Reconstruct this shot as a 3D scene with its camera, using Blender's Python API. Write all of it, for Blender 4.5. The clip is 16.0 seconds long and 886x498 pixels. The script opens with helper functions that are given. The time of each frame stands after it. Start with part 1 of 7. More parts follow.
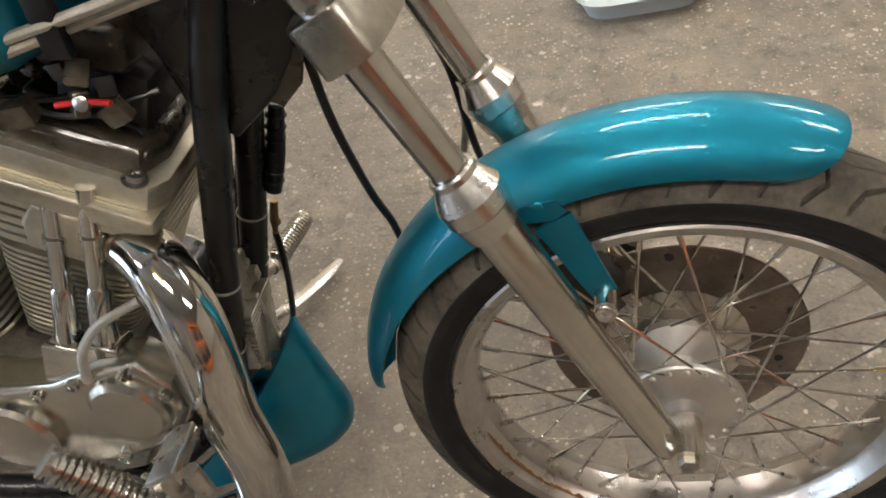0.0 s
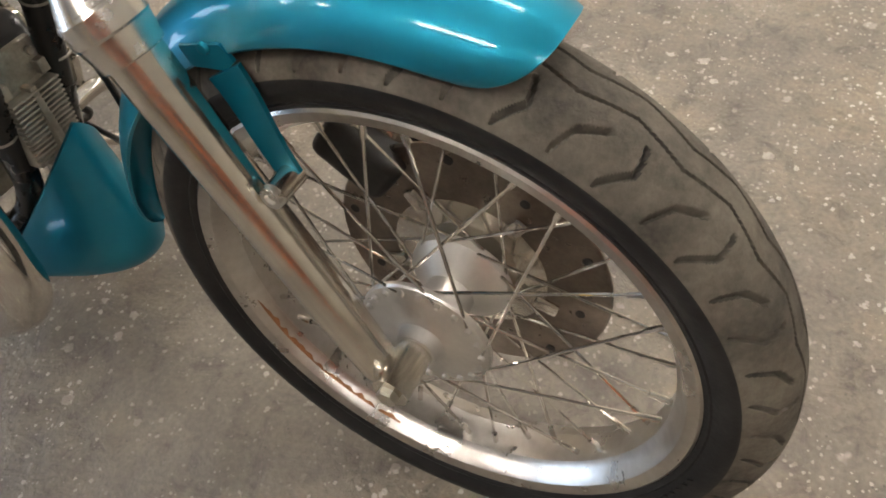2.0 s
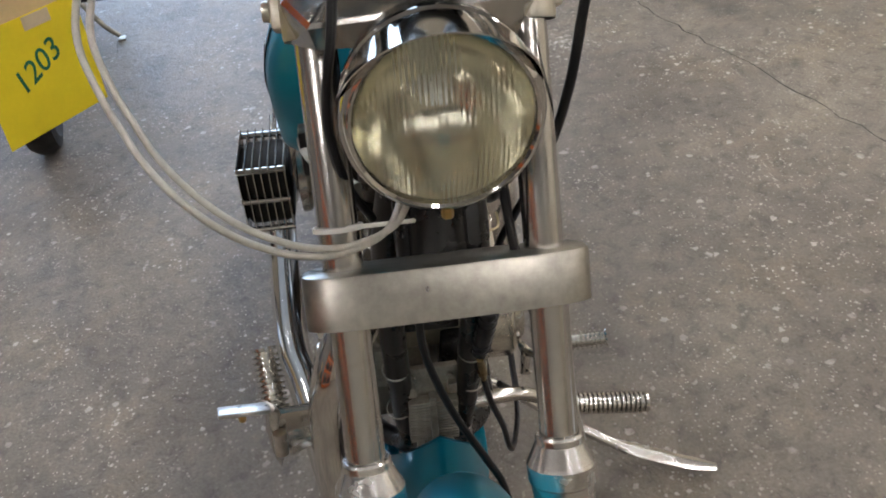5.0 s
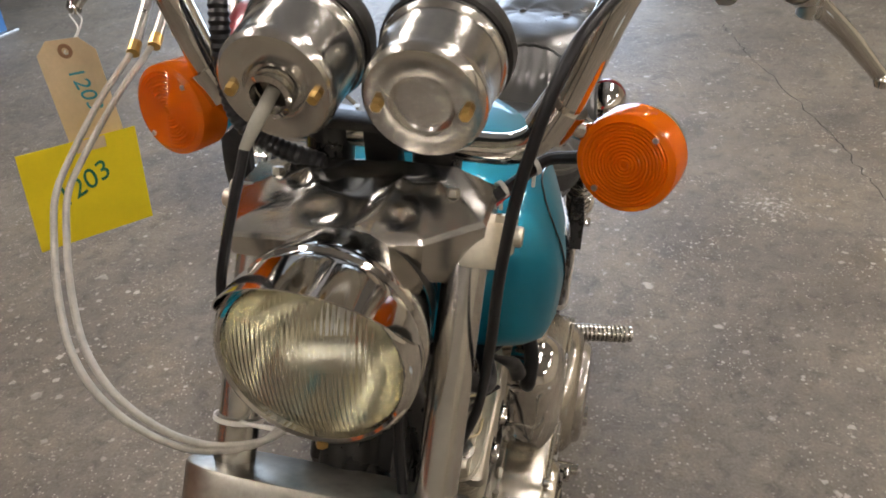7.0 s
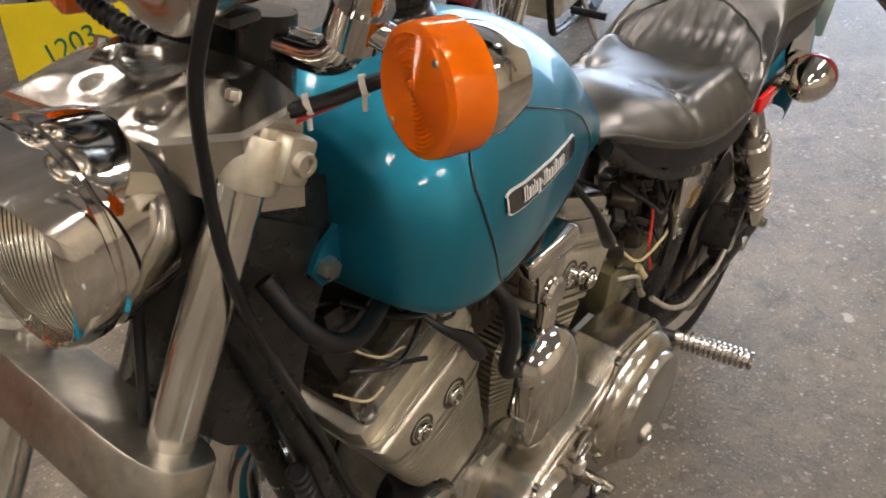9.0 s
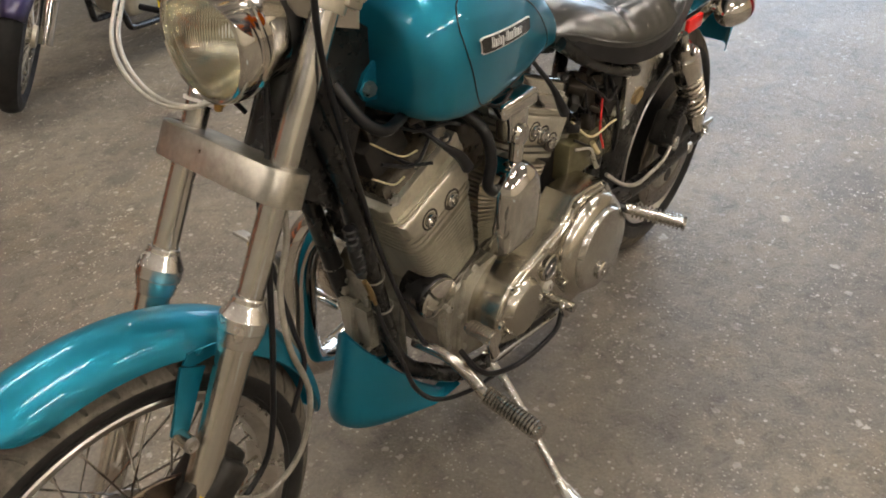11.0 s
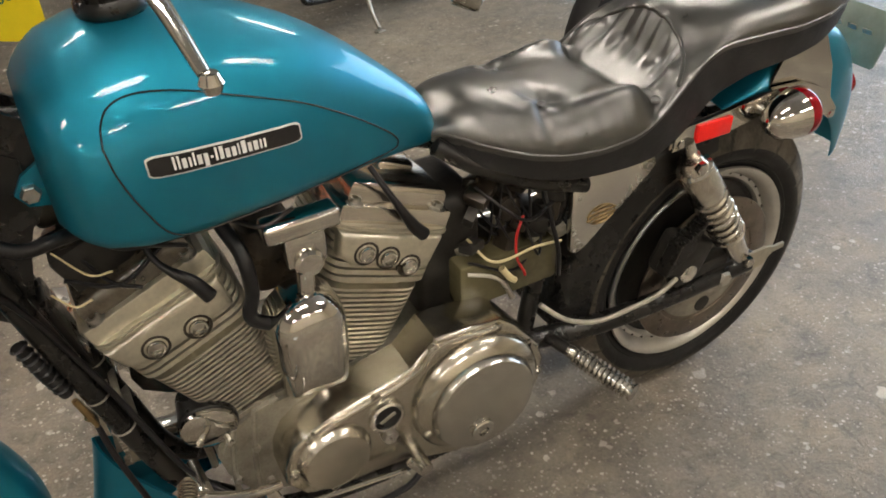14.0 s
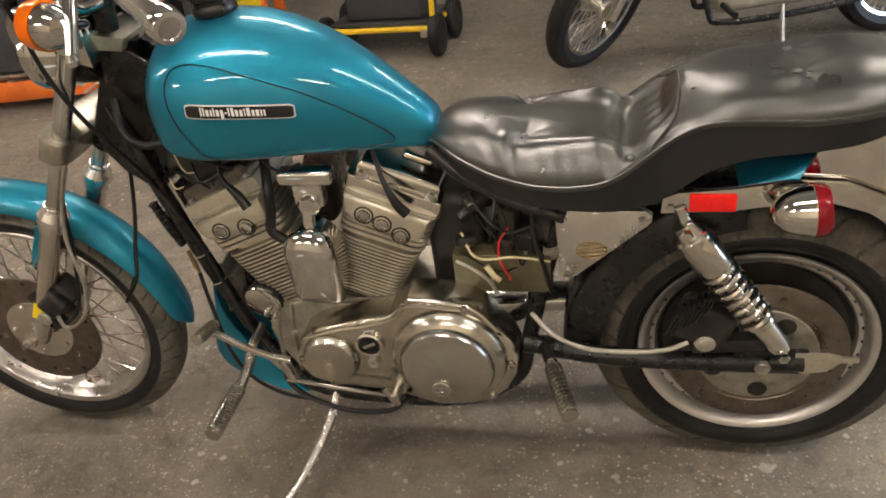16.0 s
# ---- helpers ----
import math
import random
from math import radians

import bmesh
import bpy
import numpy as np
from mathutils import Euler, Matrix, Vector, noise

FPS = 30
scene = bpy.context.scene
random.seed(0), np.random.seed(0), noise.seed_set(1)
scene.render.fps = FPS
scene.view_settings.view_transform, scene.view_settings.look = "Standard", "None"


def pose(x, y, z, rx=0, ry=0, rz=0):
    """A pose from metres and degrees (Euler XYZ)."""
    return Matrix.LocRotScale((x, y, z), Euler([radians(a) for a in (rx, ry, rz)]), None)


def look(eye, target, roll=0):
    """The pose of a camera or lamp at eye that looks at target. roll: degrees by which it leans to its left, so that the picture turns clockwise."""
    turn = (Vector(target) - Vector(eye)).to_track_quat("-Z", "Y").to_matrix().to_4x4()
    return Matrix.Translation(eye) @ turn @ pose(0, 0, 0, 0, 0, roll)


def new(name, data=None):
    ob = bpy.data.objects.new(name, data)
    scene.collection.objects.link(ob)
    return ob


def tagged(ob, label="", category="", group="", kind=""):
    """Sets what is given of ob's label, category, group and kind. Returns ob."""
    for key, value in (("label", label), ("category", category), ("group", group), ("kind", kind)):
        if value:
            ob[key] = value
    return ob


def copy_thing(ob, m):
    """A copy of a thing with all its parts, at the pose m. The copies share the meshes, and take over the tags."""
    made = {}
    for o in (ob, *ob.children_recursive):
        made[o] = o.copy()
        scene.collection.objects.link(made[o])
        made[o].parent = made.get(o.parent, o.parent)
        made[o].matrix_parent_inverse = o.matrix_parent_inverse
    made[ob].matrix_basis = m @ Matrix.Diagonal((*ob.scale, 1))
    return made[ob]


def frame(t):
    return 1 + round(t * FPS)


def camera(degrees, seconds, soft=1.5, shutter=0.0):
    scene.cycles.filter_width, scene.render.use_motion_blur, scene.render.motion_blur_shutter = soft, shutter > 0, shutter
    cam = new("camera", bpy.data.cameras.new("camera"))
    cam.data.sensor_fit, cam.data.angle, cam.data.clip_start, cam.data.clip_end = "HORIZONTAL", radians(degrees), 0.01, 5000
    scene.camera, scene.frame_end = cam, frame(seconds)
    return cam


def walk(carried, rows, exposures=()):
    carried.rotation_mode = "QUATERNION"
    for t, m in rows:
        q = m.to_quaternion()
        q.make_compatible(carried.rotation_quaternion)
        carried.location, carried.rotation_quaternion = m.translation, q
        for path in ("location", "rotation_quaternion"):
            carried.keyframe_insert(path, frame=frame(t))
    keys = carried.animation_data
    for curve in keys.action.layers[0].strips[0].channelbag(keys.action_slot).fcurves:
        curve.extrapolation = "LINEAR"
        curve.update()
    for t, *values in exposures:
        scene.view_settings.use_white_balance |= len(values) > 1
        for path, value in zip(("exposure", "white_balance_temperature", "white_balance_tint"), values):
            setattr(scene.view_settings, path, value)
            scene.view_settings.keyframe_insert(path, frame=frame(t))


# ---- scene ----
cam = camera(58.0, 16.0, soft=1.8)
# seconds, eye, target, roll
PATH = [
    (0, (-0.0936, -0.5114, 1.0711), (-0.4528, 0.8399, -0.3081), -10.61),
    (0.5, (0.0412, -0.5270, 1.0744), (-0.4272, 0.7574, -0.3357), -10.85),
    (1, (0.1557, -0.5267, 1.0591), (-0.4039, 0.6841, -0.3825), -10.73),
    (1.5, (0.2172, -0.4525, 1.0227), (-0.4074, 0.6595, -0.4709), -10.48),
    (2, (0.2450, -0.3164, 0.9437), (-0.4304, 0.6767, -0.6103), -10.12),
    (2.5, (0.2296, -0.2636, 0.8856), (-0.5127, 0.5494, -0.7409), -10.86),
    (3, (0.2755, -0.2073, 0.9363), (-0.7053, 0.4574, -0.6301), -12.97),
    (3.5, (0.3640, -0.1060, 1.0260), (-0.8580, 0.3900, -0.4560), -12.20),
    (4, (0.3880, -0.0450, 1.1210), (-1.0140, 0.2840, -0.2670), -11.40),
    (4.5, (0.3290, 0.0030, 1.1660), (-1.1690, 0.2080, -0.1430), -9.90),
    (5, (0.2350, 0.0480, 1.2130), (-1.3450, 0.1150, -0.0100), -9.10),
    (5.2, (0.2220, 0.0590, 1.2300), (-1.3860, 0.0720, 0.0410), -9.00),
    (7.4, (0.0790, 0.3570, 1.2850), (-1.5530, -0.2460, 0.3000), -3.80),
    (7.5, (0.0630, 0.3710, 1.2880), (-1.5500, -0.2770, 0.2990), -4.20),
    (8, (-0.0150, 0.4140, 1.2680), (-1.5580, -0.3610, 0.2570), -3.70),
    (8.5, (-0.0830, 0.4960, 1.2270), (-1.5140, -0.4460, 0.1950), -4.00),
    (9, (-0.1050, 0.5530, 1.1810), (-1.4060, -0.5360, 0.1210), -3.50),
    (9.5, (-0.0170, 0.6020, 1.1690), (-1.2610, -0.5300, 0.0860), -4.40),
    (10, (0.1640, 0.6660, 1.1890), (-1.1300, -0.4100, 0.1090), -4.60),
    (10.2, (0.2040, 0.7040, 1.1970), (-1.0990, -0.3640, 0.1190), -4.50),
    (12.3, (0.2577, 0.9554, 1.1925), (-0.8761, -0.2838, 0.1746), -5.71),
    (12.5, (0.1527, 0.9121, 1.1823), (-0.9525, -0.3498, 0.1607), -5.80),
    (13, (-0.0508, 0.8550, 1.1941), (-1.0701, -0.4680, 0.1606), -5.68),
    (13.5, (-0.2789, 0.9193, 1.1865), (-1.1712, -0.4840, 0.1416), -5.40),
    (14, (-0.5227, 1.0050, 1.2006), (-1.2552, -0.4784, 0.1421), -4.61),
    (14.5, (-0.7870, 0.9823, 1.1510), (-1.3126, -0.5754, 0.0763), -4.02),
    (15, (-0.9627, 0.9892, 1.1706), (-1.1385, -0.6459, 0.0969), -4.98),
    (15.5, (-1.1813, 1.1646, 1.2085), (-0.9503, -0.4973, 0.1877), -6.58),
    (16, (-1.2778, 1.3634, 1.2520), (-0.8572, -0.2998, 0.2959), -7.13),
]
# seconds, stops, kelvin, tint
LIGHT = [(0, 0.25, 6600, 13), (1, 0.18, 6650, 14), (2, 0.41, 6550, 14), (2.5, 0.73, 6350, 13), (3, 0.52, 6250, 12), (3.5, 0.18, 6300, 13), (4, 0.03, 6050, 13), (5, -0.16, 6050, 15), (7.5, -0.20, 6700, 17), (8.5, -0.20, 6750, 18), (9, -0.02, 6800, 18), (10, 0.0, 6850, 15), (12.5, 0.07, 6950, 14), (13.5, 0.02, 6880, 13), (14.5, 0.10, 6800, 12), (16, 0.08, 6950, 16)]
walk(cam, [(t, look(eye, target, roll)) for t, eye, target, roll in PATH], LIGHT)

# ---- world and light ----
world = bpy.data.worlds.new("world")
scene.world = world
world.use_nodes = True
world.node_tree.nodes["Background"].inputs[0].default_value = (0.55, 0.6, 0.7, 1)
world.node_tree.nodes["Background"].inputs[1].default_value = 0.25

# daylight through the open door in the west wall
day = bpy.data.lights.new("door_daylight", "AREA")
day.shape, day.size, day.size_y = "RECTANGLE", 4.0, 2.8
day.energy, day.color = 245.0, (0.60, 0.78, 1.0)
day_ob = new("door_daylight", day)
day_ob.matrix_world = Matrix.Translation((-6.55, -1.7, 1.45)) @ Matrix.Rotation(radians(-90), 4, "Y") @ Matrix.Rotation(radians(90), 4, "Z")


# ---- materials ----
def material(name, base, rough=0.5, metal=0.0, vary=0.0, scale=20.0, rvary=0.0, bump=0.0, bscale=80.0, coat=0.0, second=None, trans=0.0, ior=1.5, spec=0.5):
    """A principled material: base colour varied by two scales of noise, roughness varied, fine relief."""
    m = bpy.data.materials.new(name)
    m.use_nodes = True
    nt = m.node_tree
    p = nt.nodes["Principled BSDF"]
    p.inputs["Metallic"].default_value = metal
    p.inputs["Roughness"].default_value = rough
    p.inputs["Coat Weight"].default_value = coat
    p.inputs["Coat Roughness"].default_value = 0.07
    p.inputs["Transmission Weight"].default_value = trans
    p.inputs["IOR"].default_value = ior
    p.inputs["Specular IOR Level"].default_value = spec
    p.inputs["Base Color"].default_value = (*base, 1)
    tc = nt.nodes.new("ShaderNodeTexCoord")

    def noise_node(s, detail=6.0, rgh=0.6):
        n = nt.nodes.new("ShaderNodeTexNoise")
        n.inputs["Scale"].default_value = s
        n.inputs["Detail"].default_value = detail
        n.inputs["Roughness"].default_value = rgh
        nt.links.new(tc.outputs["Object"], n.inputs["Vector"])
        return n

    if vary or second:
        a, b = noise_node(scale), noise_node(scale * 9)
        mixn = nt.nodes.new("ShaderNodeMath")
        mixn.operation = "MULTIPLY_ADD"
        nt.links.new(b.outputs[0], mixn.inputs[0])
        mixn.inputs[1].default_value = 0.4
        nt.links.new(a.outputs[0], mixn.inputs[2])
        ramp = nt.nodes.new("ShaderNodeValToRGB")
        ramp.color_ramp.elements[0].position = 0.45
        ramp.color_ramp.elements[1].position = 0.95
        lo = [c * (1 - vary) for c in base]
        hi = list(second) if second else [min(1, c * (1 + vary)) for c in base]
        ramp.color_ramp.elements[0].color = (*lo, 1)
        ramp.color_ramp.elements[1].color = (*hi, 1)
        nt.links.new(mixn.outputs[0], ramp.inputs[0])
        nt.links.new(ramp.outputs[0], p.inputs["Base Color"])
    if rvary:
        n = noise_node(scale * 2.3)
        mr = nt.nodes.new("ShaderNodeMapRange")
        mr.inputs["From Min"].default_value, mr.inputs["From Max"].default_value = 0.3, 0.75
        mr.inputs["To Min"].default_value, mr.inputs["To Max"].default_value = max(0.02, rough - rvary), min(1, rough + rvary)
        nt.links.new(n.outputs[0], mr.inputs["Value"])
        nt.links.new(mr.outputs[0], p.inputs["Roughness"])
    if bump:
        n = noise_node(bscale, 8)
        bn = nt.nodes.new("ShaderNodeBump")
        bn.inputs["Strength"].default_value = min(1, bump)
        bn.inputs["Distance"].default_value = 0.002
        nt.links.new(n.outputs[0], bn.inputs["Height"])
        nt.links.new(bn.outputs[0], p.inputs["Normal"])
    return m


TEAL = material("teal_metallic_paint", (0.001, 0.200, 0.305), 0.48, 0.80, 0.10, 3, 0.04, 0.03, 900, coat=0.5)
SATIN = material("satin_machined_alloy", (0.72, 0.70, 0.66), 0.25, 1.0, 0.1, 20, 0.06, 0.05, 90)
RED_DEEP = material("dark_red_plastic", (0.30, 0.003, 0.010), 0.10, 0.0, 0.1, 20, trans=0.3)
CHROME = material("chrome", (0.66, 0.64, 0.60), 0.085, 1.0, 0.08, 14, 0.03)
CHROME_WORN = material("worn_chrome", (0.58, 0.56, 0.515), 0.22, 1.0, 0.14, 12, 0.05)
STEEL = material("dull_steel", (0.52, 0.50, 0.46), 0.34, 1.0, 0.25, 25, 0.12)
POLISHED = material("polished_aluminium", (0.66, 0.625, 0.56), 0.20, 1.0, 0.14, 9, 0.05)
COVER = material("buffed_alloy_cover", (0.56, 0.53, 0.46), 0.225, 1.0, 0.14, 9, 0.04)
ALLOY = material("cast_aluminium", (0.60, 0.565, 0.465), 0.40, 0.85, 0.25, 15, 0.1, 0.25, 180)
BRUSHED = material("brushed_disc", (0.21, 0.175, 0.145), 0.34, 1.0, 0.3, 25, 0.1)
BLACK = material("black_paint", (0.007, 0.007, 0.008), 0.3, 0.0, 0.4, 12, 0.1, 0.08, 60, second=(0.016, 0.015, 0.013), spec=0.4)
BLACK_MATT = material("matt_black", (0.010, 0.010, 0.010), 0.5, 0.0, 0.4, 25, 0.1, 0.2, 90, second=(0.026, 0.023, 0.019), spec=0.35)
GREASE = material("greasy_engine_black", (0.02, 0.017, 0.013), 0.36, 0.2, 0.5, 18, 0.15, 0.5, 70, second=(0.055, 0.042, 0.028))
OILY = material("oily_black_casting", (0.026, 0.022, 0.018), 0.17, 0.0, 0.5, 22, 0.10, 0.6, 45, second=(0.11, 0.09, 0.062), spec=0.9)
RUBBER = material("tyre_rubber", (0.009, 0.009, 0.0095), 0.55, 0.0, 0.35, 9, 0.1, 0.2, 220, second=(0.020, 0.019, 0.018), spec=0.25)
GROOVE = material("dark_groove_rubber", (0.034, 0.031, 0.026), 0.75, 0.0, 0.3, 22, 0.1, second=(0.100, 0.088, 0.070), spec=0.25)
TREAD = material("dusty_tread_rubber", (0.050, 0.045, 0.038), 0.8, 0.0, 0.3, 16, 0.1, 0.5, 260, second=(0.150, 0.132, 0.104), spec=0.25)
HOSE = material("black_rubber_hose", (0.007, 0.007, 0.008), 0.36, 0.0, 0.3, 30, spec=0.35)
LEATHER = material("black_vinyl", (0.012, 0.0126, 0.0110), 0.325, 0.0, 0.25, 6, 0.07, 0.22, 240, second=(0.020, 0.0198, 0.015), coat=0.0, ior=1.7, spec=0.85)
SKIRT = material("black_vinyl_skirt", (0.007, 0.007, 0.008), 0.5, 0.0, 0.3, 16, 0.08, 0.5, 400)
AMBER = material("amber_plastic", (1.0, 0.200, 0.001), 0.07, 0.0, trans=0.36, ior=1.45)
RIM = material("dull_rim_chrome", (0.44, 0.41, 0.37), 0.31, 1.0, 0.12, 11, 0.07, second=(0.62, 0.60, 0.57))
HUB = material("satin_hub_alloy", (0.66, 0.64, 0.60), 0.38, 0.9, 0.12, 20, 0.06)
CLAMP = material("tarnished_alloy", (0.42, 0.40, 0.345), 0.36, 1.0, 0.45, 9, 0.10, 0.08, 60)
CAST = material("dirty_cast_alloy", (0.34, 0.32, 0.27), 0.45, 0.7, 0.4, 25, 0.1, 0.3, 120)
RED = material("red_plastic", (0.55, 0.006, 0.012), 0.12, 0.0, 0.1, 20, trans=0.45)
AMBER_BOWL = material("lamp_bowl", (0.92, 0.90, 0.86), 0.30, 0.6, 0.05, 20)
BOOT = material("grey_rubber_boot", (0.25, 0.24, 0.20), 0.5, 0.0, 0.15, 40)
REFLECTOR = material("lamp_reflector", (0.86, 0.83, 0.70), 0.15, 1.0, 0.15, 25, 0.05)
GLASS = material("lamp_glass", (0.95, 0.96, 0.93), 0.04, 0.0, trans=1.0)
HOSE_GREY = material("grey_braided_hose", (0.27, 0.25, 0.21), 0.45, 0.4, 0.3, 60, 0.1, 0.6, 900)
FORK_CHROME = material("brushed_fork_chrome", (0.60, 0.58, 0.54), 0.22, 1.0, 0.12, 12, 0.05)
OLD_BRASS = material("dull_old_brass", (0.30, 0.21, 0.10), 0.42, 0.9, 0.4, 40, 0.1)
BRASS = material("brass", (0.62, 0.40, 0.14), 0.28, 1.0, 0.2, 30)
RUST = material("rusty_steel", (0.20, 0.085, 0.03), 0.7, 0.3, 0.4, 30, 0.1, 0.5, 120)
CABLE = material("braided_steel", (0.50, 0.48, 0.42), 0.42, 0.7, 0.2, 60, 0.1, 0.6, 900)
WHITE = material("white_nylon", (0.72, 0.70, 0.64), 0.45, 0.0, 0.06, 30)
CARD = material("manila_card", (0.66, 0.52, 0.33), 0.75, 0.0, 0.12, 25, 0.05, 0.15, 300)
NOTE = material("yellow_paper", (0.86, 0.66, 0.01), 0.7, 0.0, 0.06, 25)
INK = material("green_ink", (0.02, 0.16, 0.08), 0.5)
INK_BLUE = material("blue_ink", (0.03, 0.28, 0.36), 0.5)
WIRE_RED = material("red_wire", (0.55, 0.02, 0.02), 0.4)
WIRE_TAN = material("tan_sleeve", (0.55, 0.47, 0.27), 0.5, 0.0, 0.2, 40)
REFLEX = material("red_reflector", (0.80, 0.015, 0.012), 0.14, 0.0, 0.1, 60)
OLIVE = material("smoked_plastic_box", (0.085, 0.075, 0.04), 0.22, 0.0, 0.3, 12, 0.06)
BADGE = material("badge_black", (0.008, 0.008, 0.009), 0.25, coat=0.5)
BADGE_WHITE = material("badge_white", (0.75, 0.75, 0.72), 0.35, vary=0.05)


# ---- mesh helpers ----
def add(bm, M, fn):
    """Runs fn on an empty bmesh and puts the result, moved by M, into bm."""
    sub = bmesh.new()
    fn(sub)
    bmesh.ops.transform(sub, matrix=M, verts=sub.verts)
    me = bpy.data.meshes.new("tmp")
    sub.to_mesh(me)
    sub.free()
    bm.from_mesh(me)
    bpy.data.meshes.remove(me)


def frame_along(p, d, up=(0, 0, 1)):
    """A matrix at p whose z runs along d."""
    z = Vector(d).normalized()
    x = Vector(up).cross(z)
    if x.length < 1e-4:
        x = Vector((1, 0, 0)).cross(z) if abs(z.x) < 0.9 else Vector((0, 1, 0)).cross(z)
    x.normalize()
    y = z.cross(x)
    return Matrix(((x.x, y.x, z.x, p[0]), (x.y, y.y, z.y, p[1]), (x.z, y.z, z.z, p[2]), (0, 0, 0, 1)))


def revolve(bm, profile, M=Matrix(), seg=32, closed=False):
    """Turns (r, h) points about M's z axis."""
    rings = []
    for r, h in profile:
        if r < 1e-6:
            rings.append([bm.verts.new(M @ Vector((0, 0, h)))])
        else:
            rings.append([bm.verts.new(M @ Vector((r * math.cos(a), r * math.sin(a), h))) for a in (2 * math.pi * k / seg for k in range(seg))])
    pairs = list(zip(rings, rings[1:])) + ([(rings[-1], rings[0])] if closed else [])
    for a, b in pairs:
        for k in range(seg):
            k2 = (k + 1) % seg
            if len(a) == 1 and len(b) == 1:
                continue
            if len(a) == 1:
                bm.faces.new((a[0], b[k2], b[k]))
            elif len(b) == 1:
                bm.faces.new((a[k], a[k2], b[0]))
            else:
                bm.faces.new((a[k], a[k2], b[k2], b[k]))
    return bm


def smooth_line(pts, n=8):
    """Catmull-Rom through the points."""
    P = [Vector(p) for p in pts]
    if len(P) < 3:
        return P
    P = [2 * P[0] - P[1]] + P + [2 * P[-1] - P[-2]]
    out = []
    for i in range(1, len(P) - 2):
        for k in range(n):
            w = k / n
            a, b, c, d = P[i - 1], P[i], P[i + 1], P[i + 2]
            out.append(0.5 * (2 * b + (c - a) * w + (2 * a - 5 * b + 4 * c - d) * w * w + (3 * b - a - 3 * c + d) * w ** 3))
    out.append(P[-2])
    return out


def tube(bm, pts, r, seg=12, n=8, caps=True, flat=1.0):
    """A round tube along a smooth line; r: a number or one per point of the line."""
    line = smooth_line(pts, n) if n > 1 else [Vector(p) for p in pts]
    m = len(line)
    rad = [r] * m if not isinstance(r, (list, tuple)) else [float(np.interp(k / (m - 1), np.linspace(0, 1, len(r)), r)) for k in range(m)]
    tang = [(line[min(k + 1, m - 1)] - line[max(k - 1, 0)]).normalized() for k in range(m)]
    nrm = tang[0].orthogonal().normalized()
    rings = []
    for k in range(m):
        nrm = (nrm - tang[k] * nrm.dot(tang[k])).normalized()
        bi = tang[k].cross(nrm)
        rings.append([bm.verts.new(line[k] + rad[k] * (math.cos(a) * nrm + flat * math.sin(a) * bi)) for a in (2 * math.pi * q / seg for q in range(seg))])
    for a, b in zip(rings, rings[1:]):
        for q in range(seg):
            bm.faces.new((a[q], a[(q + 1) % seg], b[(q + 1) % seg], b[q]))
    if caps:
        bm.faces.new(rings[0][::-1])
        bm.faces.new(rings[-1])
    return bm


def box(bm, size, M=Matrix(), bevel=0.003, seg=2):
    def fn(s):
        bmesh.ops.create_cube(s, size=1)
        bmesh.ops.scale(s, vec=size, verts=s.verts)
        if bevel:
            bmesh.ops.bevel(s, geom=s.edges[:], offset=bevel, segments=seg, profile=0.5, affect="EDGES", clamp_overlap=True)
    add(bm, M, fn)
    return bm


def plate(bm, outline, h0, h1, M=Matrix(), bevel=0.0, seg=2):
    """A closed outline in M's xy, from h0 to h1 along z, with its outer edge rounded."""
    def fn(s):
        a = [s.verts.new((x, y, h0)) for x, y in outline]
        f = s.faces.new(a)
        if f.normal.z > 0 or f.calc_area() and (f.normal_update() or f.normal.z > 0):
            f.normal_flip()
        g = bmesh.ops.extrude_face_region(s, geom=[f])
        top = [v for v in g["geom"] if isinstance(v, bmesh.types.BMVert)]
        for v in top:
            v.co.z = h1
        bmesh.ops.recalc_face_normals(s, faces=s.faces)
        if bevel:
            tops = [e for e in s.edges if abs(e.verts[0].co.z - h1) < 1e-7 and abs(e.verts[1].co.z - h1) < 1e-7]
            bmesh.ops.bevel(s, geom=tops, offset=bevel, segments=seg, profile=0.5, affect="EDGES", clamp_overlap=True)
    add(bm, M, fn)
    return bm


def loft(bm, rings, closed=True, caps=True):
    vs = [[bm.verts.new(p) for p in r] for r in rings]
    n = len(vs[0])
    for a, b in zip(vs, vs[1:]):
        for k in range(n if closed else n - 1):
            bm.faces.new((a[k], a[(k + 1) % n], b[(k + 1) % n], b[k]))
    if caps and closed:
        bm.faces.new(vs[0][::-1])
        bm.faces.new(vs[-1])
    bmesh.ops.recalc_face_normals(bm, faces=bm.faces)
    return bm


def bolt(bm, p, d, r=0.006, h=0.005, socket=False):
    M = frame_along(p, d)
    if socket:
        revolve(bm, [(0, h * 0.5), (r * 0.5, h * 0.5), (r * 0.5, h), (r * 0.9, h), (r, h * 0.8), (r, 0)], M, 14)
    else:
        revolve(bm, [(0, h), (r * 0.85, h), (r, h * 0.75), (r, 0)], M, 6)
    return bm


def part(name, bm, mat, parent, label="", sharp=35, kind=""):
    """Links a bmesh as one mesh object under a thing or a part."""
    me = bpy.data.meshes.new(name)
    bmesh.ops.recalc_face_normals(bm, faces=bm.faces)
    bm.to_mesh(me)
    bm.free()
    me.materials.append(mat)
    me.polygons.foreach_set("use_smooth", [True] * len(me.polygons))
    me.set_sharp_from_angle(angle=radians(sharp))
    ob = new(name, me)
    ob.parent = parent
    if label or kind:
        tagged(ob, label, kind=kind)
    return ob


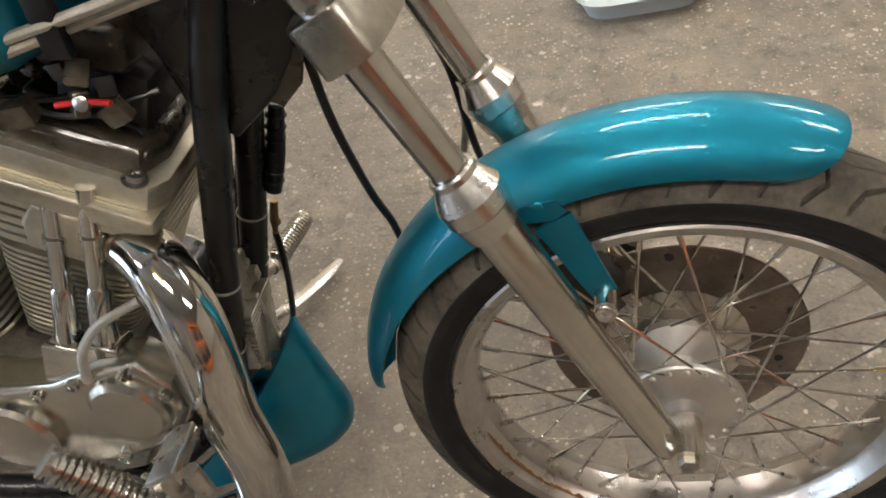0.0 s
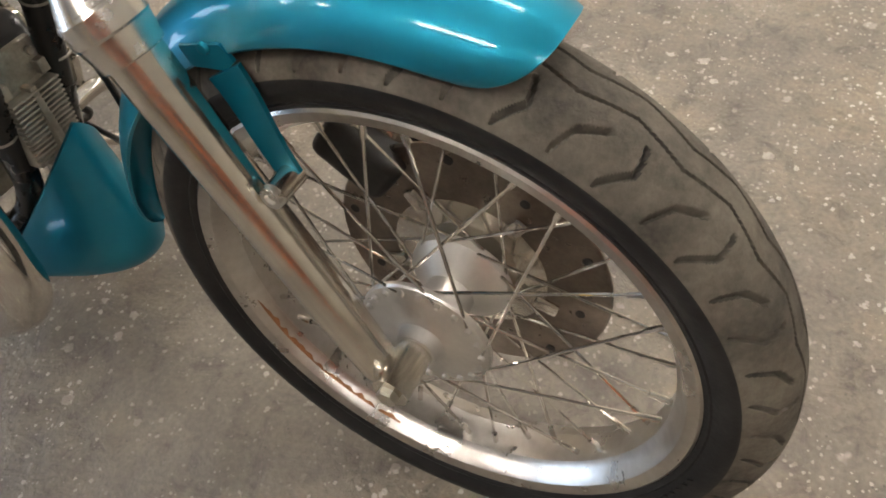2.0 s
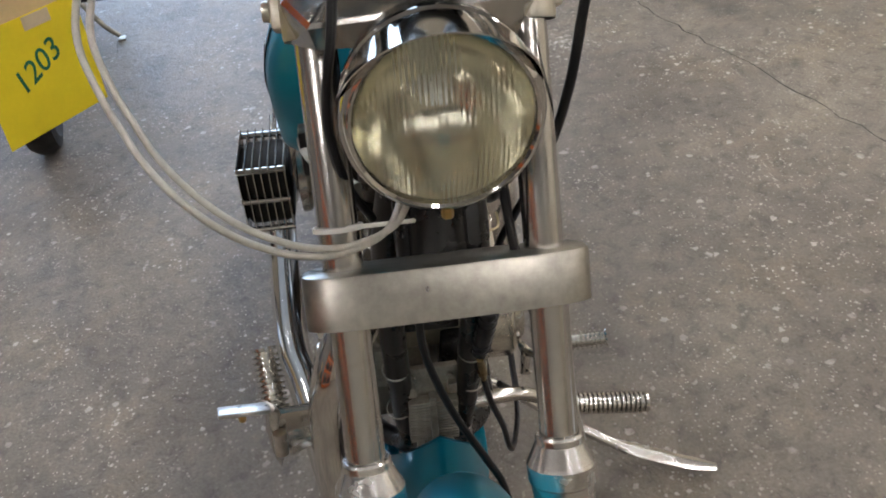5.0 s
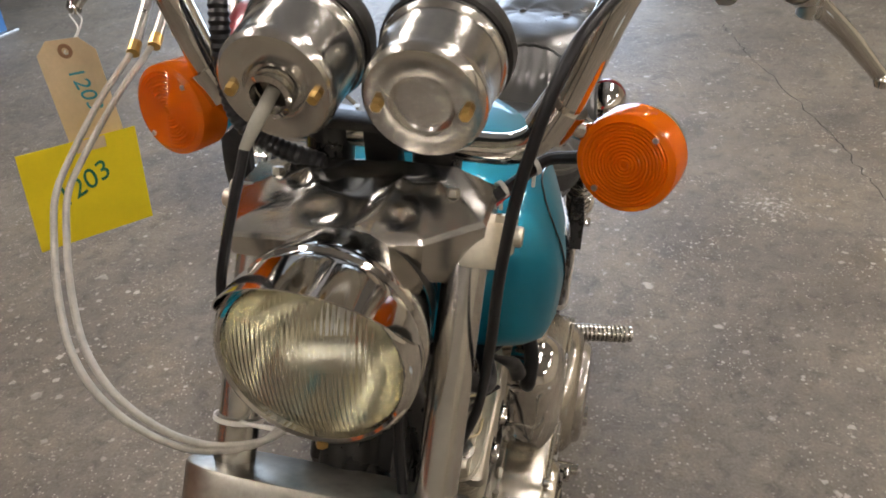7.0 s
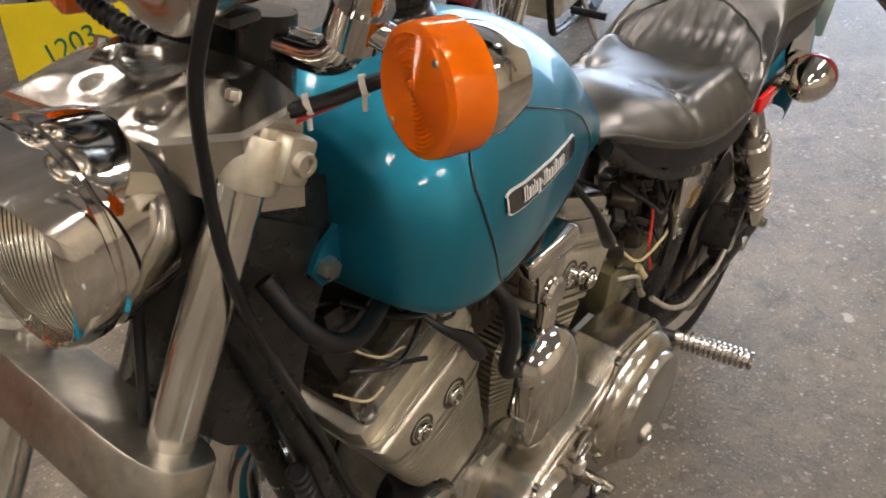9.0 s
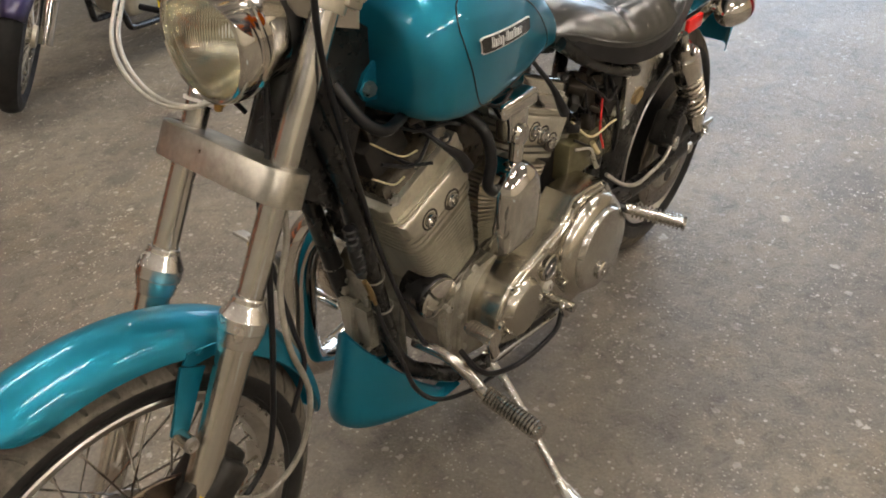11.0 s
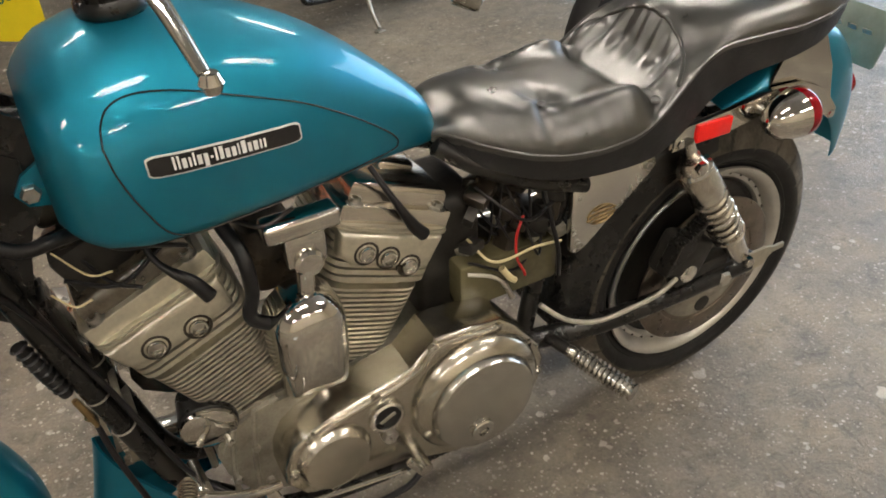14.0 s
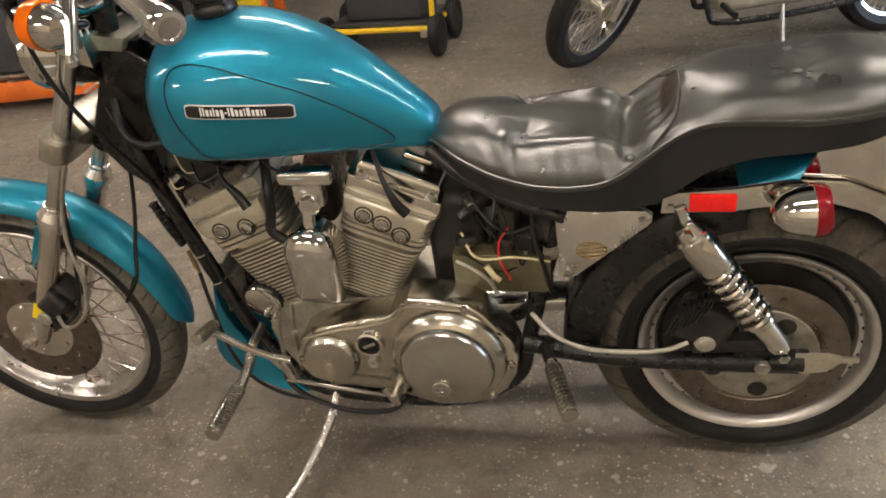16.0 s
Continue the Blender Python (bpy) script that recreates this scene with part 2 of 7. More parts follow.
def thing(name, M, label, category, group=""):
    ob = new(name)
    ob.empty_display_size = 0.05
    ob.matrix_world = M
    return tagged(ob, label, category, group)


def B():
    return bmesh.new()


def again(ob, M, parent=None):
    """Another part on the same mesh, at M."""
    o = new(ob.name.split(".")[0], ob.data)
    o.parent = parent or ob.parent
    o.matrix_basis = M
    return o


# ---- the garage: floor, walls, ceiling, tube lights ----
def floor_material():
    m = bpy.data.materials.new("worn_concrete")
    m.use_nodes = True
    nt = m.node_tree
    p = nt.nodes["Principled BSDF"]
    tc = nt.nodes.new("ShaderNodeTexCoord")

    def tex(kind, scale, **kw):
        n = nt.nodes.new(kind)
        n.inputs["Scale"].default_value = scale
        for k, v in kw.items():
            n.inputs[k].default_value = v
        nt.links.new(tc.outputs["Object"], n.inputs["Vector"])
        return n

    def ramp(src, stops):
        r = nt.nodes.new("ShaderNodeValToRGB")
        while len(r.color_ramp.elements) < len(stops):
            r.color_ramp.elements.new(0.5)
        for e, (pos, c) in zip(r.color_ramp.elements, stops):
            e.position, e.color = pos, (*c, 1)
        nt.links.new(src, r.inputs[0])
        return r.outputs[0]

    def mix(fac, a, b, mode="MIX"):
        n = nt.nodes.new("ShaderNodeMix")
        n.data_type, n.blend_type = "RGBA", mode
        if isinstance(fac, float):
            n.inputs[0].default_value = fac
        else:
            nt.links.new(fac, n.inputs[0])
        for k, v in ((6, a), (7, b)):
            if isinstance(v, tuple):
                n.inputs[k].default_value = (*v, 1)
            else:
                nt.links.new(v, n.inputs[k])
        return n.outputs[2]

    big = tex("ShaderNodeTexNoise", 1.3, Detail=8.0, Roughness=0.65)
    mid = tex("ShaderNodeTexNoise", 9.0, Detail=8.0, Roughness=0.7)
    fine = tex("ShaderNodeTexNoise", 130.0, Detail=4.0)
    base = ramp(big.outputs[0], [(0.3, (0.142, 0.120, 0.094)), (0.5, (0.218, 0.188, 0.150)), (0.70, (0.315, 0.272, 0.212))])
    mott = ramp(mid.outputs[0], [(0.3, (0.72, 0.71, 0.70)), (0.52, (0.96, 0.96, 0.96)), (0.75, (1.14, 1.13, 1.10))])
    col = mix(1.0, base, mott, "MULTIPLY")
    grain = ramp(fine.outputs[0], [(0.3, (0.78, 0.78, 0.78)), (0.7, (1.1, 1.1, 1.1))])
    col = mix(1.0, col, grain, "MULTIPLY")
    tan = tex("ShaderNodeTexNoise", 4.2, Detail=7.0, Roughness=0.7)
    col = mix(1.0, col, ramp(tan.outputs[0], [(0.40, (0.95, 0.96, 0.98)), (0.52, (1.0, 1.0, 0.99)), (0.64, (1.10, 1.06, 0.98))]), "MULTIPLY")
    # paint and plaster flecks of two sizes, thicker in patches
    for scale, size, seedv in ((34.0, 0.112, 0.0), (95.0, 0.135, 5.0), (140.0, 0.130, 3.0), (11.0, 0.066, 9.0)):
        mp = nt.nodes.new("ShaderNodeMapping")
        mp.inputs["Location"].default_value = (seedv, seedv * 0.7, 0)
        nt.links.new(tc.outputs["Object"], mp.inputs["Vector"])
        wob = nt.nodes.new("ShaderNodeTexNoise")
        wob.inputs["Scale"].default_value = scale * 3
        nt.links.new(mp.outputs[0], wob.inputs["Vector"])
        off = nt.nodes.new("ShaderNodeVectorMath")
        off.operation = "MULTIPLY_ADD"
        nt.links.new(wob.outputs["Color"], off.inputs[0])
        off.inputs[1].default_value = (0.5 / scale,) * 3
        nt.links.new(mp.outputs[0], off.inputs[2])
        v = nt.nodes.new("ShaderNodeTexVoronoi")
        v.inputs["Scale"].default_value = scale
        nt.links.new(off.outputs[0], v.inputs["Vector"])
        sep = nt.nodes.new("ShaderNodeSeparateColor")
        nt.links.new(v.outputs["Color"], sep.inputs[0])
        # only some of the cells hold a fleck, of varying size
        lim = nt.nodes.new("ShaderNodeMath")
        lim.operation = "MULTIPLY"
        nt.links.new(sep.outputs[0], lim.inputs[0])
        pw = nt.nodes.new("ShaderNodeMath")
        pw.operation = "POWER"
        nt.links.new(sep.outputs[0], pw.inputs[0])
        pw.inputs[1].default_value = 3.0
        nt.links.new(pw.outputs[0], lim.inputs[0])
        lim.inputs[1].default_value = size * 3.2
        sub = nt.nodes.new("ShaderNodeMath")
        sub.operation = "SUBTRACT"
        nt.links.new(lim.outputs[0], sub.inputs[0])
        nt.links.new(v.outputs["Distance"], sub.inputs[1])
        step = nt.nodes.new("ShaderNodeMapRange")
        step.inputs["From Min"].default_value, step.inputs["From Max"].default_value = 0.0, 0.05
        nt.links.new(sub.outputs[0], step.inputs["Value"])
        patch = tex("ShaderNodeTexNoise", 2.1 + seedv * 0.4, Detail=5.0, Roughness=0.65)
        pr = nt.nodes.new("ShaderNodeMapRange")
        pr.inputs["From Min"].default_value, pr.inputs["From Max"].default_value = 0.40, 0.62
        nt.links.new(patch.outputs[0], pr.inputs["Value"])
        f = nt.nodes.new("ShaderNodeMath")
        f.operation = "MULTIPLY"
        nt.links.new(step.outputs[0], f.inputs[0])
        nt.links.new(pr.outputs[0], f.inputs[1])
        col = mix(f.outputs[0], col, (0.58, 0.53, 0.46))
    # crumbs of plaster lying in clusters
    for cx, cy, rad in ((0.14, 0.47, 0.17), (-2.37, 0.70, 0.26)):
        spread = nt.nodes.new("ShaderNodeMapping")
        spread.inputs["Location"].default_value = (-cx / rad, -cy / rad, 0)
        spread.inputs["Scale"].default_value = (1 / rad, 1 / rad, 0)
        nt.links.new(tc.outputs["Object"], spread.inputs["Vector"])
        away = nt.nodes.new("ShaderNodeVectorMath")
        away.operation = "LENGTH"
        nt.links.new(spread.outputs[0], away.inputs[0])
        crumb = tex("ShaderNodeTexNoise", 55.0, Detail=6.0, Roughness=0.72, Distortion=0.4)
        lessen = nt.nodes.new("ShaderNodeMath")
        lessen.operation = "MULTIPLY_ADD"
        lessen.inputs[1].default_value = -0.20
        nt.links.new(away.outputs["Value"], lessen.inputs[0])
        nt.links.new(crumb.outputs[0], lessen.inputs[2])
        cut = nt.nodes.new("ShaderNodeMapRange")
        cut.inputs["From Min"].default_value, cut.inputs["From Max"].default_value = 0.50, 0.55
        cut.inputs["To Max"].default_value = 0.9
        nt.links.new(lessen.outputs[0], cut.inputs["Value"])
        col = mix(cut.outputs[0], col, (0.62, 0.58, 0.52))
    # dark damp blotches and scuffs
    scuff = tex("ShaderNodeTexNoise", 21.0, Detail=7.0, Roughness=0.72, Distortion=0.6)
    col = mix(1.0, col, ramp(scuff.outputs[0], [(0.36, (0.62, 0.61, 0.62)), (0.48, (0.95, 0.95, 0.95)), (0.62, (1.0, 1.0, 1.0)), (0.72, (1.16, 1.15, 1.12))]), "MULTIPLY")
    # drag marks and small dark pits
    st = nt.nodes.new("ShaderNodeMapping")
    st.inputs["Scale"].default_value = (2.0, 7.0, 1.0)
    st.inputs["Rotation"].default_value = (0, 0, 0.6)
    nt.links.new(tc.outputs["Object"], st.inputs["Vector"])
    streak = nt.nodes.new("ShaderNodeTexNoise")
    streak.inputs["Scale"].default_value, streak.inputs["Detail"].default_value = 1.6, 6.0
    nt.links.new(st.outputs[0], streak.inputs["Vector"])
    col = mix(1.0, col, ramp(streak.outputs[0], [(0.30, (0.94, 0.94, 0.94)), (0.5, (1, 1, 1)), (0.72, (1.05, 1.05, 1.04))]), "MULTIPLY")
    pits = tex("ShaderNodeTexVoronoi", 46.0)
    pk = nt.nodes.new("ShaderNodeMapRange")
    pk.inputs["From Min"].default_value, pk.inputs["From Max"].default_value = 0.10, 0.05
    pk.inputs["To Max"].default_value = 0.6
    nt.links.new(pits.outputs["Distance"], pk.inputs["Value"])
    col = mix(pk.outputs[0], col, (0.06, 0.052, 0.045))
    # dark oil spots
    spot = tex("ShaderNodeTexNoise", 3.4, Detail=5.0)
    dk = nt.nodes.new("ShaderNodeMapRange")
    dk.inputs["From Min"].default_value, dk.inputs["From Max"].default_value = 0.60, 0.72
    dk.inputs["To Max"].default_value = 0.55
    nt.links.new(spot.outputs[0], dk.inputs["Value"])
    col = mix(dk.outputs[0], col, (0.055, 0.048, 0.042))
    # brown oil dirt mixed with the motorcycle's soft shadow, painted into the colour
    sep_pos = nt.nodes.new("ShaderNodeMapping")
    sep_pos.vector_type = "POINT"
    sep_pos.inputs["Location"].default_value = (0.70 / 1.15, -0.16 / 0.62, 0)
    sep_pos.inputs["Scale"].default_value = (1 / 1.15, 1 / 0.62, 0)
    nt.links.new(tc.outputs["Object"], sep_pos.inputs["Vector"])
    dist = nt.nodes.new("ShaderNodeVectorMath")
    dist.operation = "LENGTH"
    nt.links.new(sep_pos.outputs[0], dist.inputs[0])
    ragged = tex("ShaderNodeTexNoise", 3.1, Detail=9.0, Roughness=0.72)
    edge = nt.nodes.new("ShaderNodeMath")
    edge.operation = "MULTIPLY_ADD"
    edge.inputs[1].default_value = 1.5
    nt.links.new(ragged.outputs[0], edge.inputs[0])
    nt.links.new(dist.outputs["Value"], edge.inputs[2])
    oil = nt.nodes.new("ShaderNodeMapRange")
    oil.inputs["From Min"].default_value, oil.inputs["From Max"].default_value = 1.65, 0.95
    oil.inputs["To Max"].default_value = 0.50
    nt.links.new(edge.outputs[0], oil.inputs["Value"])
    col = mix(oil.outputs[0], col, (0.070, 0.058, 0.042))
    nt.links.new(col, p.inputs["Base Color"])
    rr = nt.nodes.new("ShaderNodeMapRange")
    rr.inputs["To Min"].default_value, rr.inputs["To Max"].default_value = 0.38, 0.75
    nt.links.new(mid.outputs[0], rr.inputs["Value"])
    nt.links.new(rr.outputs[0], p.inputs["Roughness"])
    b = nt.nodes.new("ShaderNodeBump")
    b.inputs["Strength"].default_value = 0.35
    b.inputs["Distance"].default_value = 0.004
    nt.links.new(fine.outputs[0], b.inputs["Height"])
    b2 = nt.nodes.new("ShaderNodeBump")
    b2.inputs["Strength"].default_value = 0.6
    b2.inputs["Distance"].default_value = 0.01
    nt.links.new(scuff.outputs[0], b2.inputs["Height"])
    nt.links.new(b2.outputs[0], b.inputs["Normal"])
    nt.links.new(b.outputs[0], p.inputs["Normal"])
    return m


WALL = material("painted_block_wall", (0.62, 0.56, 0.45), 0.75, vary=0.15, scale=2.5, bump=0.3, bscale=30)
CEILING = material("dirty_ceiling", (0.30, 0.28, 0.25), 0.8, vary=0.2, scale=1.5)
DIFFUSER = bpy.data.materials.new("lamp_diffuser")
DIFFUSER.use_nodes = True
lamp_bsdf = DIFFUSER.node_tree.nodes["Principled BSDF"]
lamp_bsdf.inputs["Emission Color"].default_value = (1.0, 0.94, 0.85, 1)
lamp_bsdf.inputs["Emission Strength"].default_value = 84.0
FIXTURE = material("white_enamel", (0.75, 0.75, 0.72), 0.4)

X0, X1, Y0, Y1, HIGH = -6.5, 6.5, -5.5, 6.5, 3.6


def structure(name, size, at, mat, label):
    ob = part(name, box(B(), size, Matrix.Translation(at), 0), mat, None, label, kind="structure")
    return ob


structure("floor", (X1 - X0, Y1 - Y0, 0.1), ((X0 + X1) / 2, (Y0 + Y1) / 2, -0.05), floor_material(), "grey-brown worn concrete floor with pale paint flecks, stains and painted shade below the motorcycle")
structure("wall_north", (X1 - X0, 0.2, HIGH), (0, Y1 + 0.1, HIGH / 2), WALL, "plain painted block wall")
DARK_WALL = material("dark_panel_wall", (0.17, 0.155, 0.14), 0.75, vary=0.2, scale=2.5, bump=0.3, bscale=30)
structure("wall_south", (X1 - X0, 0.2, HIGH), (0, Y0 - 0.1, HIGH / 2), DARK_WALL, "plain dark wall behind the parked motorcycles")
structure("wall_east", (0.2, Y1 - Y0 + 0.4, HIGH), (X1 + 0.1, (Y0 + Y1) / 2, HIGH / 2), WALL, "plain painted block wall")
for y0, y1, z0, z1 in ((Y0 - 0.2, -3.8, 0, HIGH), (0.4, Y1 + 0.2, 0, HIGH), (-3.8, 0.4, 2.9, HIGH)):
    structure("wall_west", (0.2, y1 - y0, z1 - z0), (X0 - 0.1, (y0 + y1) / 2, (z0 + z1) / 2), WALL, "plain painted block wall beside the open door")
structure("ground", (8.0, 16.0, 0.1), (X0 - 4.0, -2.0, -0.06), material("yard_asphalt", (0.06, 0.06, 0.062), 0.85, vary=0.3, scale=6, bump=0.4), "grey asphalt yard outside the open door")
structure("ceiling", (X1 - X0 + 0.4, Y1 - Y0 + 0.4, 0.15), ((X0 + X1) / 2, (Y0 + Y1) / 2, HIGH + 0.075), CEILING, "plain dirty ceiling")


def ceiling_light(M):
    t = thing("ceiling_light", M, "white enamel ceiling light with two long bright tubes", "ceiling light", "lights on the ceiling")
    bm = box(B(), (1.56, 0.30, 0.05), pose(0, 0, 0.047), 0.008)
    part("housing", bm, FIXTURE, t)
    for s in (-0.5, 0.5):
        part("hanger", tube(B(), [(s, 0, 0.065), (s, 0, 0.46)], 0.006, 8, 1), FIXTURE, t)
    for y in (-0.09, 0.09):
        part("lamp_tube", tube(B(), [(-0.74, y, 0.0), (0.74, y, 0.0)], 0.019, 14, 1), DIFFUSER, t, "glowing lamp tube")
        for s in (-0.75, 0.75):
            part("tube_socket", box(B(), (0.02, 0.045, 0.045), pose(s, y, 0.003), 0.003), FIXTURE, t)
    return t


first = None
for lx in (-3.4, -0.4, 2.6):
    for ly in (-1.8, 1.3, 4.4):
        Mx = pose(lx, ly, 3.15, 0, 0, 0)
        if first is None:
            first = ceiling_light(Mx)
        else:
            copy_thing(first, Mx)


# ---- the motorcycle ----
LEAN = 5.0
bike = thing("motorcycle", pose(0, 0, 0, -LEAN), "teal cruiser motorcycle with chrome forks leaning on its side stand", "motorcycle")
RAKE = radians(28.4)
UP = Vector((-math.sin(RAKE), 0, math.cos(RAKE)))
AXLE = Vector((0.002, 0, 0.317))
REAR = Vector((-1.528, 0, 0.306))
STEER_AT = Vector((-0.40, 0, 0.93))
STEER = Matrix.Translation(STEER_AT) @ Matrix.Rotation(radians(0.0), 4, UP) @ Matrix.Translation(-STEER_AT)
FORK_Y = 0.084


def fork_point(s, y=0.0, ahead=0.0):
    """A point s metres up the fork from the axle's height; ahead: square to the fork, to the front."""
    return Vector((-0.0265, y, 0.33)) + s * UP + ahead * Vector((math.cos(RAKE), 0, math.sin(RAKE)))


def fork_frame(s, y=0.0, ahead=0.0):
    """x ahead, y left, z up the fork."""
    return Matrix.Translation(fork_point(s, y, ahead)) @ Matrix.Rotation(-RAKE, 4, "Y")


def steered(ob):
    ob.matrix_basis = STEER
    return ob


def wheel_frame(c):
    """z along the axle, to the left."""
    return Matrix.Translation(c) @ pose(0, 0, 0, -90)


def seg_dist(u, v, a, b):
    ax, ay, bx, by = *a, *b
    dx, dy = bx - ax, by - ay
    w = np.clip(((u - ax) * dx + (v - ay) * dy) / (dx * dx + dy * dy), 0, 1)
    return np.hypot(u - ax - w * dx, v - ay - w * dy)


def tyre_mesh(name, R, half, bead, periods, lines, zig, depth, nu, nv):
    """A tyre about z: tread with cut grooves, sidewalls with ribs. lines: grooves of one pitch in metres (along, across)."""
    pitch = 2 * math.pi * R / periods
    tread = np.linspace(-1, 1, nv)
    prof, kinds = [], []
    side = [(bead, 0.62), (bead + 0.006, 0.72), (bead + 0.012, 0.80), (bead + 0.016, 0.85), (bead + 0.018, 0.84), (bead + 0.026, 0.94), (bead + 0.033, 0.98)]
    top = R - (bead + 0.033)
    for r, w in side:
        prof.append((r, -w * half)), kinds.append(None)
    for v in tread:
        ang = abs(v)
        prof.append((R - 0.82 * top * ang ** 2.8, half * 1.0 * v * (1 - 0.03 * ang))), kinds.append(v)
    for r, w in side[::-1]:
        prof.append((r, w * half)), kinds.append(None)
    prof.append((bead - 0.008, 0.5 * half)), kinds.append(None)
    prof.append((bead - 0.008, -0.5 * half)), kinds.append(None)
    n = len(prof)
    th = np.arange(nu) * 2 * math.pi / nu
    along = (th * R) % pitch
    co = np.zeros((nu, n, 3))
    worn = np.zeros((nu, n), bool)
    for j, ((r, h), v) in enumerate(zip(prof, kinds)):
        rad = np.full(nu, r)
        if v is not None:
            y = v * half
            best = np.full(nu, 9.0)
            shift = 0 if y > 0 else pitch / 2
            for k in (-1, 0, 1):
                uu = (along + shift) % pitch + k * pitch
                for a, b in lines:
                    best = np.minimum(best, seg_dist(uu, np.full(nu, abs(y)), a, b))
            for off, amp in zig:
                tri = np.abs(((along + shift) / pitch * 1.0) % 1 - 0.5) * 4 - 1
                best = np.minimum(best, np.abs(abs(y) - off - amp * tri) * 1.7)
            cut = np.clip((0.0019 - best) / 0.0008, 0, 1)
            worn[:, j] = cut < 0.5
            rad = rad - depth * cut
        co[:, j, 0], co[:, j, 1], co[:, j, 2] = rad * np.cos(th), rad * np.sin(th), h
    verts = co.reshape(-1, 3)
    i, j = np.meshgrid(np.arange(nu), np.arange(n), indexing="ij")
    i2, j2 = (i + 1) % nu, (j + 1) % n
    quads = np.stack([i * n + j, i2 * n + j, i2 * n + j2, i * n + j2], -1).reshape(-1, 4)
    me = bpy.data.meshes.new(name)
    me.from_pydata(verts.tolist(), [], quads.tolist())
    # the scuffed faces that meet the road; groove faces and sidewalls take darker rubber
    scuffed = worn[i, j] & worn[i2, j] & worn[i2, j2] & worn[i, j2]
    on_tread = np.array([k is not None and kinds[(q + 1) % n] is not None for q, k in enumerate(kinds)])[None, :]
    return me, np.where(scuffed, 1, np.where(on_tread, 2, 0)).reshape(-1).tolist()


def tyre_object(name, c, parent, label, *args):
    me, idx = tyre_mesh(name, *args)
    me.materials.append(RUBBER)
    me.materials.append(TREAD)
    me.materials.append(GROOVE)
    me.polygons.foreach_set("material_index", idx)
    me.polygons.foreach_set("use_smooth", [True] * len(me.polygons))
    me.set_sharp_from_angle(angle=radians(40))
    ob = new(name, me)
    ob.parent = parent
    ob.matrix_basis = wheel_frame(c)
    return tagged(ob, label)


# front wheel
WF = wheel_frame(AXLE)
hub = revolve(B(), [(0.011, -0.062), (0.020, -0.060), (0.024, -0.048), (0.030, -0.044), (0.064, -0.041), (0.0655, -0.039), (0.0655, -0.035), (0.062, -0.033), (0.040, -0.029), (0.026, -0.02), (0.025, 0.012), (0.045, 0.026), (0.052, 0.032), (0.053, 0.040), (0.03, 0.046), (0.022, 0.06), (0.011, 0.062)], Matrix(), 40)
for k in range(20):
    a = 2 * math.pi * k / 20
    revolve(hub, [(0, -0.0455), (0.0026, -0.0450), (0.0034, -0.0430), (0.0034, -0.040)], Matrix.Translation((0.0575 * math.cos(a), 0.0575 * math.sin(a), 0)), 8)
front_wheel = part("front_wheel", hub, HUB, bike, "front wheel with a polished alloy hub")
front_wheel.matrix_basis = STEER @ WF
front_tyre = tyre_object("tyre", (0, 0, 0), front_wheel, "black rubber tyre with dusty zigzag tread", 0.316, 0.049, 0.239, 24,
                         [((0.004, 0.044), (0.012, 0.033)), ((0.012, 0.033), (0.031, 0.025)), ((0.043, 0.045), (0.060, 0.034)), ((0.060, 0.034), (0.056, 0.020))],
                         [(0.0105, 0.0042)], 0.0048, 1320, 100)
front_tyre.matrix_basis = Matrix()
rim = revolve(B(), [(0.2590, -0.036), (0.2620, -0.034), (0.2600, -0.031), (0.2510, -0.030), (0.2470, -0.024), (0.2460, -0.018), (0.2390, -0.013), (0.2375, 0), (0.2390, 0.013), (0.2460, 0.018), (0.2470, 0.024), (0.2510, 0.030), (0.2600, 0.031), (0.2620, 0.034), (0.2590, 0.036), (0.2480, 0.033), (0.2420, 0.026), (0.2400, 0.020), (0.2340, 0.015), (0.2325, 0), (0.2340, -0.015), (0.2400, -0.020), (0.2420, -0.026), (0.2480, -0.033)], Matrix.Diagonal((0.954, 0.954, 1.12, 1)), 120, True)
part("rim", rim, RIM, front_wheel, "chromed steel rim with rust stains")
for a0, a1 in ((3.46, 4.02), (4.00, 4.30), (4.32, 4.45)):
    patch_rust = B()
    steps = 60
    rings = []
    for k in range(steps + 1):
        a = 2 * math.pi - a0 - (a1 - a0) * k / steps
        taper = math.sin(math.pi * k / steps) ** 0.5
        wob = 0.0018 * math.sin(a * 23) * math.sin(a * 51) + 0.0012 * math.sin(a * 97 + 1) - 0.0015
        rings.append([(0.2400 * math.cos(a), 0.2400 * math.sin(a), -0.0265), (0.2393 * math.cos(a), 0.2393 * math.sin(a), -0.0262 + (0.0055 + wob) * taper)])
    loft(patch_rust, rings, closed=False)
    bmesh.ops.transform(patch_rust, matrix=Matrix.Diagonal((0.954, 0.954, 1.12, 1)), verts=patch_rust.verts)
    part("rust_stain", patch_rust, RUST, front_wheel, "orange rust on the rim")
for k in range(40):
    g = k % 4
    sidey = -1 if g < 2 else 1
    lead = 1 if g % 2 else -1
    a_rim = 2 * math.pi * (k + 0.5) / 40
    a_hub = a_rim + lead * 0.95
    rh, yh = (0.0585, -0.038) if sidey < 0 else (0.0495, 0.036)
    p0 = Vector((rh * math.cos(a_hub), rh * math.sin(a_hub), yh + 0.004 * lead * (1 if sidey > 0 else -1) * 0.8))
    p1 = Vector((0.2195 * math.cos(a_rim), 0.2195 * math.sin(a_rim), 0.007 * sidey))
    sp = tube(B(), [p0, p1], 0.00165, 8, 1)
    d = (p1 - p0).normalized()
    tube(sp, [p1 - d * 0.019, p1 + d * 0.003], 0.0031, 8, 1)
    part("spoke", sp, CHROME, front_wheel)
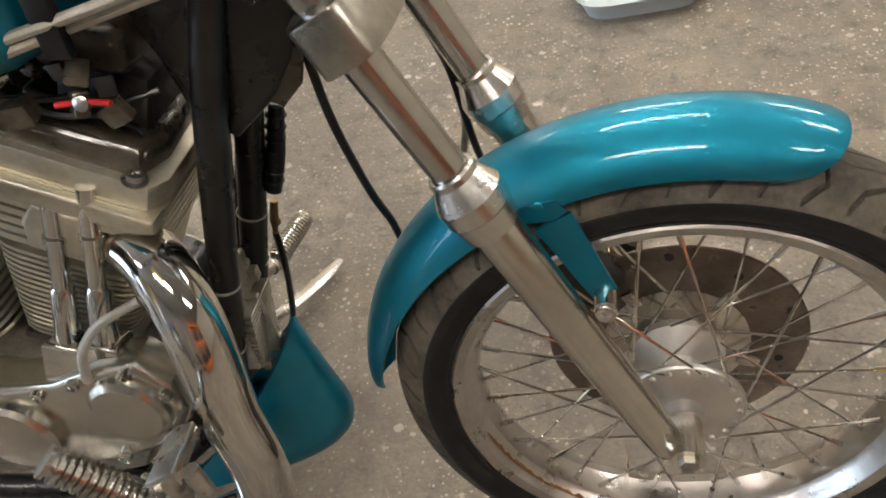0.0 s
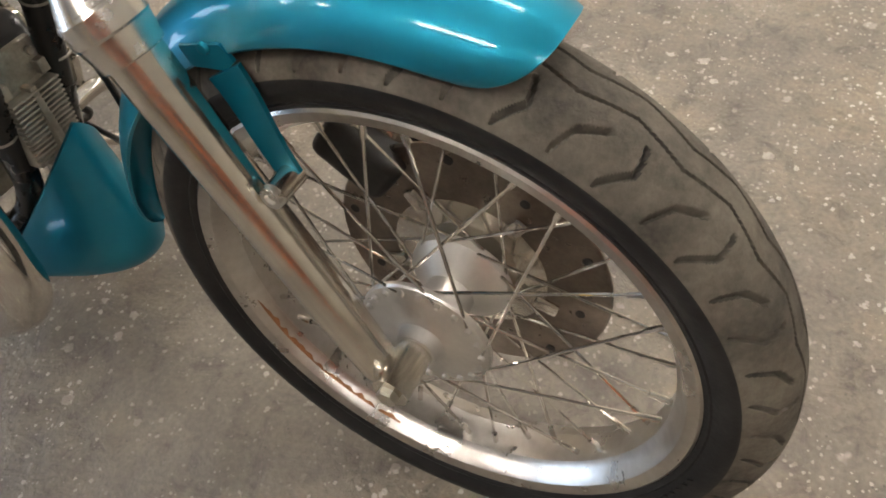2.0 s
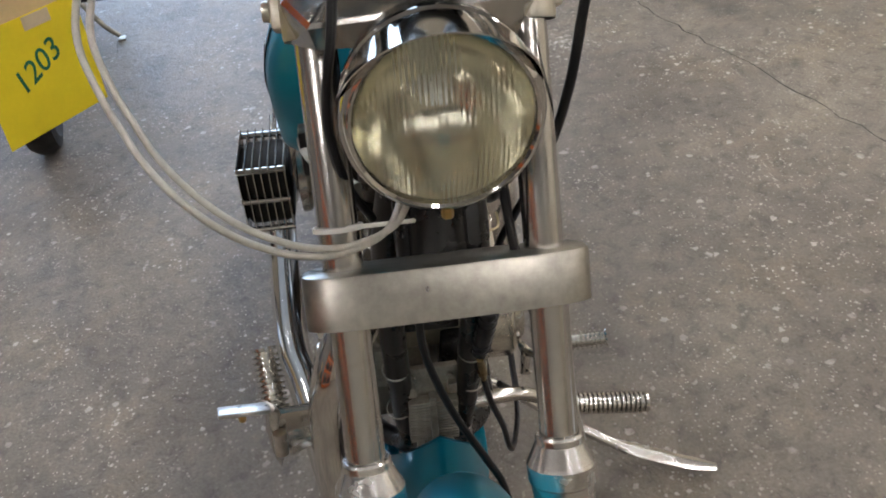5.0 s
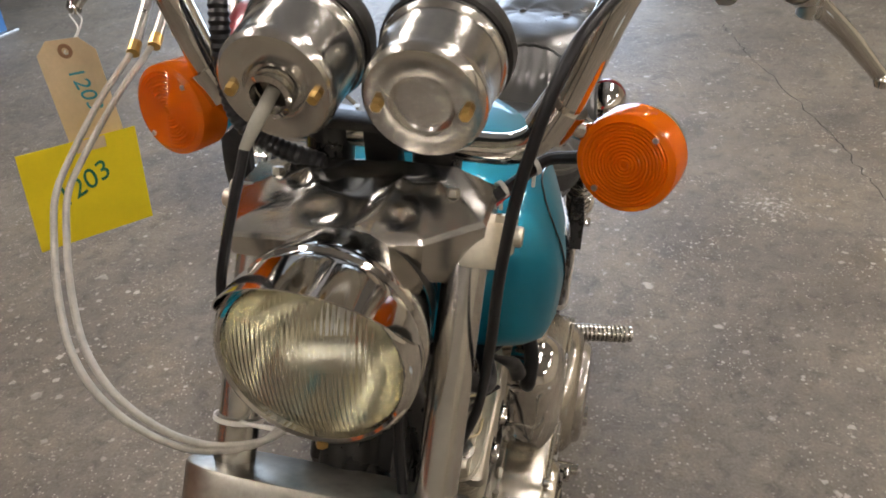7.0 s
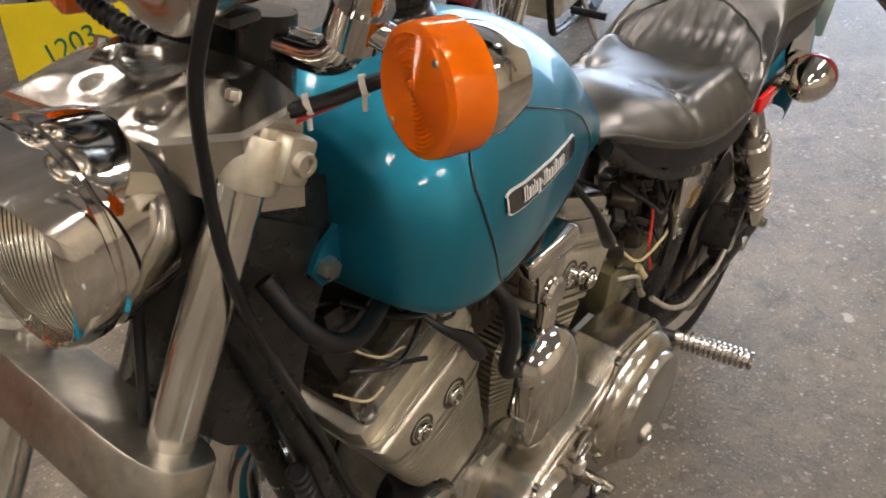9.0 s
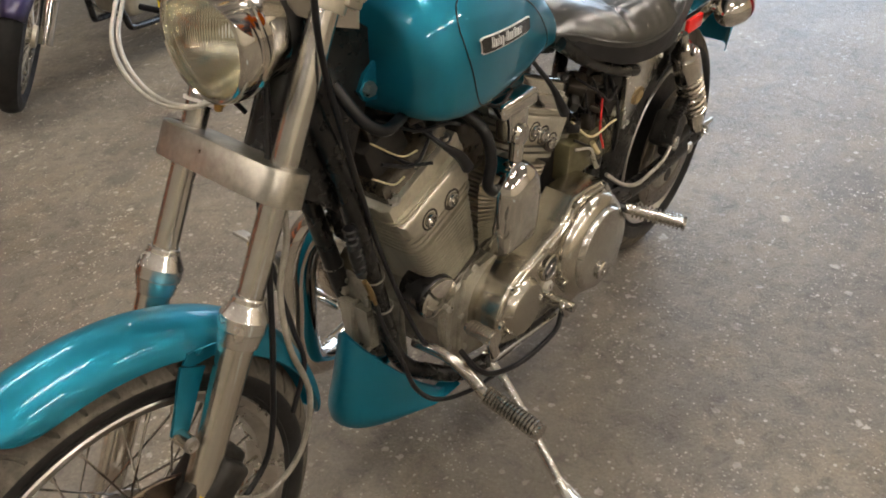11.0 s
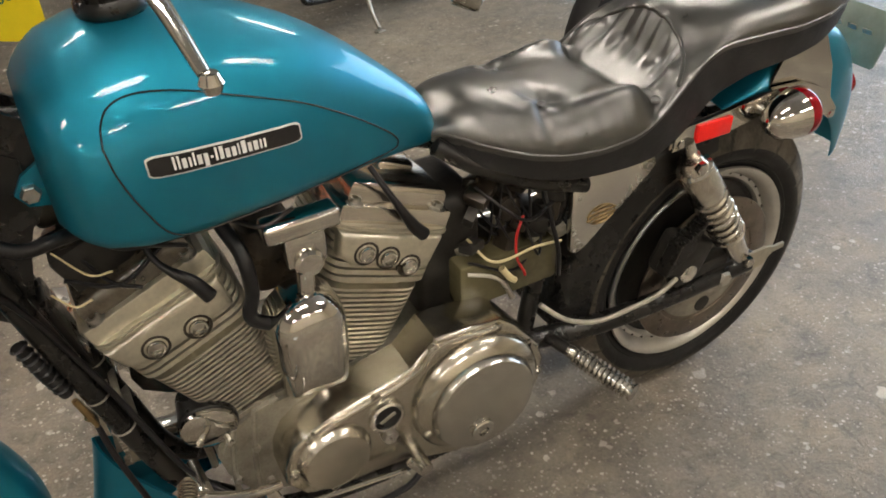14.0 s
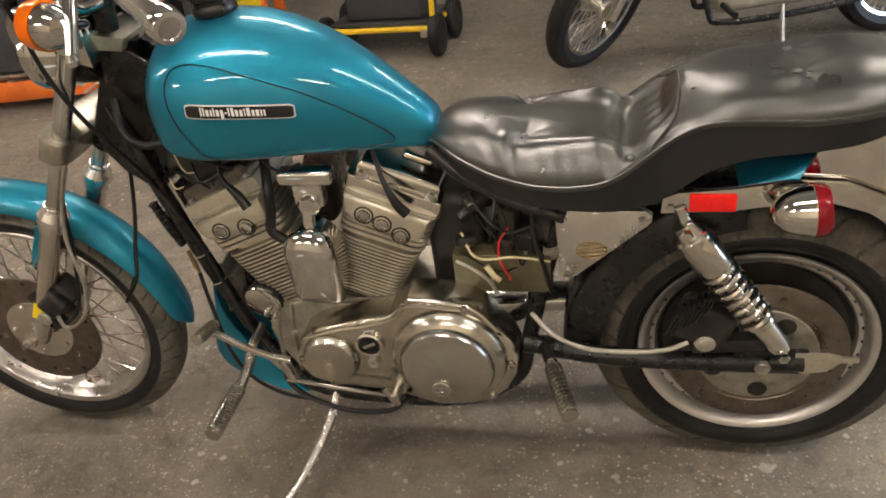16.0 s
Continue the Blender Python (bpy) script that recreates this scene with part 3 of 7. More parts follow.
for a0, txt in ((0.25, 7), (0.62, 4)):
    letters = B()
    for k in range(txt):
        a = a0 + k * 0.045
        box(letters, (0.010, 0.0070, 0.0012), Matrix.Rotation(a, 4, "Z") @ Matrix.Translation((0.264, 0, -0.0455)) @ pose(0, 0, 0, 0, -14, 0), 0.0004, 1)
    part("sidewall_marking", letters, RUBBER, front_wheel, "raised black sidewall marking")
disc = revolve(B(), [(0.075, 0.056), (0.143, 0.056), (0.145, 0.0575), (0.145, 0.060), (0.143, 0.0615), (0.075, 0.0615)], Matrix(), 64, True)
part("brake_disc", disc, BRUSHED, front_wheel, "brown tarnished steel brake disc")
carrier = revolve(B(), [(0.022, 0.062), (0.05, 0.0645), (0.078, 0.0630), (0.082, 0.055), (0.05, 0.050), (0.03, 0.045)], Matrix(), 40)
for k in range(5):
    a = 2 * math.pi * k / 5
    bolt(carrier, (0.066 * math.cos(a), 0.066 * math.sin(a), 0.063), (0, 0, 1), 0.006, 0.005)
    box(carrier, (0.026, 0.016, 0.008), Matrix.Rotation(a + 0.3, 4, "Z") @ Matrix.Translation((0.086, 0, 0.053)), 0.004)
part("disc_carrier", carrier, POLISHED, front_wheel)
for k in range(10):
    a = 2 * math.pi * k / 10 + 0.2
    hole = revolve(B(), [(0, 0.0), (0.005, 0.0), (0.005, -0.0072), (0, -0.0072)], Matrix.Translation(((0.118 + 0.012 * (k % 2)) * math.cos(a), (0.118 + 0.012 * (k % 2)) * math.sin(a), 0.0622)), 12)
    part("disc_hole", hole, BLACK_MATT, front_wheel)

# fork legs
for s in (-1, 1):
    y = FORK_Y * s
    leg = B()
    M = fork_frame(0, y)
    revolve(leg, [(0, -0.028), (0.013, -0.028), (0.0165, -0.024), (0.0185, -0.012), (0.0195, 0.02), (0.0205, 0.06), (0.0212, 0.15), (0.0218, 0.24), (0.0225, 0.32), (0.0225, 0.342), (0.027, 0.350), (0.0295, 0.353)], M, 36)
    # axle boss
    tube(leg, [AXLE + Vector((0, y - 0.024, -0.0)), AXLE + Vector((0, y + 0.024, -0.0))], 0.0175, 20, 1)
    fork_leg = steered(part("fork_leg", leg, POLISHED, bike, "polished alloy lower fork leg"))
    collar = revolve(B(), [(0.0245, 0.312), (0.0258, 0.313), (0.0288, 0.3325), (0.0303, 0.3345), (0.0306, 0.3500), (0.0296, 0.3520), (0.0215, 0.3690), (0.0212, 0.3745), (0.0200, 0.3765), (0.0175, 0.3765), (0.017, 0.36)], M, 44)
    part("dust_collar", collar, SATIN, fork_leg, "stepped alloy dust collar", 14)
    part("fork_tube", revolve(B(), [(0.0168, 0.355), (0.0168, 0.748)], M, 32), FORK_CHROME, fork_leg, "chrome fork tube")
    nut = B()
    bolt(nut, AXLE + Vector((0, y + 0.024 * s, 0)), (0, s, 0), 0.0105, 0.007)
    bolt(nut, fork_point(-0.022, y, 0.0) + Vector((0.016, 0, 0.0)), (0.88, 0, -0.47), 0.0045, 0.006)
    bolt(nut, fork_point(-0.022, y, 0.0) + Vector((-0.006, 0, -0.004)), (-0.88, 0, -0.2), 0.0045, 0.006)
    part("axle_nut", nut, CLAMP, fork_leg)
    # fender bracket: plate from the fender bolt down to the boss on the leg
    brk = B()
    # flat strap that stands out from the fender's side to the boss on the leg
    rows_b = []
    for k in range(9):
        w = k / 8
        bend = w * w * (3 - 2 * w)
        c = Vector((-0.127, (0.0515 + 0.0100 * bend) * s, 0.584)).lerp(Vector((-0.081, (0.0515 + 0.0100 * bend) * s, 0.508)), w)
        hw = 0.0190 - 0.0070 * w
        along = Vector((0.848, 0, 0.530))
        rows_b.append([c - along * hw, c + along * hw, c + along * hw + Vector((0, 0.004 * s, 0)), c - along * hw + Vector((0, 0.004 * s, 0))])
    loft(brk, rows_b)
    steered(part("bracket_boss", tube(B(), [(-0.081, 0.060 * s, 0.508), (-0.081, 0.087 * s, 0.508)], 0.0105, 18, 1), POLISHED, bike))
    steered(part("fender_bracket", brk, TEAL, bike, "teal painted fender bracket"))
    bb = B()
    b2 = B()
    revolve(bb, [(0, 0.003), (0.004, 0.003), (0.005, 0.006), (0.009, 0.006), (0.010, 0.003), (0.010, 0)], frame_along((-0.081, 0.087 * s, 0.508), (0, s, 0)), 20)
    revolve(b2, [(0, 0.0042), (0.0045, 0.003), (0.0055, 0)], frame_along((-0.140, 0.0535 * s, 0.600), (0, s, 0)), 14)
    steered(part("bracket_bolt", bb, STEEL, bike))
    steered(part("bracket_rivet", b2, TEAL, bike))

# front fender
rings = []
for k in range(61):
    u = k / 60
    edge = min(1.0, min(u / 0.10, (1 - u) / 0.09))
    edge = math.sqrt(max(0.0, 1 - (1 - edge) ** 2))
    ring, inner = [], []
    for q in range(37):
        th = radians(-(82 - 30 * max(0.0, (u - 0.45) / 0.55) ** 1.6) * math.cos(math.pi * q / 36))
        # the ends are cut back toward the edges
        a = radians(71.3 + (183 - 71.3) * u + 10.0 * (1 - math.sqrt(max(0.0, 1 - (abs(th) / radians(82)) ** 2.9))) * (1 - u) ** 4 - 7.0 * (1 - math.cos(th)) * u ** 6)
        for off, out in ((0.0, ring), (0.0022, inner)):
            wide = (0.0530 - 0.001 * u) * ((0.90 + 0.10 * edge) if u < 0.5 else (0.50 + 0.50 * edge)) - off
            r = 0.351 - off - 0.050 * (1 - math.cos(th)) - 0.003 * (1 - edge)
            out.append((AXLE.x + r * math.cos(a), wide * math.sin(th) / math.sin(radians(82)), AXLE.z + r * math.sin(a)))
    rings.append(ring + inner[::-1])
fender = loft(B(), rings)
for s in (-1, 1):
    plate(fender, [(-0.165, 0.596), (-0.125, 0.606), (-0.115, 0.594), (-0.125, 0.584), (-0.158, 0.580)], -0.0015, 0.0015, Matrix.Translation((0, 0.0520 * s, 0)) @ pose(0, 0, 0, 90))
steered(part("front_fender", fender, TEAL, bike, "teal metallic front fender with rounded ends", 50))

# brake caliper behind the other leg, and its hose
cal = B()
box(cal, (0.085, 0.055, 0.062), pose(-0.105, 0.066, 0.425, 0, 35, 0), 0.012, 3)
box(cal, (0.060, 0.03, 0.05), pose(-0.105, 0.098, 0.423, 0, 35, 0), 0.01, 3)
box(cal, (0.03, 0.02, 0.10), pose(-0.075, 0.088, 0.40, 0, 25, 0), 0.006)
front_caliper = steered(part("brake_caliper", cal, BLACK_MATT, bike, "dark front brake caliper"))
cap = revolve(B(), [(0, 0.006), (0.014, 0.006), (0.016, 0.004), (0.016, 0)], frame_along((-0.082, 0.114, 0.395), (0.1, 1, 0)), 24)
part("piston_cap", cap, STEEL, front_caliper)
steered(part("brake_hose", tube(B(), [(-0.10, 0.10, 0.40), (-0.14, 0.13, 0.385), (-0.20, 0.14, 0.42), (-0.235, 0.135, 0.50), (-0.225, 0.12, 0.585), (-0.235, 0.105, 0.66), (-0.26, 0.10, 0.72), (-0.275, 0.085, 0.76)], 0.0042, 10), HOSE_GREY, bike, "grey braided brake hose"))
steered(part("speedometer_cable", tube(B(), [(-0.03, 0.06, 0.335), (-0.09, 0.10, 0.36), (-0.17, 0.11, 0.42), (-0.21, 0.10, 0.55), (-0.235, 0.09, 0.68), (-0.28, 0.06, 0.80), (-0.31, 0.045, 0.92)], 0.0042, 10), HOSE, bike, "black speedometer cable"))
tag = B()
box(tag, (0.03, 0.0012, 0.045), fork_frame(0.085, FORK_Y + 0.0215), 0.0004, 1)
steered(part("sticker", tag, NOTE, bike, "small yellow sticker with a dark mark on the fork leg"))

# lower and upper fork clamps
lower = B()
out = []
for k in range(48):
    a = 2 * math.pi * k / 48
    c, sn = math.cos(a), math.sin(a)
    out.append((0.033 * math.copysign(abs(c) ** 0.55, c), 0.118 * math.copysign(abs(sn) ** 0.42, sn)))
plate(lower, out, -0.024, 0.020, fork_frame(0.521, 0, 0.004), 0.003)
lower_clamp = steered(part("lower_fork_clamp", lower, CLAMP, bike, "wide tarnished lower fork clamp", 40))
upper = B()
plate(upper, [(-0.03, -0.075), (0.012, -0.06), (0.012, 0.06), (-0.03, 0.075), (-0.07, 0.04), (-0.07, -0.04)], -0.014, 0.012, fork_frame(0.747), 0.003)
for s in (-1, 1):
    M = fork_frame(0.750, (FORK_Y + 0.006) * s)
    revolve(upper, [(0.0168, -0.026), (0.0180, -0.026), (0.0190, -0.023), (0.0190, 0.006), (0.018, 0.009), (0.0, 0.009)], M, 32)
    revolve(upper, [(0.015, 0.008), (0.0145, 0.015), (0.0, 0.015)], M, 6)
    box(upper, (0.024, 0.018, 0.032), fork_frame(0.750, (FORK_Y + 0.024) * s, -0.012), 0.004)
    revolve(upper, [(0, 0.002), (0.006, 0.002), (0.005, 0.005), (0.0075, 0.005), (0.0082, 0.003), (0.0082, -0.004)], frame_along(fork_point(0.750, (FORK_Y + 0.034) * s, -0.012), (0, s, 0)), 20)
steered(part("upper_fork_clamp", upper, ALLOY, bike, "cast upper fork clamp with pinch bolts"))
stem = tube(B(), [fork_point(0.50, 0, -0.05), fork_point(0.745, 0, -0.05)], 0.028, 28, 1)
for s in (-1, 1):
    plate(stem, [(-0.40, 0.97), (-0.36, 0.83), (-0.40, 0.74), (-0.47, 0.78), (-0.52, 0.88)], -0.003, 0.003, Matrix.Translation((0, 0.030 * s, 0)) @ pose(0, 0, 0, 90))
part("steering_head", stem, BLACK, bike, "black steering head with gusset plates")

# headlight
HEAD = Vector((-0.284, 0.002, 0.943))
HM = frame_along(HEAD, (math.cos(radians(1)), 0, math.sin(radians(1)))) @ Matrix.Diagonal((0.925, 0.925, 1, 1))
shell = revolve(B(), [(0, -0.105), (0.018, -0.103), (0.040, -0.094), (0.060, -0.073), (0.072, -0.045), (0.0775, -0.018), (0.0795, -0.012), (0.0795, -0.006), (0.0765, -0.004), (0.0765, 0.000), (0.0795, 0.002), (0.0805, 0.008), (0.0800, 0.020), (0.0775, 0.026), (0.0735, 0.0285), (0.0712, 0.027), (0.0708, 0.020)], HM, 64)
headlight = steered(part("headlight", shell, CHROME, bike, "round chrome headlight with a small visor"))
part("reflector_bowl", revolve(B(), [(0.071, 0.021), (0.066, 0.004), (0.052, -0.020), (0.032, -0.038), (0.012, -0.045), (0, -0.046)], HM, 48), REFLECTOR, headlight)
bulb = revolve(B(), [(0, -0.012), (0.006, -0.014), (0.008, -0.022), (0.008, -0.045)], HM, 16)
part("bulb", bulb, FIXTURE, headlight)
lens = B()
NX, NY, LR = 246, 14, 0.0705
sheets = []
for front_side in (True, False):
    grid = []
    for i in range(NX + 1):
        xx = LR * math.sin((i / NX - 0.5) * math.pi)
        hh = math.sqrt(max(1e-8, LR * LR - xx * xx))
        column = []
        for j in range(NY + 1):
            v = hh * (2 * j / NY - 1)
            rr = math.hypot(xx, v) / LR
            z = 0.021 + 0.015 * (1 - rr * rr)
            if not front_side:
                z -= 0.0032 + 0.00025 * math.cos(2 * math.pi * xx / 0.0042) * (1 - rr ** 8)
            column.append(lens.verts.new(HM @ Vector((xx, v, z))))
        grid.append(column)
    sheets.append(grid)
    for i in range(NX):
        for j in range(NY):
            q = [grid[i][j], grid[i + 1][j], grid[i + 1][j + 1], grid[i][j + 1]]
            lens.faces.new(q if front_side else q[::-1])
for i in range(NX):
    for j in (0, NY):
        q = [sheets[0][i][j], sheets[1][i][j], sheets[1][i + 1][j], sheets[0][i + 1][j]]
        lens.faces.new(q if j == 0 else q[::-1])
pane = part("lens", lens, GLASS, headlight, "fluted clear glass lens", 60)
pane.visible_shadow = False
vis_bm = B()
rows_v = []
for j in range(6):
    w = j / 5
    rows_v.append([HM @ Vector(((0.0815 + 0.001 * w) * math.cos(a), (0.0815 + 0.001 * w) * math.sin(a), 0.010 + w * 0.043 * max(0.0, math.sin((a - 0.25) / (math.pi - 0.5) * math.pi)) ** 0.7)) for a in (0.25 + (math.pi - 0.5) * k / 28 for k in range(29))])
for j in range(6):
    w = 1 - j / 5
    rows_v.append([HM @ Vector(((0.0803 + 0.001 * w) * math.cos(a), (0.0803 + 0.001 * w) * math.sin(a), 0.010 + w * 0.043 * max(0.0, math.sin((a - 0.25) / (math.pi - 0.5) * math.pi)) ** 0.7)) for a in (0.25 + (math.pi - 0.5) * k / 28 for k in range(29))])
loft(vis_bm, rows_v, closed=False)
part("visor", vis_bm, CHROME, headlight, "chrome headlight visor")
screw = bolt(B(), HM @ Vector((0, -0.083, 0.016)), HM.to_3x3() @ Vector((0, -1, 0.2)), 0.005, 0.008)
box(screw, (0.012, 0.014, 0.012), HM @ Matrix.Translation((0, -0.080, 0.012)), 0.003)
part("rim_screw", screw, BRASS, headlight)
bucket = revolve(B(), [(0.070, -0.040), (0.071, -0.045), (0.068, -0.075), (0.060, -0.088), (0.03, -0.09)], HM, 40)
steered(part("headlight_mount", bucket, BLACK, bike, "black headlight mount"))

# chrome cover over the headlight: a faceted lid between the forks
def cover_ring(pts, n=5):
    out = []
    for a, b in zip(pts, pts[1:] + pts[:1]):
        out += [Vector(a).lerp(Vector(b), k / n) for k in range(n)]
    return out


low = [(-0.412, -0.100, 0.950), (-0.370, -0.102, 0.965), (-0.324, -0.082, 0.978), (-0.330, -0.005, 0.974), (-0.342, 0.056, 0.966), (-0.370, 0.094, 0.950), (-0.412, 0.096, 0.936)]
lip = [(-0.414, -0.104, 1.004), (-0.368, -0.106, 0.999), (-0.316, -0.086, 0.997), (-0.324, -0.005, 0.999), (-0.336, 0.060, 1.000), (-0.366, 0.099, 1.005), (-0.414, 0.100, 1.010)]
lip2 = [(x - 0.002, y * 0.97, z + 0.0035) for x, y, z in lip]
crest = [(-0.414, -0.066, 1.021), (-0.384, -0.066, 1.019), (-0.362, -0.050, 1.014), (-0.366, -0.006, 1.014), (-0.374, 0.040, 1.017), (-0.396, 0.062, 1.022), (-0.414, 0.066, 1.026)]
inside = [(x * 0.3 - 0.284, y * 0.35, z + 0.003) for x, y, z in crest]


def dented(p):
    """The beaten top of the cover: a crease across it and shallow dings."""
    q = Vector((p.x, p.y))
    for a, b, wd, h in (((-0.322, 0.004), (-0.385, 0.030), 0.006, 0.0042), ((-0.385, 0.030), (-0.390, 0.058), 0.006, 0.003), ((-0.335, -0.075), (-0.360, -0.020), 0.007, 0.0022), ((-0.400, -0.060), (-0.372, -0.028), 0.006, 0.002)):
        a, b = Vector(a), Vector(b)
        w = max(0.0, min(1.0, (q - a).dot(b - a) / (b - a).length_squared))
        p.z += h * math.exp(-((q - a.lerp(b, w)).length / wd) ** 2)
    for x, y, r in ((-0.352, 0.038, 0.013), (-0.375, -0.046, 0.011), (-0.350, -0.020, 0.018)):
        d = math.hypot(p.x - x, p.y - y) / r
        p.z += 0.0022 * math.exp(-((d - 1) / 0.45) ** 2) - 0.0022 * math.exp(-(d / 0.6) ** 2)
    return p


tops = [cover_ring(r, 12) for r in (lip2, crest, inside)]
steps_in = [[a.lerp(b, k / 9) for a, b in zip(r0, r1)] for r0, r1 in zip(tops, tops[1:]) for k in range(9)] + [tops[-1]]
lid = loft(B(), [cover_ring(low, 12), cover_ring(lip, 12), steps_in[0]] + [[dented(p) for p in r] for r in steps_in[1:]])
steered(part("fork_cover", lid, CHROME_WORN, bike, "chrome cover over the headlight with dents", 22))
for s in (-1, 1):
    steered(part("cover_bolt", bolt(B(), (-0.385, 0.070 * s, 1.016), (-0.3, 0, 1), 0.0052, 0.006), CLAMP, bike))

# gauges
for gy, name, lab in ((-0.048, "speedometer", "round chrome speedometer cup with a cable"), (0.056, "tachometer", "round chrome tachometer cup")):
    gp = Vector((-0.346, gy, 1.101))
    gd = Vector((-0.975, 0, 0.22))
    GM = frame_along(gp, gd, (0, 1, 0))
    cup = revolve(B(), [(0, 0.002), (0.019, 0.002), (0.021, 0.000), (0.023, -0.001), (0.040, 0.0), (0.0425, 0.003), (0.0435, 0.007), (0.0425, 0.010), (0.0430, 0.014), (0.0440, 0.050), (0.0462, 0.052), (0.0470, 0.055), (0.0462, 0.058), (0.0452, 0.060), (0.0462, 0.066)], GM, 48)
    gauge = steered(part(name, cup, CHROME_WORN, bike, lab))
    part("gauge_ring", revolve(B(), [(0.0465, 0.062), (0.049, 0.064), (0.050, 0.075), (0.047, 0.084), (0.042, 0.086), (0.042, 0.08), (0, 0.08)], GM, 40), BLACK_MATT, gauge, "black rubber gauge ring")
    for s in (-1, 1):
        part("brass_nut", bolt(B(), GM @ Vector((0.0, 0.0, 0.0)) + Vector((0.0, 0.030 * s, -0.001)), -gd, 0.0045, 0.007), BRASS, gauge)
    if gy < 0:
        rim_b = revolve(B(), [(0.016, 0.0), (0.017, -0.010), (0.013, -0.011), (0.0125, -0.002)], GM, 24)
        part("cable_boss", rim_b, CHROME, gauge)
        part("cable_boot", tube(B(), [GM @ Vector((0, 0, 0)), gp + Vector((0.020, -0.006, -0.018)), gp + Vector((0.030, -0.012, -0.034))], [0.0050, 0.0048, 0.0036], 12), BOOT, gauge, "grey cable boot")
        steered(part("gauge_cable", tube(B(), [gp + Vector((0.0295, -0.0115, -0.033)), (-0.291, -0.069, 1.005), (-0.290, -0.077, 0.965), (-0.298, -0.080, 0.920), (-0.315, -0.072, 0.865), (-0.345, -0.055, 0.81)], 0.0038, 10), HOSE, bike, "black gauge cable"))
bracket = box(B(), (0.026, 0.12, 0.008), pose(-0.408, 0.004, 1.058, 0, 0, 0), 0.003)
box(bracket, (0.018, 0.030, 0.05), pose(-0.424, 0.004, 1.035, 0, 10, 0), 0.005)
steered(part("gauge_bracket", bracket, BLACK_MATT, bike))

SIDE = pose(0, 0, 0, 90)


def outline_plate(bm, pts, y0, y1, bev=0.0, seg=2):
    """An outline in x and z, from y0 outwards to y1 (left is plus)."""
    return plate(bm, [(x, z) for x, z in pts], -y0, -y1, SIDE, bev, seg)



# fuel tank
TX = [-0.490, -0.505, -0.53, -0.57, -0.62, -0.68, -0.74, -0.80, -0.86, -0.91, -0.945, -0.966, -0.976]
T_TOP = [0.932, 0.955, 0.973, 0.986, 0.990, 0.985, 0.968, 0.940, 0.899, 0.855, 0.822, 0.800, 0.774]
T_BOT = [0.795, 0.776, 0.763, 0.753, 0.748, 0.746, 0.744, 0.741, 0.738, 0.736, 0.735, 0.736, 0.742]
T_WID = [0.100, 0.128, 0.145, 0.150, 0.145, 0.133, 0.118, 0.099, 0.076, 0.058, 0.049, 0.043, 0.028]


def tank_half(x, z):
    """The tank's half width at x and height z."""
    top, bot, wid = (float(np.interp(-x, [-v for v in TX], a)) for a in (T_TOP, T_BOT, T_WID))
    mid = bot + 0.40 * (top - bot)
    if z > mid:
        k = min(1.0, (z - mid) / (top - mid))
        return wid * (1 - k ** 2.1) ** (1 / 2.1)
    k = min(1.0, (mid - z) / (mid - bot))
    return wid * (1 - 0.05 * k - 0.95 * k ** 11)


rings = []
xs = np.concatenate([np.linspace(TX[0], TX[3], 9)[:-1], np.linspace(TX[3], TX[9], 18)[:-1], np.linspace(TX[9], TX[-1], 9)])
for x in xs:
    top, bot = (float(np.interp(-x, [-v for v in TX], a)) for a in (T_TOP, T_BOT))
    mid = bot + 0.40 * (top - bot)
    zs = [bot + (mid - bot) * (1 - math.cos(k / 10 * math.pi / 2)) for k in range(10)] + [mid + (top - mid) * math.sin(k / 14 * math.pi / 2) for k in range(15)]
    half = [(tank_half(x, z), z) for z in zs]
    rings.append([(x, h, z) for h, z in half] + [(x, -h, z) for h, z in half[-2::-1]])
tk = loft(B(), rings)
bmesh.ops.smooth_vert(tk, verts=tk.verts, factor=0.5, use_axis_x=True, use_axis_y=True, use_axis_z=True)
tank = part("fuel_tank", tk, TEAL, bike, "teal metallic teardrop fuel tank", 55)
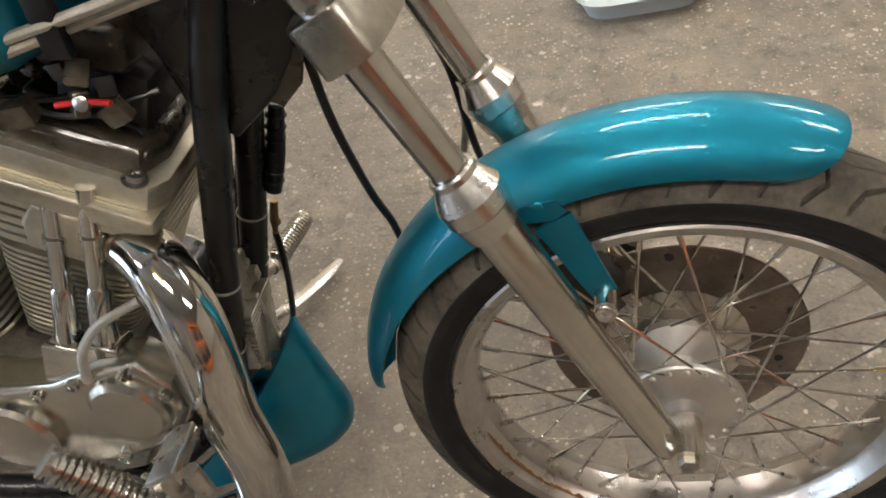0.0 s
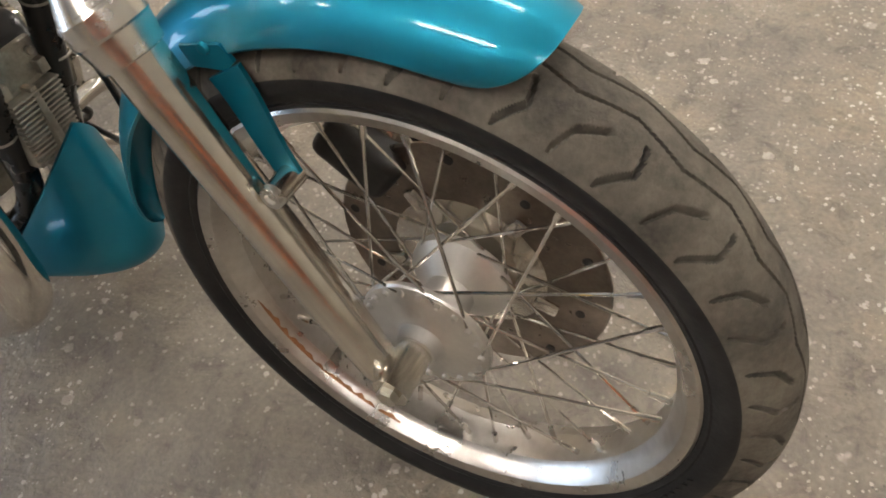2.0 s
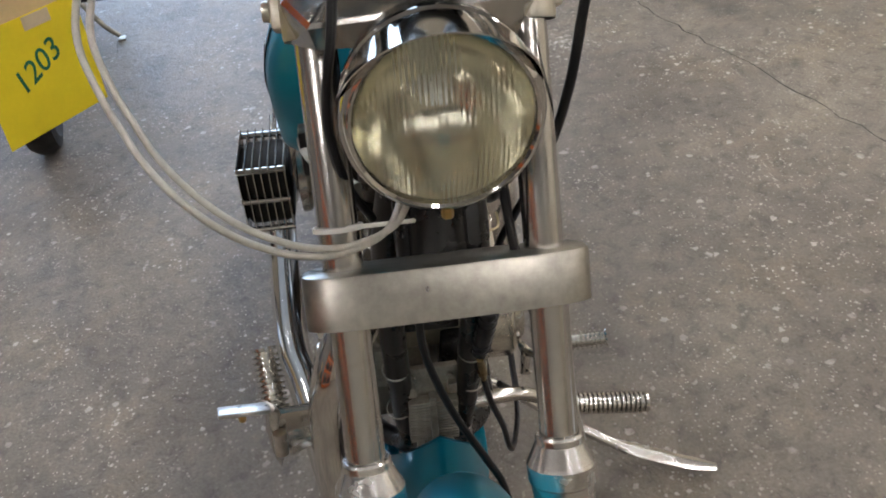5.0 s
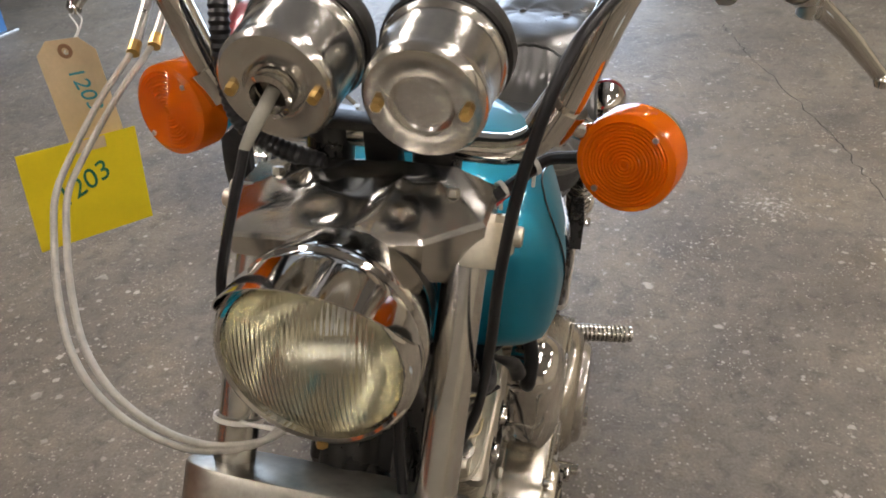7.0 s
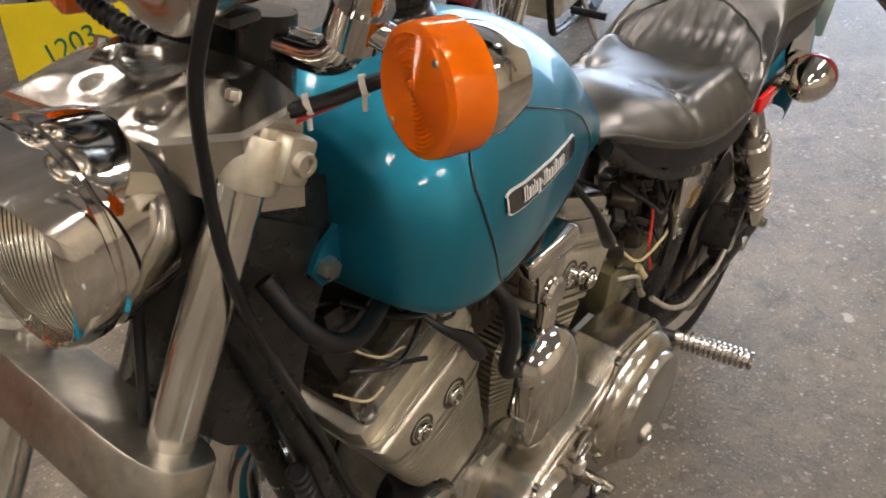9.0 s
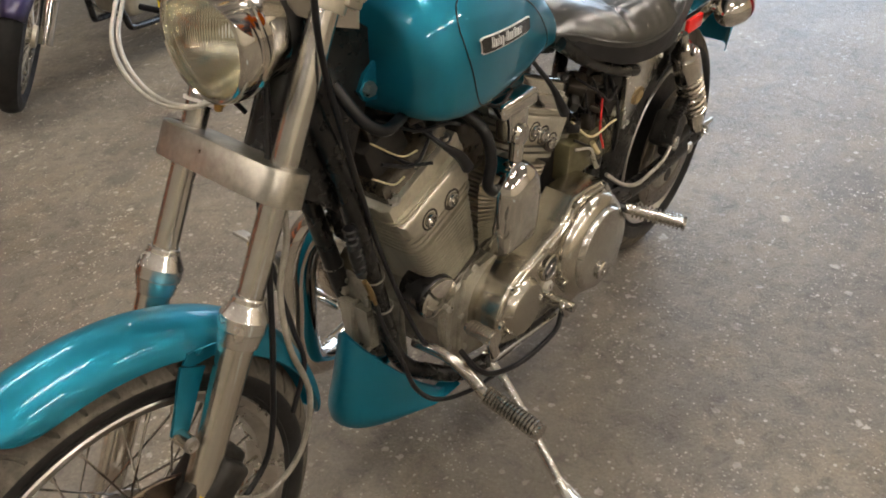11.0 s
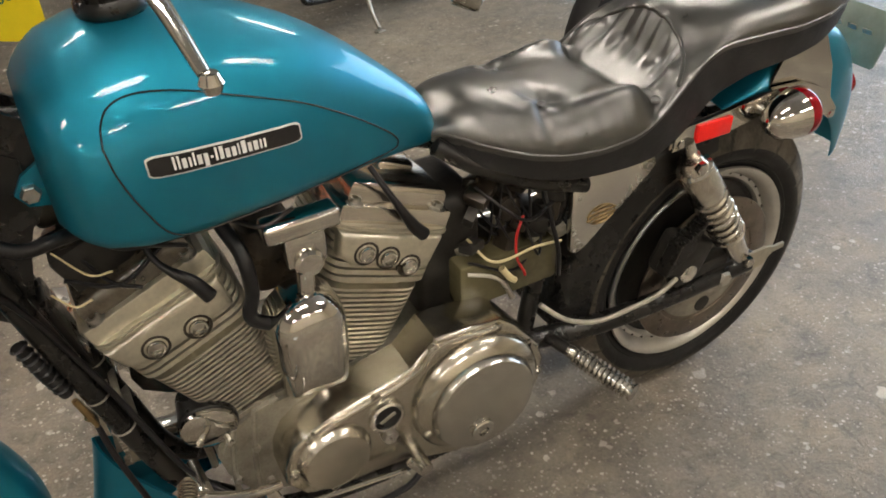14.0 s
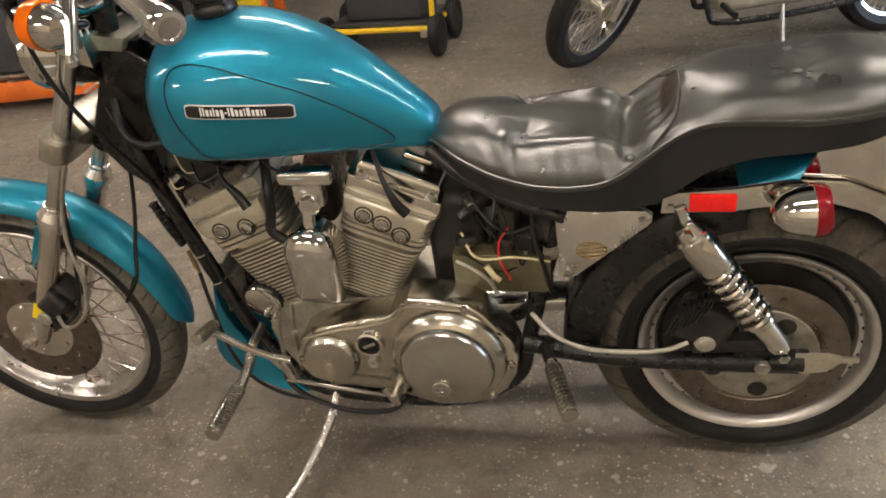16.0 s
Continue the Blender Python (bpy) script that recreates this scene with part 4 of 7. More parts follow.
for s in (-1, 1):
    flange = B()
    plate(flange, [(-0.495, 0.86), (-0.470, 0.845), (-0.458, 0.825), (-0.468, 0.808), (-0.51, 0.80)], -0.003, 0.003, Matrix.Translation((0, 0.040 * s, 0)) @ pose(0, 0, 0, 90))
    part("mounting_ear", flange, TEAL, tank)
    part("mounting_bolt", bolt(B(), (-0.474, 0.043 * s, 0.825), (0, s, 0), 0.011, 0.010), STEEL, tank)
    # thin black outline
    loop = [(-0.553, 0.900), (-0.558, 0.920), (-0.572, 0.935), (-0.601, 0.939), (-0.6435, 0.931), (-0.704, 0.908), (-0.77, 0.8776), (-0.827, 0.8406), (-0.874, 0.803), (-0.898, 0.780), (-0.904, 0.767), (-0.893, 0.760), (-0.84, 0.762), (-0.75, 0.766), (-0.67, 0.769), (-0.62, 0.775), (-0.592, 0.790), (-0.572, 0.830), (-0.558, 0.870), (-0.553, 0.900)]
    line = [Vector((p.x, s * (tank_half(p.x, p.z) + 0.0003), p.z)) for p in smooth_line([(x, 0, z) for x, z in loop], 6)]
    part("pinstripe", tube(B(), line, 0.0011, 6, 1, False), BADGE, tank, "thin black outline on the tank")

    def on_tank(u, v, lift):
        x = -0.586 - 0.175 * u
        z = 0.861 + v - 0.023 * u
        return Vector((x, s * (tank_half(x, z) + lift), z))

    def strip(u0, u1, v0, v1, lift, nu=24, soft=0.0):
        """A raised strip that follows the tank's side; soft: its ends are rounded over that share of its length."""
        bm = B()
        rr = []
        for k in range(nu + 1):
            w = k / nu
            w = 0.5 - 0.5 * math.cos(math.pi * w) if soft else w
            e = min(1.0, min(w, 1 - w) / soft) if soft else 1.0
            h = 0.62 + 0.38 * math.sqrt(max(0.0, 1 - (1 - e) ** 2))
            m = (v0 + v1) / 2
            a, b = m + (v0 - m) * h, m + (v1 - m) * h
            rr.append([on_tank(u0 + (u1 - u0) * w, v, l) for v, l in ((a, 0.0), (a, lift), (m, lift), (b, lift), (b, 0.0))])
        return loft(bm, rr, closed=False)
    badge = part("badge_plate", strip(0, 1, 0.0, 0.0232, 0.0018, 28, 0.07), BADGE_WHITE, tank, "long black badge with a white border")
    part("badge_field", strip(0.010, 0.990, 0.0016, 0.0216, 0.0026, 28, 0.07), BADGE, badge)
    u = 0.15
    for k, (w, lo, hi) in enumerate(((0.011, 5, 16), (0.011, 5, 16), (0.022, 5, 13), (0.012, 5, 13), (0.010, 5, 16), (0.022, 5, 13), (0.022, 2, 13), (0.014, 8, 10), (0.012, 5, 16), (0.020, 5, 16), (0.022, 5, 13), (0.022, 5, 13), (0.010, 5, 15), (0.024, 5, 16), (0.020, 5, 13), (0.024, 5, 13), (0.012, 5, 13), (0.012, 5, 13))):
        part("badge_mark", strip(u, u + w * 1.25, lo * 0.00125, hi * 0.00125, 0.0036, 3), BADGE_WHITE, badge)
        u += w * 1.25 + 0.0125
CAP_AT = frame_along((-0.612, 0.0, 0.986), (0.05, 0, 1))
cap_bm = revolve(B(), [(0.034, -0.004), (0.0385, 0.002), (0.0395, 0.010), (0.037, 0.016), (0.0345, 0.018), (0.0345, 0.024), (0.0385, 0.027), (0.0395, 0.036), (0.038, 0.046), (0.032, 0.054), (0.016, 0.057), (0.0, 0.0575)], CAP_AT, 40)
filler = part("filler_cap", cap_bm, BLACK, tank, "glossy black tank filler cap on a ring")
for k in range(16):
    a = 2 * math.pi * k / 16
    part("cap_rib", box(B(), (0.003, 0.006, 0.014), CAP_AT @ Matrix.Rotation(a, 4, "Z") @ Matrix.Translation((0.0395, 0, 0.0365)), 0.001, 1), BLACK, filler)

# seat: a lofted cushion with a nose, a hollow, a raised back and a pillion pad
SX = [-0.962, -0.975, -0.995, -1.03, -1.08, -1.13, -1.19, -1.25, -1.285, -1.305, -1.325, -1.345, -1.365, -1.385, -1.42, -1.49, -1.56, -1.63, -1.69, -1.72, -1.735]
S_TOP = [0.762, 0.778, 0.789, 0.795, 0.788, 0.778, 0.772, 0.764, 0.742, 0.728, 0.736, 0.780, 0.832, 0.842, 0.846, 0.853, 0.862, 0.868, 0.860, 0.846, 0.832]
S_PIPE = [0.752, 0.760, 0.752, 0.738, 0.722, 0.712, 0.708, 0.715, 0.732, 0.747, 0.762, 0.778, 0.790, 0.799, 0.806, 0.806, 0.806, 0.812, 0.822, 0.826, 0.828]
S_WID = [0.035, 0.060, 0.079, 0.099, 0.119, 0.131, 0.138, 0.141, 0.139, 0.136, 0.133, 0.130, 0.126, 0.122, 0.118, 0.121, 0.127, 0.124, 0.107, 0.080, 0.045]
S_EXP = [2.4, 2.4, 2.4, 2.4, 2.5, 2.8, 3.8, 5.5, 6.0, 6.0, 6.0, 6.0, 6.0, 5.0, 4.0, 3.4, 3.2, 3.0, 3.0, 3.0, 3.0]
S_DISH = [0.0, 0.0, 0.0, 0.0, 0.002, 0.006, 0.012, 0.022, 0.034, 0.042, 0.038, 0.010, 0.0, 0.0, 0.0, 0.0, 0.0, 0.0, 0.0, 0.0, 0.0]
S_LOW = [0.735, 0.725, 0.715, 0.700, 0.680, 0.667, 0.660, 0.658, 0.658, 0.660, 0.665, 0.673, 0.684, 0.697, 0.722, 0.742, 0.750, 0.760, 0.780, 0.80, 0.82]
neg = [-v for v in SX]


def seat_at(a, x):
    return float(sum(w * np.interp(-x + d, neg, a) for d, w in ((-0.016, 0.2), (-0.008, 0.2), (0.0, 0.2), (0.008, 0.2), (0.016, 0.2))))


BUTTONS = [(-1.127, 0.063, 0.028), (-1.127, -0.063, 0.028), (-1.297, 0.110, 0.022), (-1.297, -0.110, 0.022), (-1.540, 0.045, 0.045), (-1.540, -0.045, 0.045)]


def seat_top(x, v):
    """Height of the cushion at x and across v from -1 to 1."""
    wide = seat_at(S_WID, x)
    y = v * wide
    # the padded back of the hollow comes forward at both sides
    near = math.exp(-((x + 1.325) / 0.060) ** 2)
    xs = x - 0.060 * abs(v) ** 3.5 * near
    top, pipe = seat_at(S_TOP, xs), seat_at(S_PIPE, x)
    top -= 5.0 * y * y * math.exp(-((xs + 1.372) / 0.045) ** 2)
    top += seat_at(S_DISH, x) * math.exp(-((abs(v) - 0.74) / 0.20) ** 2)
    crown = (1 - abs(v) ** seat_at(S_EXP, x)) ** 0.56 if abs(v) < 1 else 0.0
    z = pipe + max(0.004, top - pipe) * crown
    for bx, by, rr in BUTTONS:
        d2 = ((x - bx) / rr) ** 2 + ((y - by) / rr) ** 2
        if d2 < 12:
            z -= 0.008 * math.exp(-d2)
            ang, rad = math.atan2(y - by, x - bx), math.hypot(x - bx, y - by)
            z += 0.0007 * math.cos(7 * ang + 3 * bx) * math.exp(-((rad - 0.9 * rr) / (0.8 * rr)) ** 2)
    # pleats gathered into the seam round the back of the hollow
    wall = math.exp(-((xs + 1.348) / 0.020) ** 2)
    pl = math.sin(v * 27 + 0.8 * math.sin(v * 9))
    z += 0.0042 * (abs(pl) ** 0.6 * (1 if pl > 0 else -1)) * wall * max(0.0, 1 - abs(v) ** 3)
    z += 0.0016 * math.sin(v * 55 + 1.3) * math.exp(-((xs + 1.362) / 0.010) ** 2)
    # a seam across the bottom of the hollow, from button to button
    z -= 0.004 * math.exp(-((x + 1.297 - 0.030 * (1 - v * v)) / 0.006) ** 2) * (abs(v) < 0.82)
    # deep folds from the front buttons down to the piping, and soft wrinkles beside them
    side = max(0.0, abs(v) - 0.42)
    fold = x + 1.127 - 0.020 * math.sin((abs(v) - 0.45) * 4.5)
    z -= 0.0075 * math.exp(-(fold / 0.0060) ** 2) * min(1.0, side / 0.12) * max(0.0, 1 - abs(v)) ** 0.3
    z += 0.0045 * math.exp(-((fold - 0.014) / 0.010) ** 2) * min(1.0, side / 0.12) * max(0.0, 1 - abs(v)) ** 0.3
    z += 0.0022 * math.sin(x * 165 + 14 * abs(v)) * side * math.exp(-((x + 1.07) / 0.055) ** 2)
    z += 0.0030 * math.sin(x * 230 + 6 * abs(v)) * max(0.0, abs(v) - 0.6) * math.exp(-((x + 1.21) / 0.06) ** 2)
    # slack vinyl
    z += 0.0005 * noise.noise(Vector((x * 22, y * 22, 1.0))) * max(0.0, 1 - abs(v) ** 4)
    return z


cush = B()
nx, nv = 210, 96
grid = []
for i in range(nx + 1):
    w = i / nx
    x = SX[0] + (SX[-1] - SX[0]) * (0.5 - 0.5 * math.cos(w * math.pi)) * 0.35 + (SX[-1] - SX[0]) * w * 0.65
    row = []
    for j in range(nv + 1):
        v = math.sin((-1 + 2 * j / nv) * math.pi / 2)
        row.append(Vector((x, v * seat_at(S_WID, x), seat_top(x, v))))
    grid.append(row + [Vector((x, 0.98 * seat_at(S_WID, x), seat_at(S_PIPE, x) - 0.012)), Vector((x, -0.98 * seat_at(S_WID, x), seat_at(S_PIPE, x) - 0.012))])
loft(cush, grid)
seat = part("seat", cush, LEATHER, bike, "black vinyl two-up seat with buttons and pleats", 60)
skirt = B()
loft(skirt, [[Vector((x, s1 * seat_at(S_WID, x) * f, z)) for s1, f, z in ((1, 0.985, seat_at(S_PIPE, x)), (1, 0.985, seat_at(S_PIPE, x) - 0.02), (1, 0.93, seat_at(S_LOW, x)), (-1, 0.93, seat_at(S_LOW, x)), (-1, 0.985, seat_at(S_PIPE, x) - 0.02), (-1, 0.985, seat_at(S_PIPE, x)), (-1, 0.94, max(seat_at(S_LOW, x) + 0.003, seat_at(S_PIPE, x) - 0.05)), (1, 0.94, max(seat_at(S_LOW, x) + 0.003, seat_at(S_PIPE, x) - 0.05)))] for x in np.linspace(SX[0] - 0.004, SX[-1], 60)])
part("skirt", skirt, SKIRT, seat, "matt black vinyl side panel", 50)
for s in (-1, 1):
    part("piping", tube(B(), [(x, s * (seat_at(S_WID, x) * 0.992 + 0.001), seat_at(S_PIPE, x)) for x in np.linspace(SX[0], SX[-1], 50)], 0.0028, 8, 2), LEATHER, seat)
rim_line = []
for v in np.linspace(-0.93, 0.93, 61):
    x = -1.372
    for _ in range(14):
        x = -1.372 + 0.060 * abs(v) ** 3.5 * math.exp(-((x + 1.325) / 0.060) ** 2)
    rim_line.append((x, v * seat_at(S_WID, x), seat_top(x, v) + 0.001))
part("back_piping", tube(B(), rim_line, 0.0030, 8, 2), LEATHER, seat)
for bx, by, _ in BUTTONS:
    part("button", revolve(B(), [(0, 0.004), (0.005, 0.003), (0.008, 0.0), (0.008, -0.004)], Matrix.Translation((bx, by, seat_top(bx, by / seat_at(S_WID, bx)) + 0.001)), 16), LEATHER, seat)

# frame
FRAME_R = 0.0155
fr = B()
for s in (-1, 1):
    tube(fr, [(-0.375, 0.030 * s, 0.84), (-0.405, 0.045 * s, 0.73), (-0.445, 0.047 * s, 0.57), (-0.487, 0.041 * s, 0.40), (-0.518, 0.036 * s, 0.30), (-0.57, 0.050 * s, 0.240), (-0.67, 0.098 * s, 0.205), (-0.95, 0.11 * s, 0.20), (-1.08, 0.105 * s, 0.26), (-1.11, 0.07 * s, 0.34), (-1.15, 0.06 * s, 0.50), (-1.19, 0.07 * s, 0.62), (-1.28, 0.092 * s, 0.665), (-1.42, 0.093 * s, 0.66)], FRAME_R, 14)
    tube(fr, [(-0.96, 0.055 * s, 0.742), (-1.02, 0.075 * s, 0.70), (-1.10, 0.09 * s, 0.66), (-1.19, 0.10 * s, 0.63)], 0.013, 12)
tube(fr, [(-0.40, 0, 0.90), (-0.60, 0, 0.86), (-0.80, 0, 0.80), (-1.0, 0, 0.72)], 0.02, 14)
gus = plate(B(), [(-0.365, 0.85), (-0.385, 0.76), (-0.405, 0.69), (-0.420, 0.665), (-0.438, 0.69), (-0.45, 0.74), (-0.46, 0.81), (-0.44, 0.87)], -0.034, 0.034, pose(0, 0, 0, 90), 0.006)
# black plate added to hide the fins and darken this gap
part("gap_plate", box(B(), (0.010, 0.066, 0.11), pose(-0.452, 0, 0.615, 0, 13, 0), 0.003), BLACK, bike, "black plate added to darken the gap between the down tubes")
# plain black block, added to fill the dark mass of neck and wiring
neck = plate(B(), [(-0.318, 0.785), (-0.330, 0.742), (-0.352, 0.708), (-0.402, 0.664), (-0.425, 0.680), (-0.450, 0.745), (-0.472, 0.800), (-0.474, 0.862), (-0.410, 0.905), (-0.365, 0.880)], -0.037, 0.037, pose(0, 0, 0, 90), 0.008, 3)
part("neck_block", neck, BLACK, bike, "black block standing in for the dark neck, gusset and wiring")
part("cable_flap", plate(B(), [(-0.322, 0.748), (-0.330, 0.716), (-0.352, 0.694), (-0.362, 0.700), (-0.366, 0.722), (-0.345, 0.752)], 0.030, 0.034, pose(0, 0, 0, 90), 0.001), GREASE, bike, "dirty rubber flap below the clamp")
part("neck_gusset", gus, BLACK, bike, "black gusset between the down tubes")
part("frame", fr, BLACK, bike, "black tubular steel frame")

# rear fender, struts
rings = []
for k in range(41):
    a = radians(76 + 74 * k / 40)
    grow = 0.0
    ring, inner = [], []
    for q in range(21):
        v = -1 + 2 * q / 20
        deg = math.degrees(a)
        crown = float(np.interp(deg, [70, 85, 95, 105, 112, 122, 135, 145, 156], [0.375, 0.392, 0.430, 0.470, 0.475, 0.445, 0.395, 0.355, 0.325]))
        rim_r = float(np.interp(deg, [70, 90, 105, 120, 156], [0.352, 0.368, 0.358, 0.336, 0.305]))
        r = rim_r + (crown - rim_r) * (1 - abs(v) ** 5)
        y = 0.102 * (1 - 0.38 * max(0.0, (deg - 118) / 32)) * math.sin(v * 1.4) / math.sin(1.4)
        px, pz = REAR.x - 0.03 - r * math.cos(math.pi - a), REAR.z + 0.005 + r * math.sin(a)
        ring.append((px, y, pz))
        r -= 0.003
        inner.append((REAR.x - 0.03 - r * math.cos(math.pi - a), y * 0.97, REAR.z + 0.005 + r * math.sin(a)))
    rings.append(ring + inner[::-1])
loft_bm = loft(B(), rings)
rear_fender = part("rear_fender", loft_bm, TEAL, bike, "teal metallic rear fender", 50)
for s in (-1, 1):
    strut = plate(B(), [(-1.345, 0.645), (-1.348, 0.672), (-1.37, 0.682), (-1.46, 0.688), (-1.54, 0.700), (-1.62, 0.694), (-1.68, 0.668), (-1.722, 0.622), (-1.722, 0.606), (-1.708, 0.604), (-1.66, 0.640), (-1.60, 0.660), (-1.54, 0.660), (-1.46, 0.648)], -0.005, 0.005, Matrix.Translation((0, 0.110 * s, 0)) @ pose(0, 0, 0, 90), 0.002)
    st = part("fender_strut", strut, CHROME, bike, "chrome rear fender strut")
    part("side_reflector", box(B(), (0.072, 0.006, 0.030), pose(-1.425, 0.117 * s, 0.664, 0, -1, 0), 0.002), REFLEX, st, "red rectangular reflector")
    for bx, bz in ((-1.50, 0.676), (-1.712, 0.612), (-1.36, 0.655)):
        part("strut_bolt", bolt(B(), (bx, 0.110 * s, bz), (0, s, 0), 0.008, 0.008), CHROME, st)
    sig = revolve(B(), [(0, -0.036), (0.008, -0.035), (0.020, -0.028), (0.031, -0.014), (0.037, 0.002), (0.040, 0.018), (0.041, 0.024), (0.040, 0.026)], frame_along((-1.540, 0.148 * s, 0.666), (-1, 0, 0.05)), 36)
    turn = part("rear_turn_signal", sig, CHROME, bike, "chrome bullet rear turn signal with a red lens")
    part("signal_lens", revolve(B(), [(0.0395, 0.024), (0.041, 0.028), (0.041, 0.042), (0.037, 0.048), (0, 0.049)], frame_along((-1.540, 0.148 * s, 0.666), (-1, 0, 0.05)), 36), RED_DEEP, turn)
    part("signal_stalk", tube(B(), [(-1.525, 0.11 * s, 0.672), (-1.53, 0.145 * s, 0.668)], 0.008, 12, 1), CHROME, turn)
tail = revolve(B(), [(0.02, -0.03), (0.034, -0.022), (0.036, 0.0), (0.034, 0.022), (0.025, 0.028), (0, 0.029)], frame_along((-1.865, 0.0, 0.585), (-1, 0, 0.3)), 30)
part("tail_light", tail, RED, bike, "round red tail light")

# rear wheel
WR = wheel_frame(REAR)
rw = revolve(B(), [(0.03, 0.055), (0.045, 0.05), (0.055, 0.03), (0.09, 0.02), (0.17, 0.012), (0.178, 0.022), (0.182, 0.030), (0.1835, 0.0305), (0.198, 0.030), (0.200, 0.036), (0.208, 0.046), (0.2125, 0.048), (0.2145, 0.052), (0.2125, 0.056), (0.208, 0.055), (0.200, 0.050), (0.190, 0.030), (0.188, -0.03), (0.2, -0.05), (0.2125, -0.056), (0.2145, -0.052), (0.17, -0.012), (0.09, -0.02), (0.055, -0.03), (0.045, -0.05), (0.03, -0.055)], Matrix(), 96)
rear_wheel = part("rear_wheel", rw, HUB, bike, "cast alloy rear wheel with a silver rim")
rear_wheel.matrix_basis = WR
dark = revolve(B(), [(0.056, 0.034), (0.09, 0.026), (0.168, 0.018), (0.176, 0.024)], Matrix(), 64)
part("wheel_centre", dark, BLACK_MATT, rear_wheel, "black wheel centre")
hole0 = None
for k in range(36):
    a = 2 * math.pi * k / 36
    Mh = Matrix.Rotation(a, 4, "Z") @ Matrix.Translation((0.1905, 0, 0.0312))
    if hole0 is None:
        hole0 = part("rim_hole", revolve(B(), [(0, 0.0), (0.0042, 0.0), (0.0042, -0.003)], Matrix(), 10), BLACK_MATT, rear_wheel)
        hole0.matrix_basis = Mh
    else:
        again(hole0, Mh)
rt = tyre_object("tyre", (0, 0, 0), rear_wheel, "wide black rear tyre", 0.306, 0.063, 0.2090, 24,
                 [((0.01, 0.02), (0.03, 0.03)), ((0.03, 0.03), (0.05, 0.05)), ((0.05, 0.05), (0.06, 0.062))], [(0.012, 0.004)], 0.005, 480, 44)
rt.matrix_basis = Matrix()
rd = revolve(B(), [(0.060, 0.066), (0.157, 0.066), (0.160, 0.068), (0.160, 0.071), (0.157, 0.073), (0.118, 0.073), (0.116, 0.0715), (0.06, 0.0715)], Matrix(), 64, True)
part("brake_disc", rd, BRUSHED, rear_wheel, "brown tarnished rear brake disc")
rc = revolve(B(), [(0.02, 0.078), (0.05, 0.078), (0.106, 0.0755), (0.108, 0.070), (0.05, 0.06)], Matrix(), 48)
part("disc_carrier", rc, CAST, rear_wheel)
for k in range(5):
    a = 2 * math.pi * k / 5 + 0.4
    part("carrier_hole", revolve(B(), [(0, 0), (0.018, 0), (0.018, -0.004)], Matrix.Translation((0.083 * math.cos(a), 0.083 * math.sin(a), 0.0782)), 20), BLACK_MATT, rear_wheel)

# swingarm, axle, shocks, caliper
for s in (-1, 1):
    arm = B()
    tube(arm, [(-1.10, 0.085 * s, 0.335), (-1.25, 0.098 * s, 0.318), (-1.40, 0.104 * s, 0.316), (-1.50, 0.105 * s, 0.318), (-1.60, 0.104 * s, 0.320)], 0.019, 16)
    box(arm, (0.13, 0.014, 0.055), pose(-1.545, 0.104 * s, 0.320), 0.006)
    swing = part("swingarm", arm, BLACK, bike, "black swingarm")
    part("axle_nut", bolt(B(), (-1.53, 0.112 * s, 0.318), (0, s, 0), 0.016, 0.014), STEEL, swing)
    part("adjuster", plate(B(), [(-1.585, 0.345), (-1.64, 0.345), (-1.665, 0.338), (-1.69, 0.338), (-1.69, 0.328), (-1.66, 0.326), (-1.64, 0.305), (-1.60, 0.298), (-1.585, 0.305)], -0.003, 0.003, Matrix.Translation((0, 0.110 * s, 0)) @ pose(0, 0, 0, 90), 0.001), ALLOY, swing)
    a0, a1 = Vector((-1.385, 0.120 * s, 0.618)), Vector((-1.558, 0.120 * s, 0.362))
    d = (a1 - a0).normalized()
    ln = (a1 - a0).length
    SM = frame_along(a0, d)
    body = revolve(B(), [(0, -0.012), (0.018, -0.012), (0.020, 0.0), (0.024, 0.012), (0.030, 0.016), (0.031, 0.022), (0.030, 0.028), (0.0315, 0.032), (0.0315, 0.085), (0.029, 0.092), (0.014, 0.10), (0.013, ln - 0.085), (0.026, ln - 0.082), (0.026, ln - 0.075), (0.022, ln - 0.07), (0.020, ln - 0.02), (0.016, ln), (0, ln + 0.008)], SM, 36)
    shock = part("shock_absorber", body, POLISHED, bike, "chrome rear shock absorber with an open coil spring")
    coil = [SM @ Vector((0.0265 * math.cos(q * 0.35), 0.0265 * math.sin(q * 0.35), 0.090 + (ln - 0.17) * q / 126)) for q in range(127)]
    part("coil_spring", tube(B(), coil, 0.0058, 8, 1), POLISHED, shock)
    for pt in (a0, a1):
        part("mounting_bolt", bolt(B(), pt + Vector((0, 0.012 * s, 0)), (0, s, 0), 0.011, 0.016), CHROME, shock)
part("strut_stud", tube(B(), [(-1.375, 0.115, 0.655), (-1.385, 0.118, 0.63)], 0.010, 14, 1), CHROME, bike)
rcal = B()
box(rcal, (0.10, 0.05, 0.085), pose(-1.425, 0.098, 0.405, 0, -25, 0), 0.014, 3)
box(rcal, (0.13, 0.03, 0.03), pose(-1.47, 0.102, 0.36, 0, 5, 0), 0.008)
rear_caliper = part("rear_brake_caliper", rcal, BLACK_MATT, bike, "dark finned rear brake caliper")
for k in range(8):
    part("fin", box(B(), (0.0045, 0.03, 0.062), pose(-1.370 - 0.0082 * k, 0.124 - 0.001 * k, 0.432 + 0.0035 * k, 0, -25, 0), 0.0012, 1), BLACK, rear_caliper)
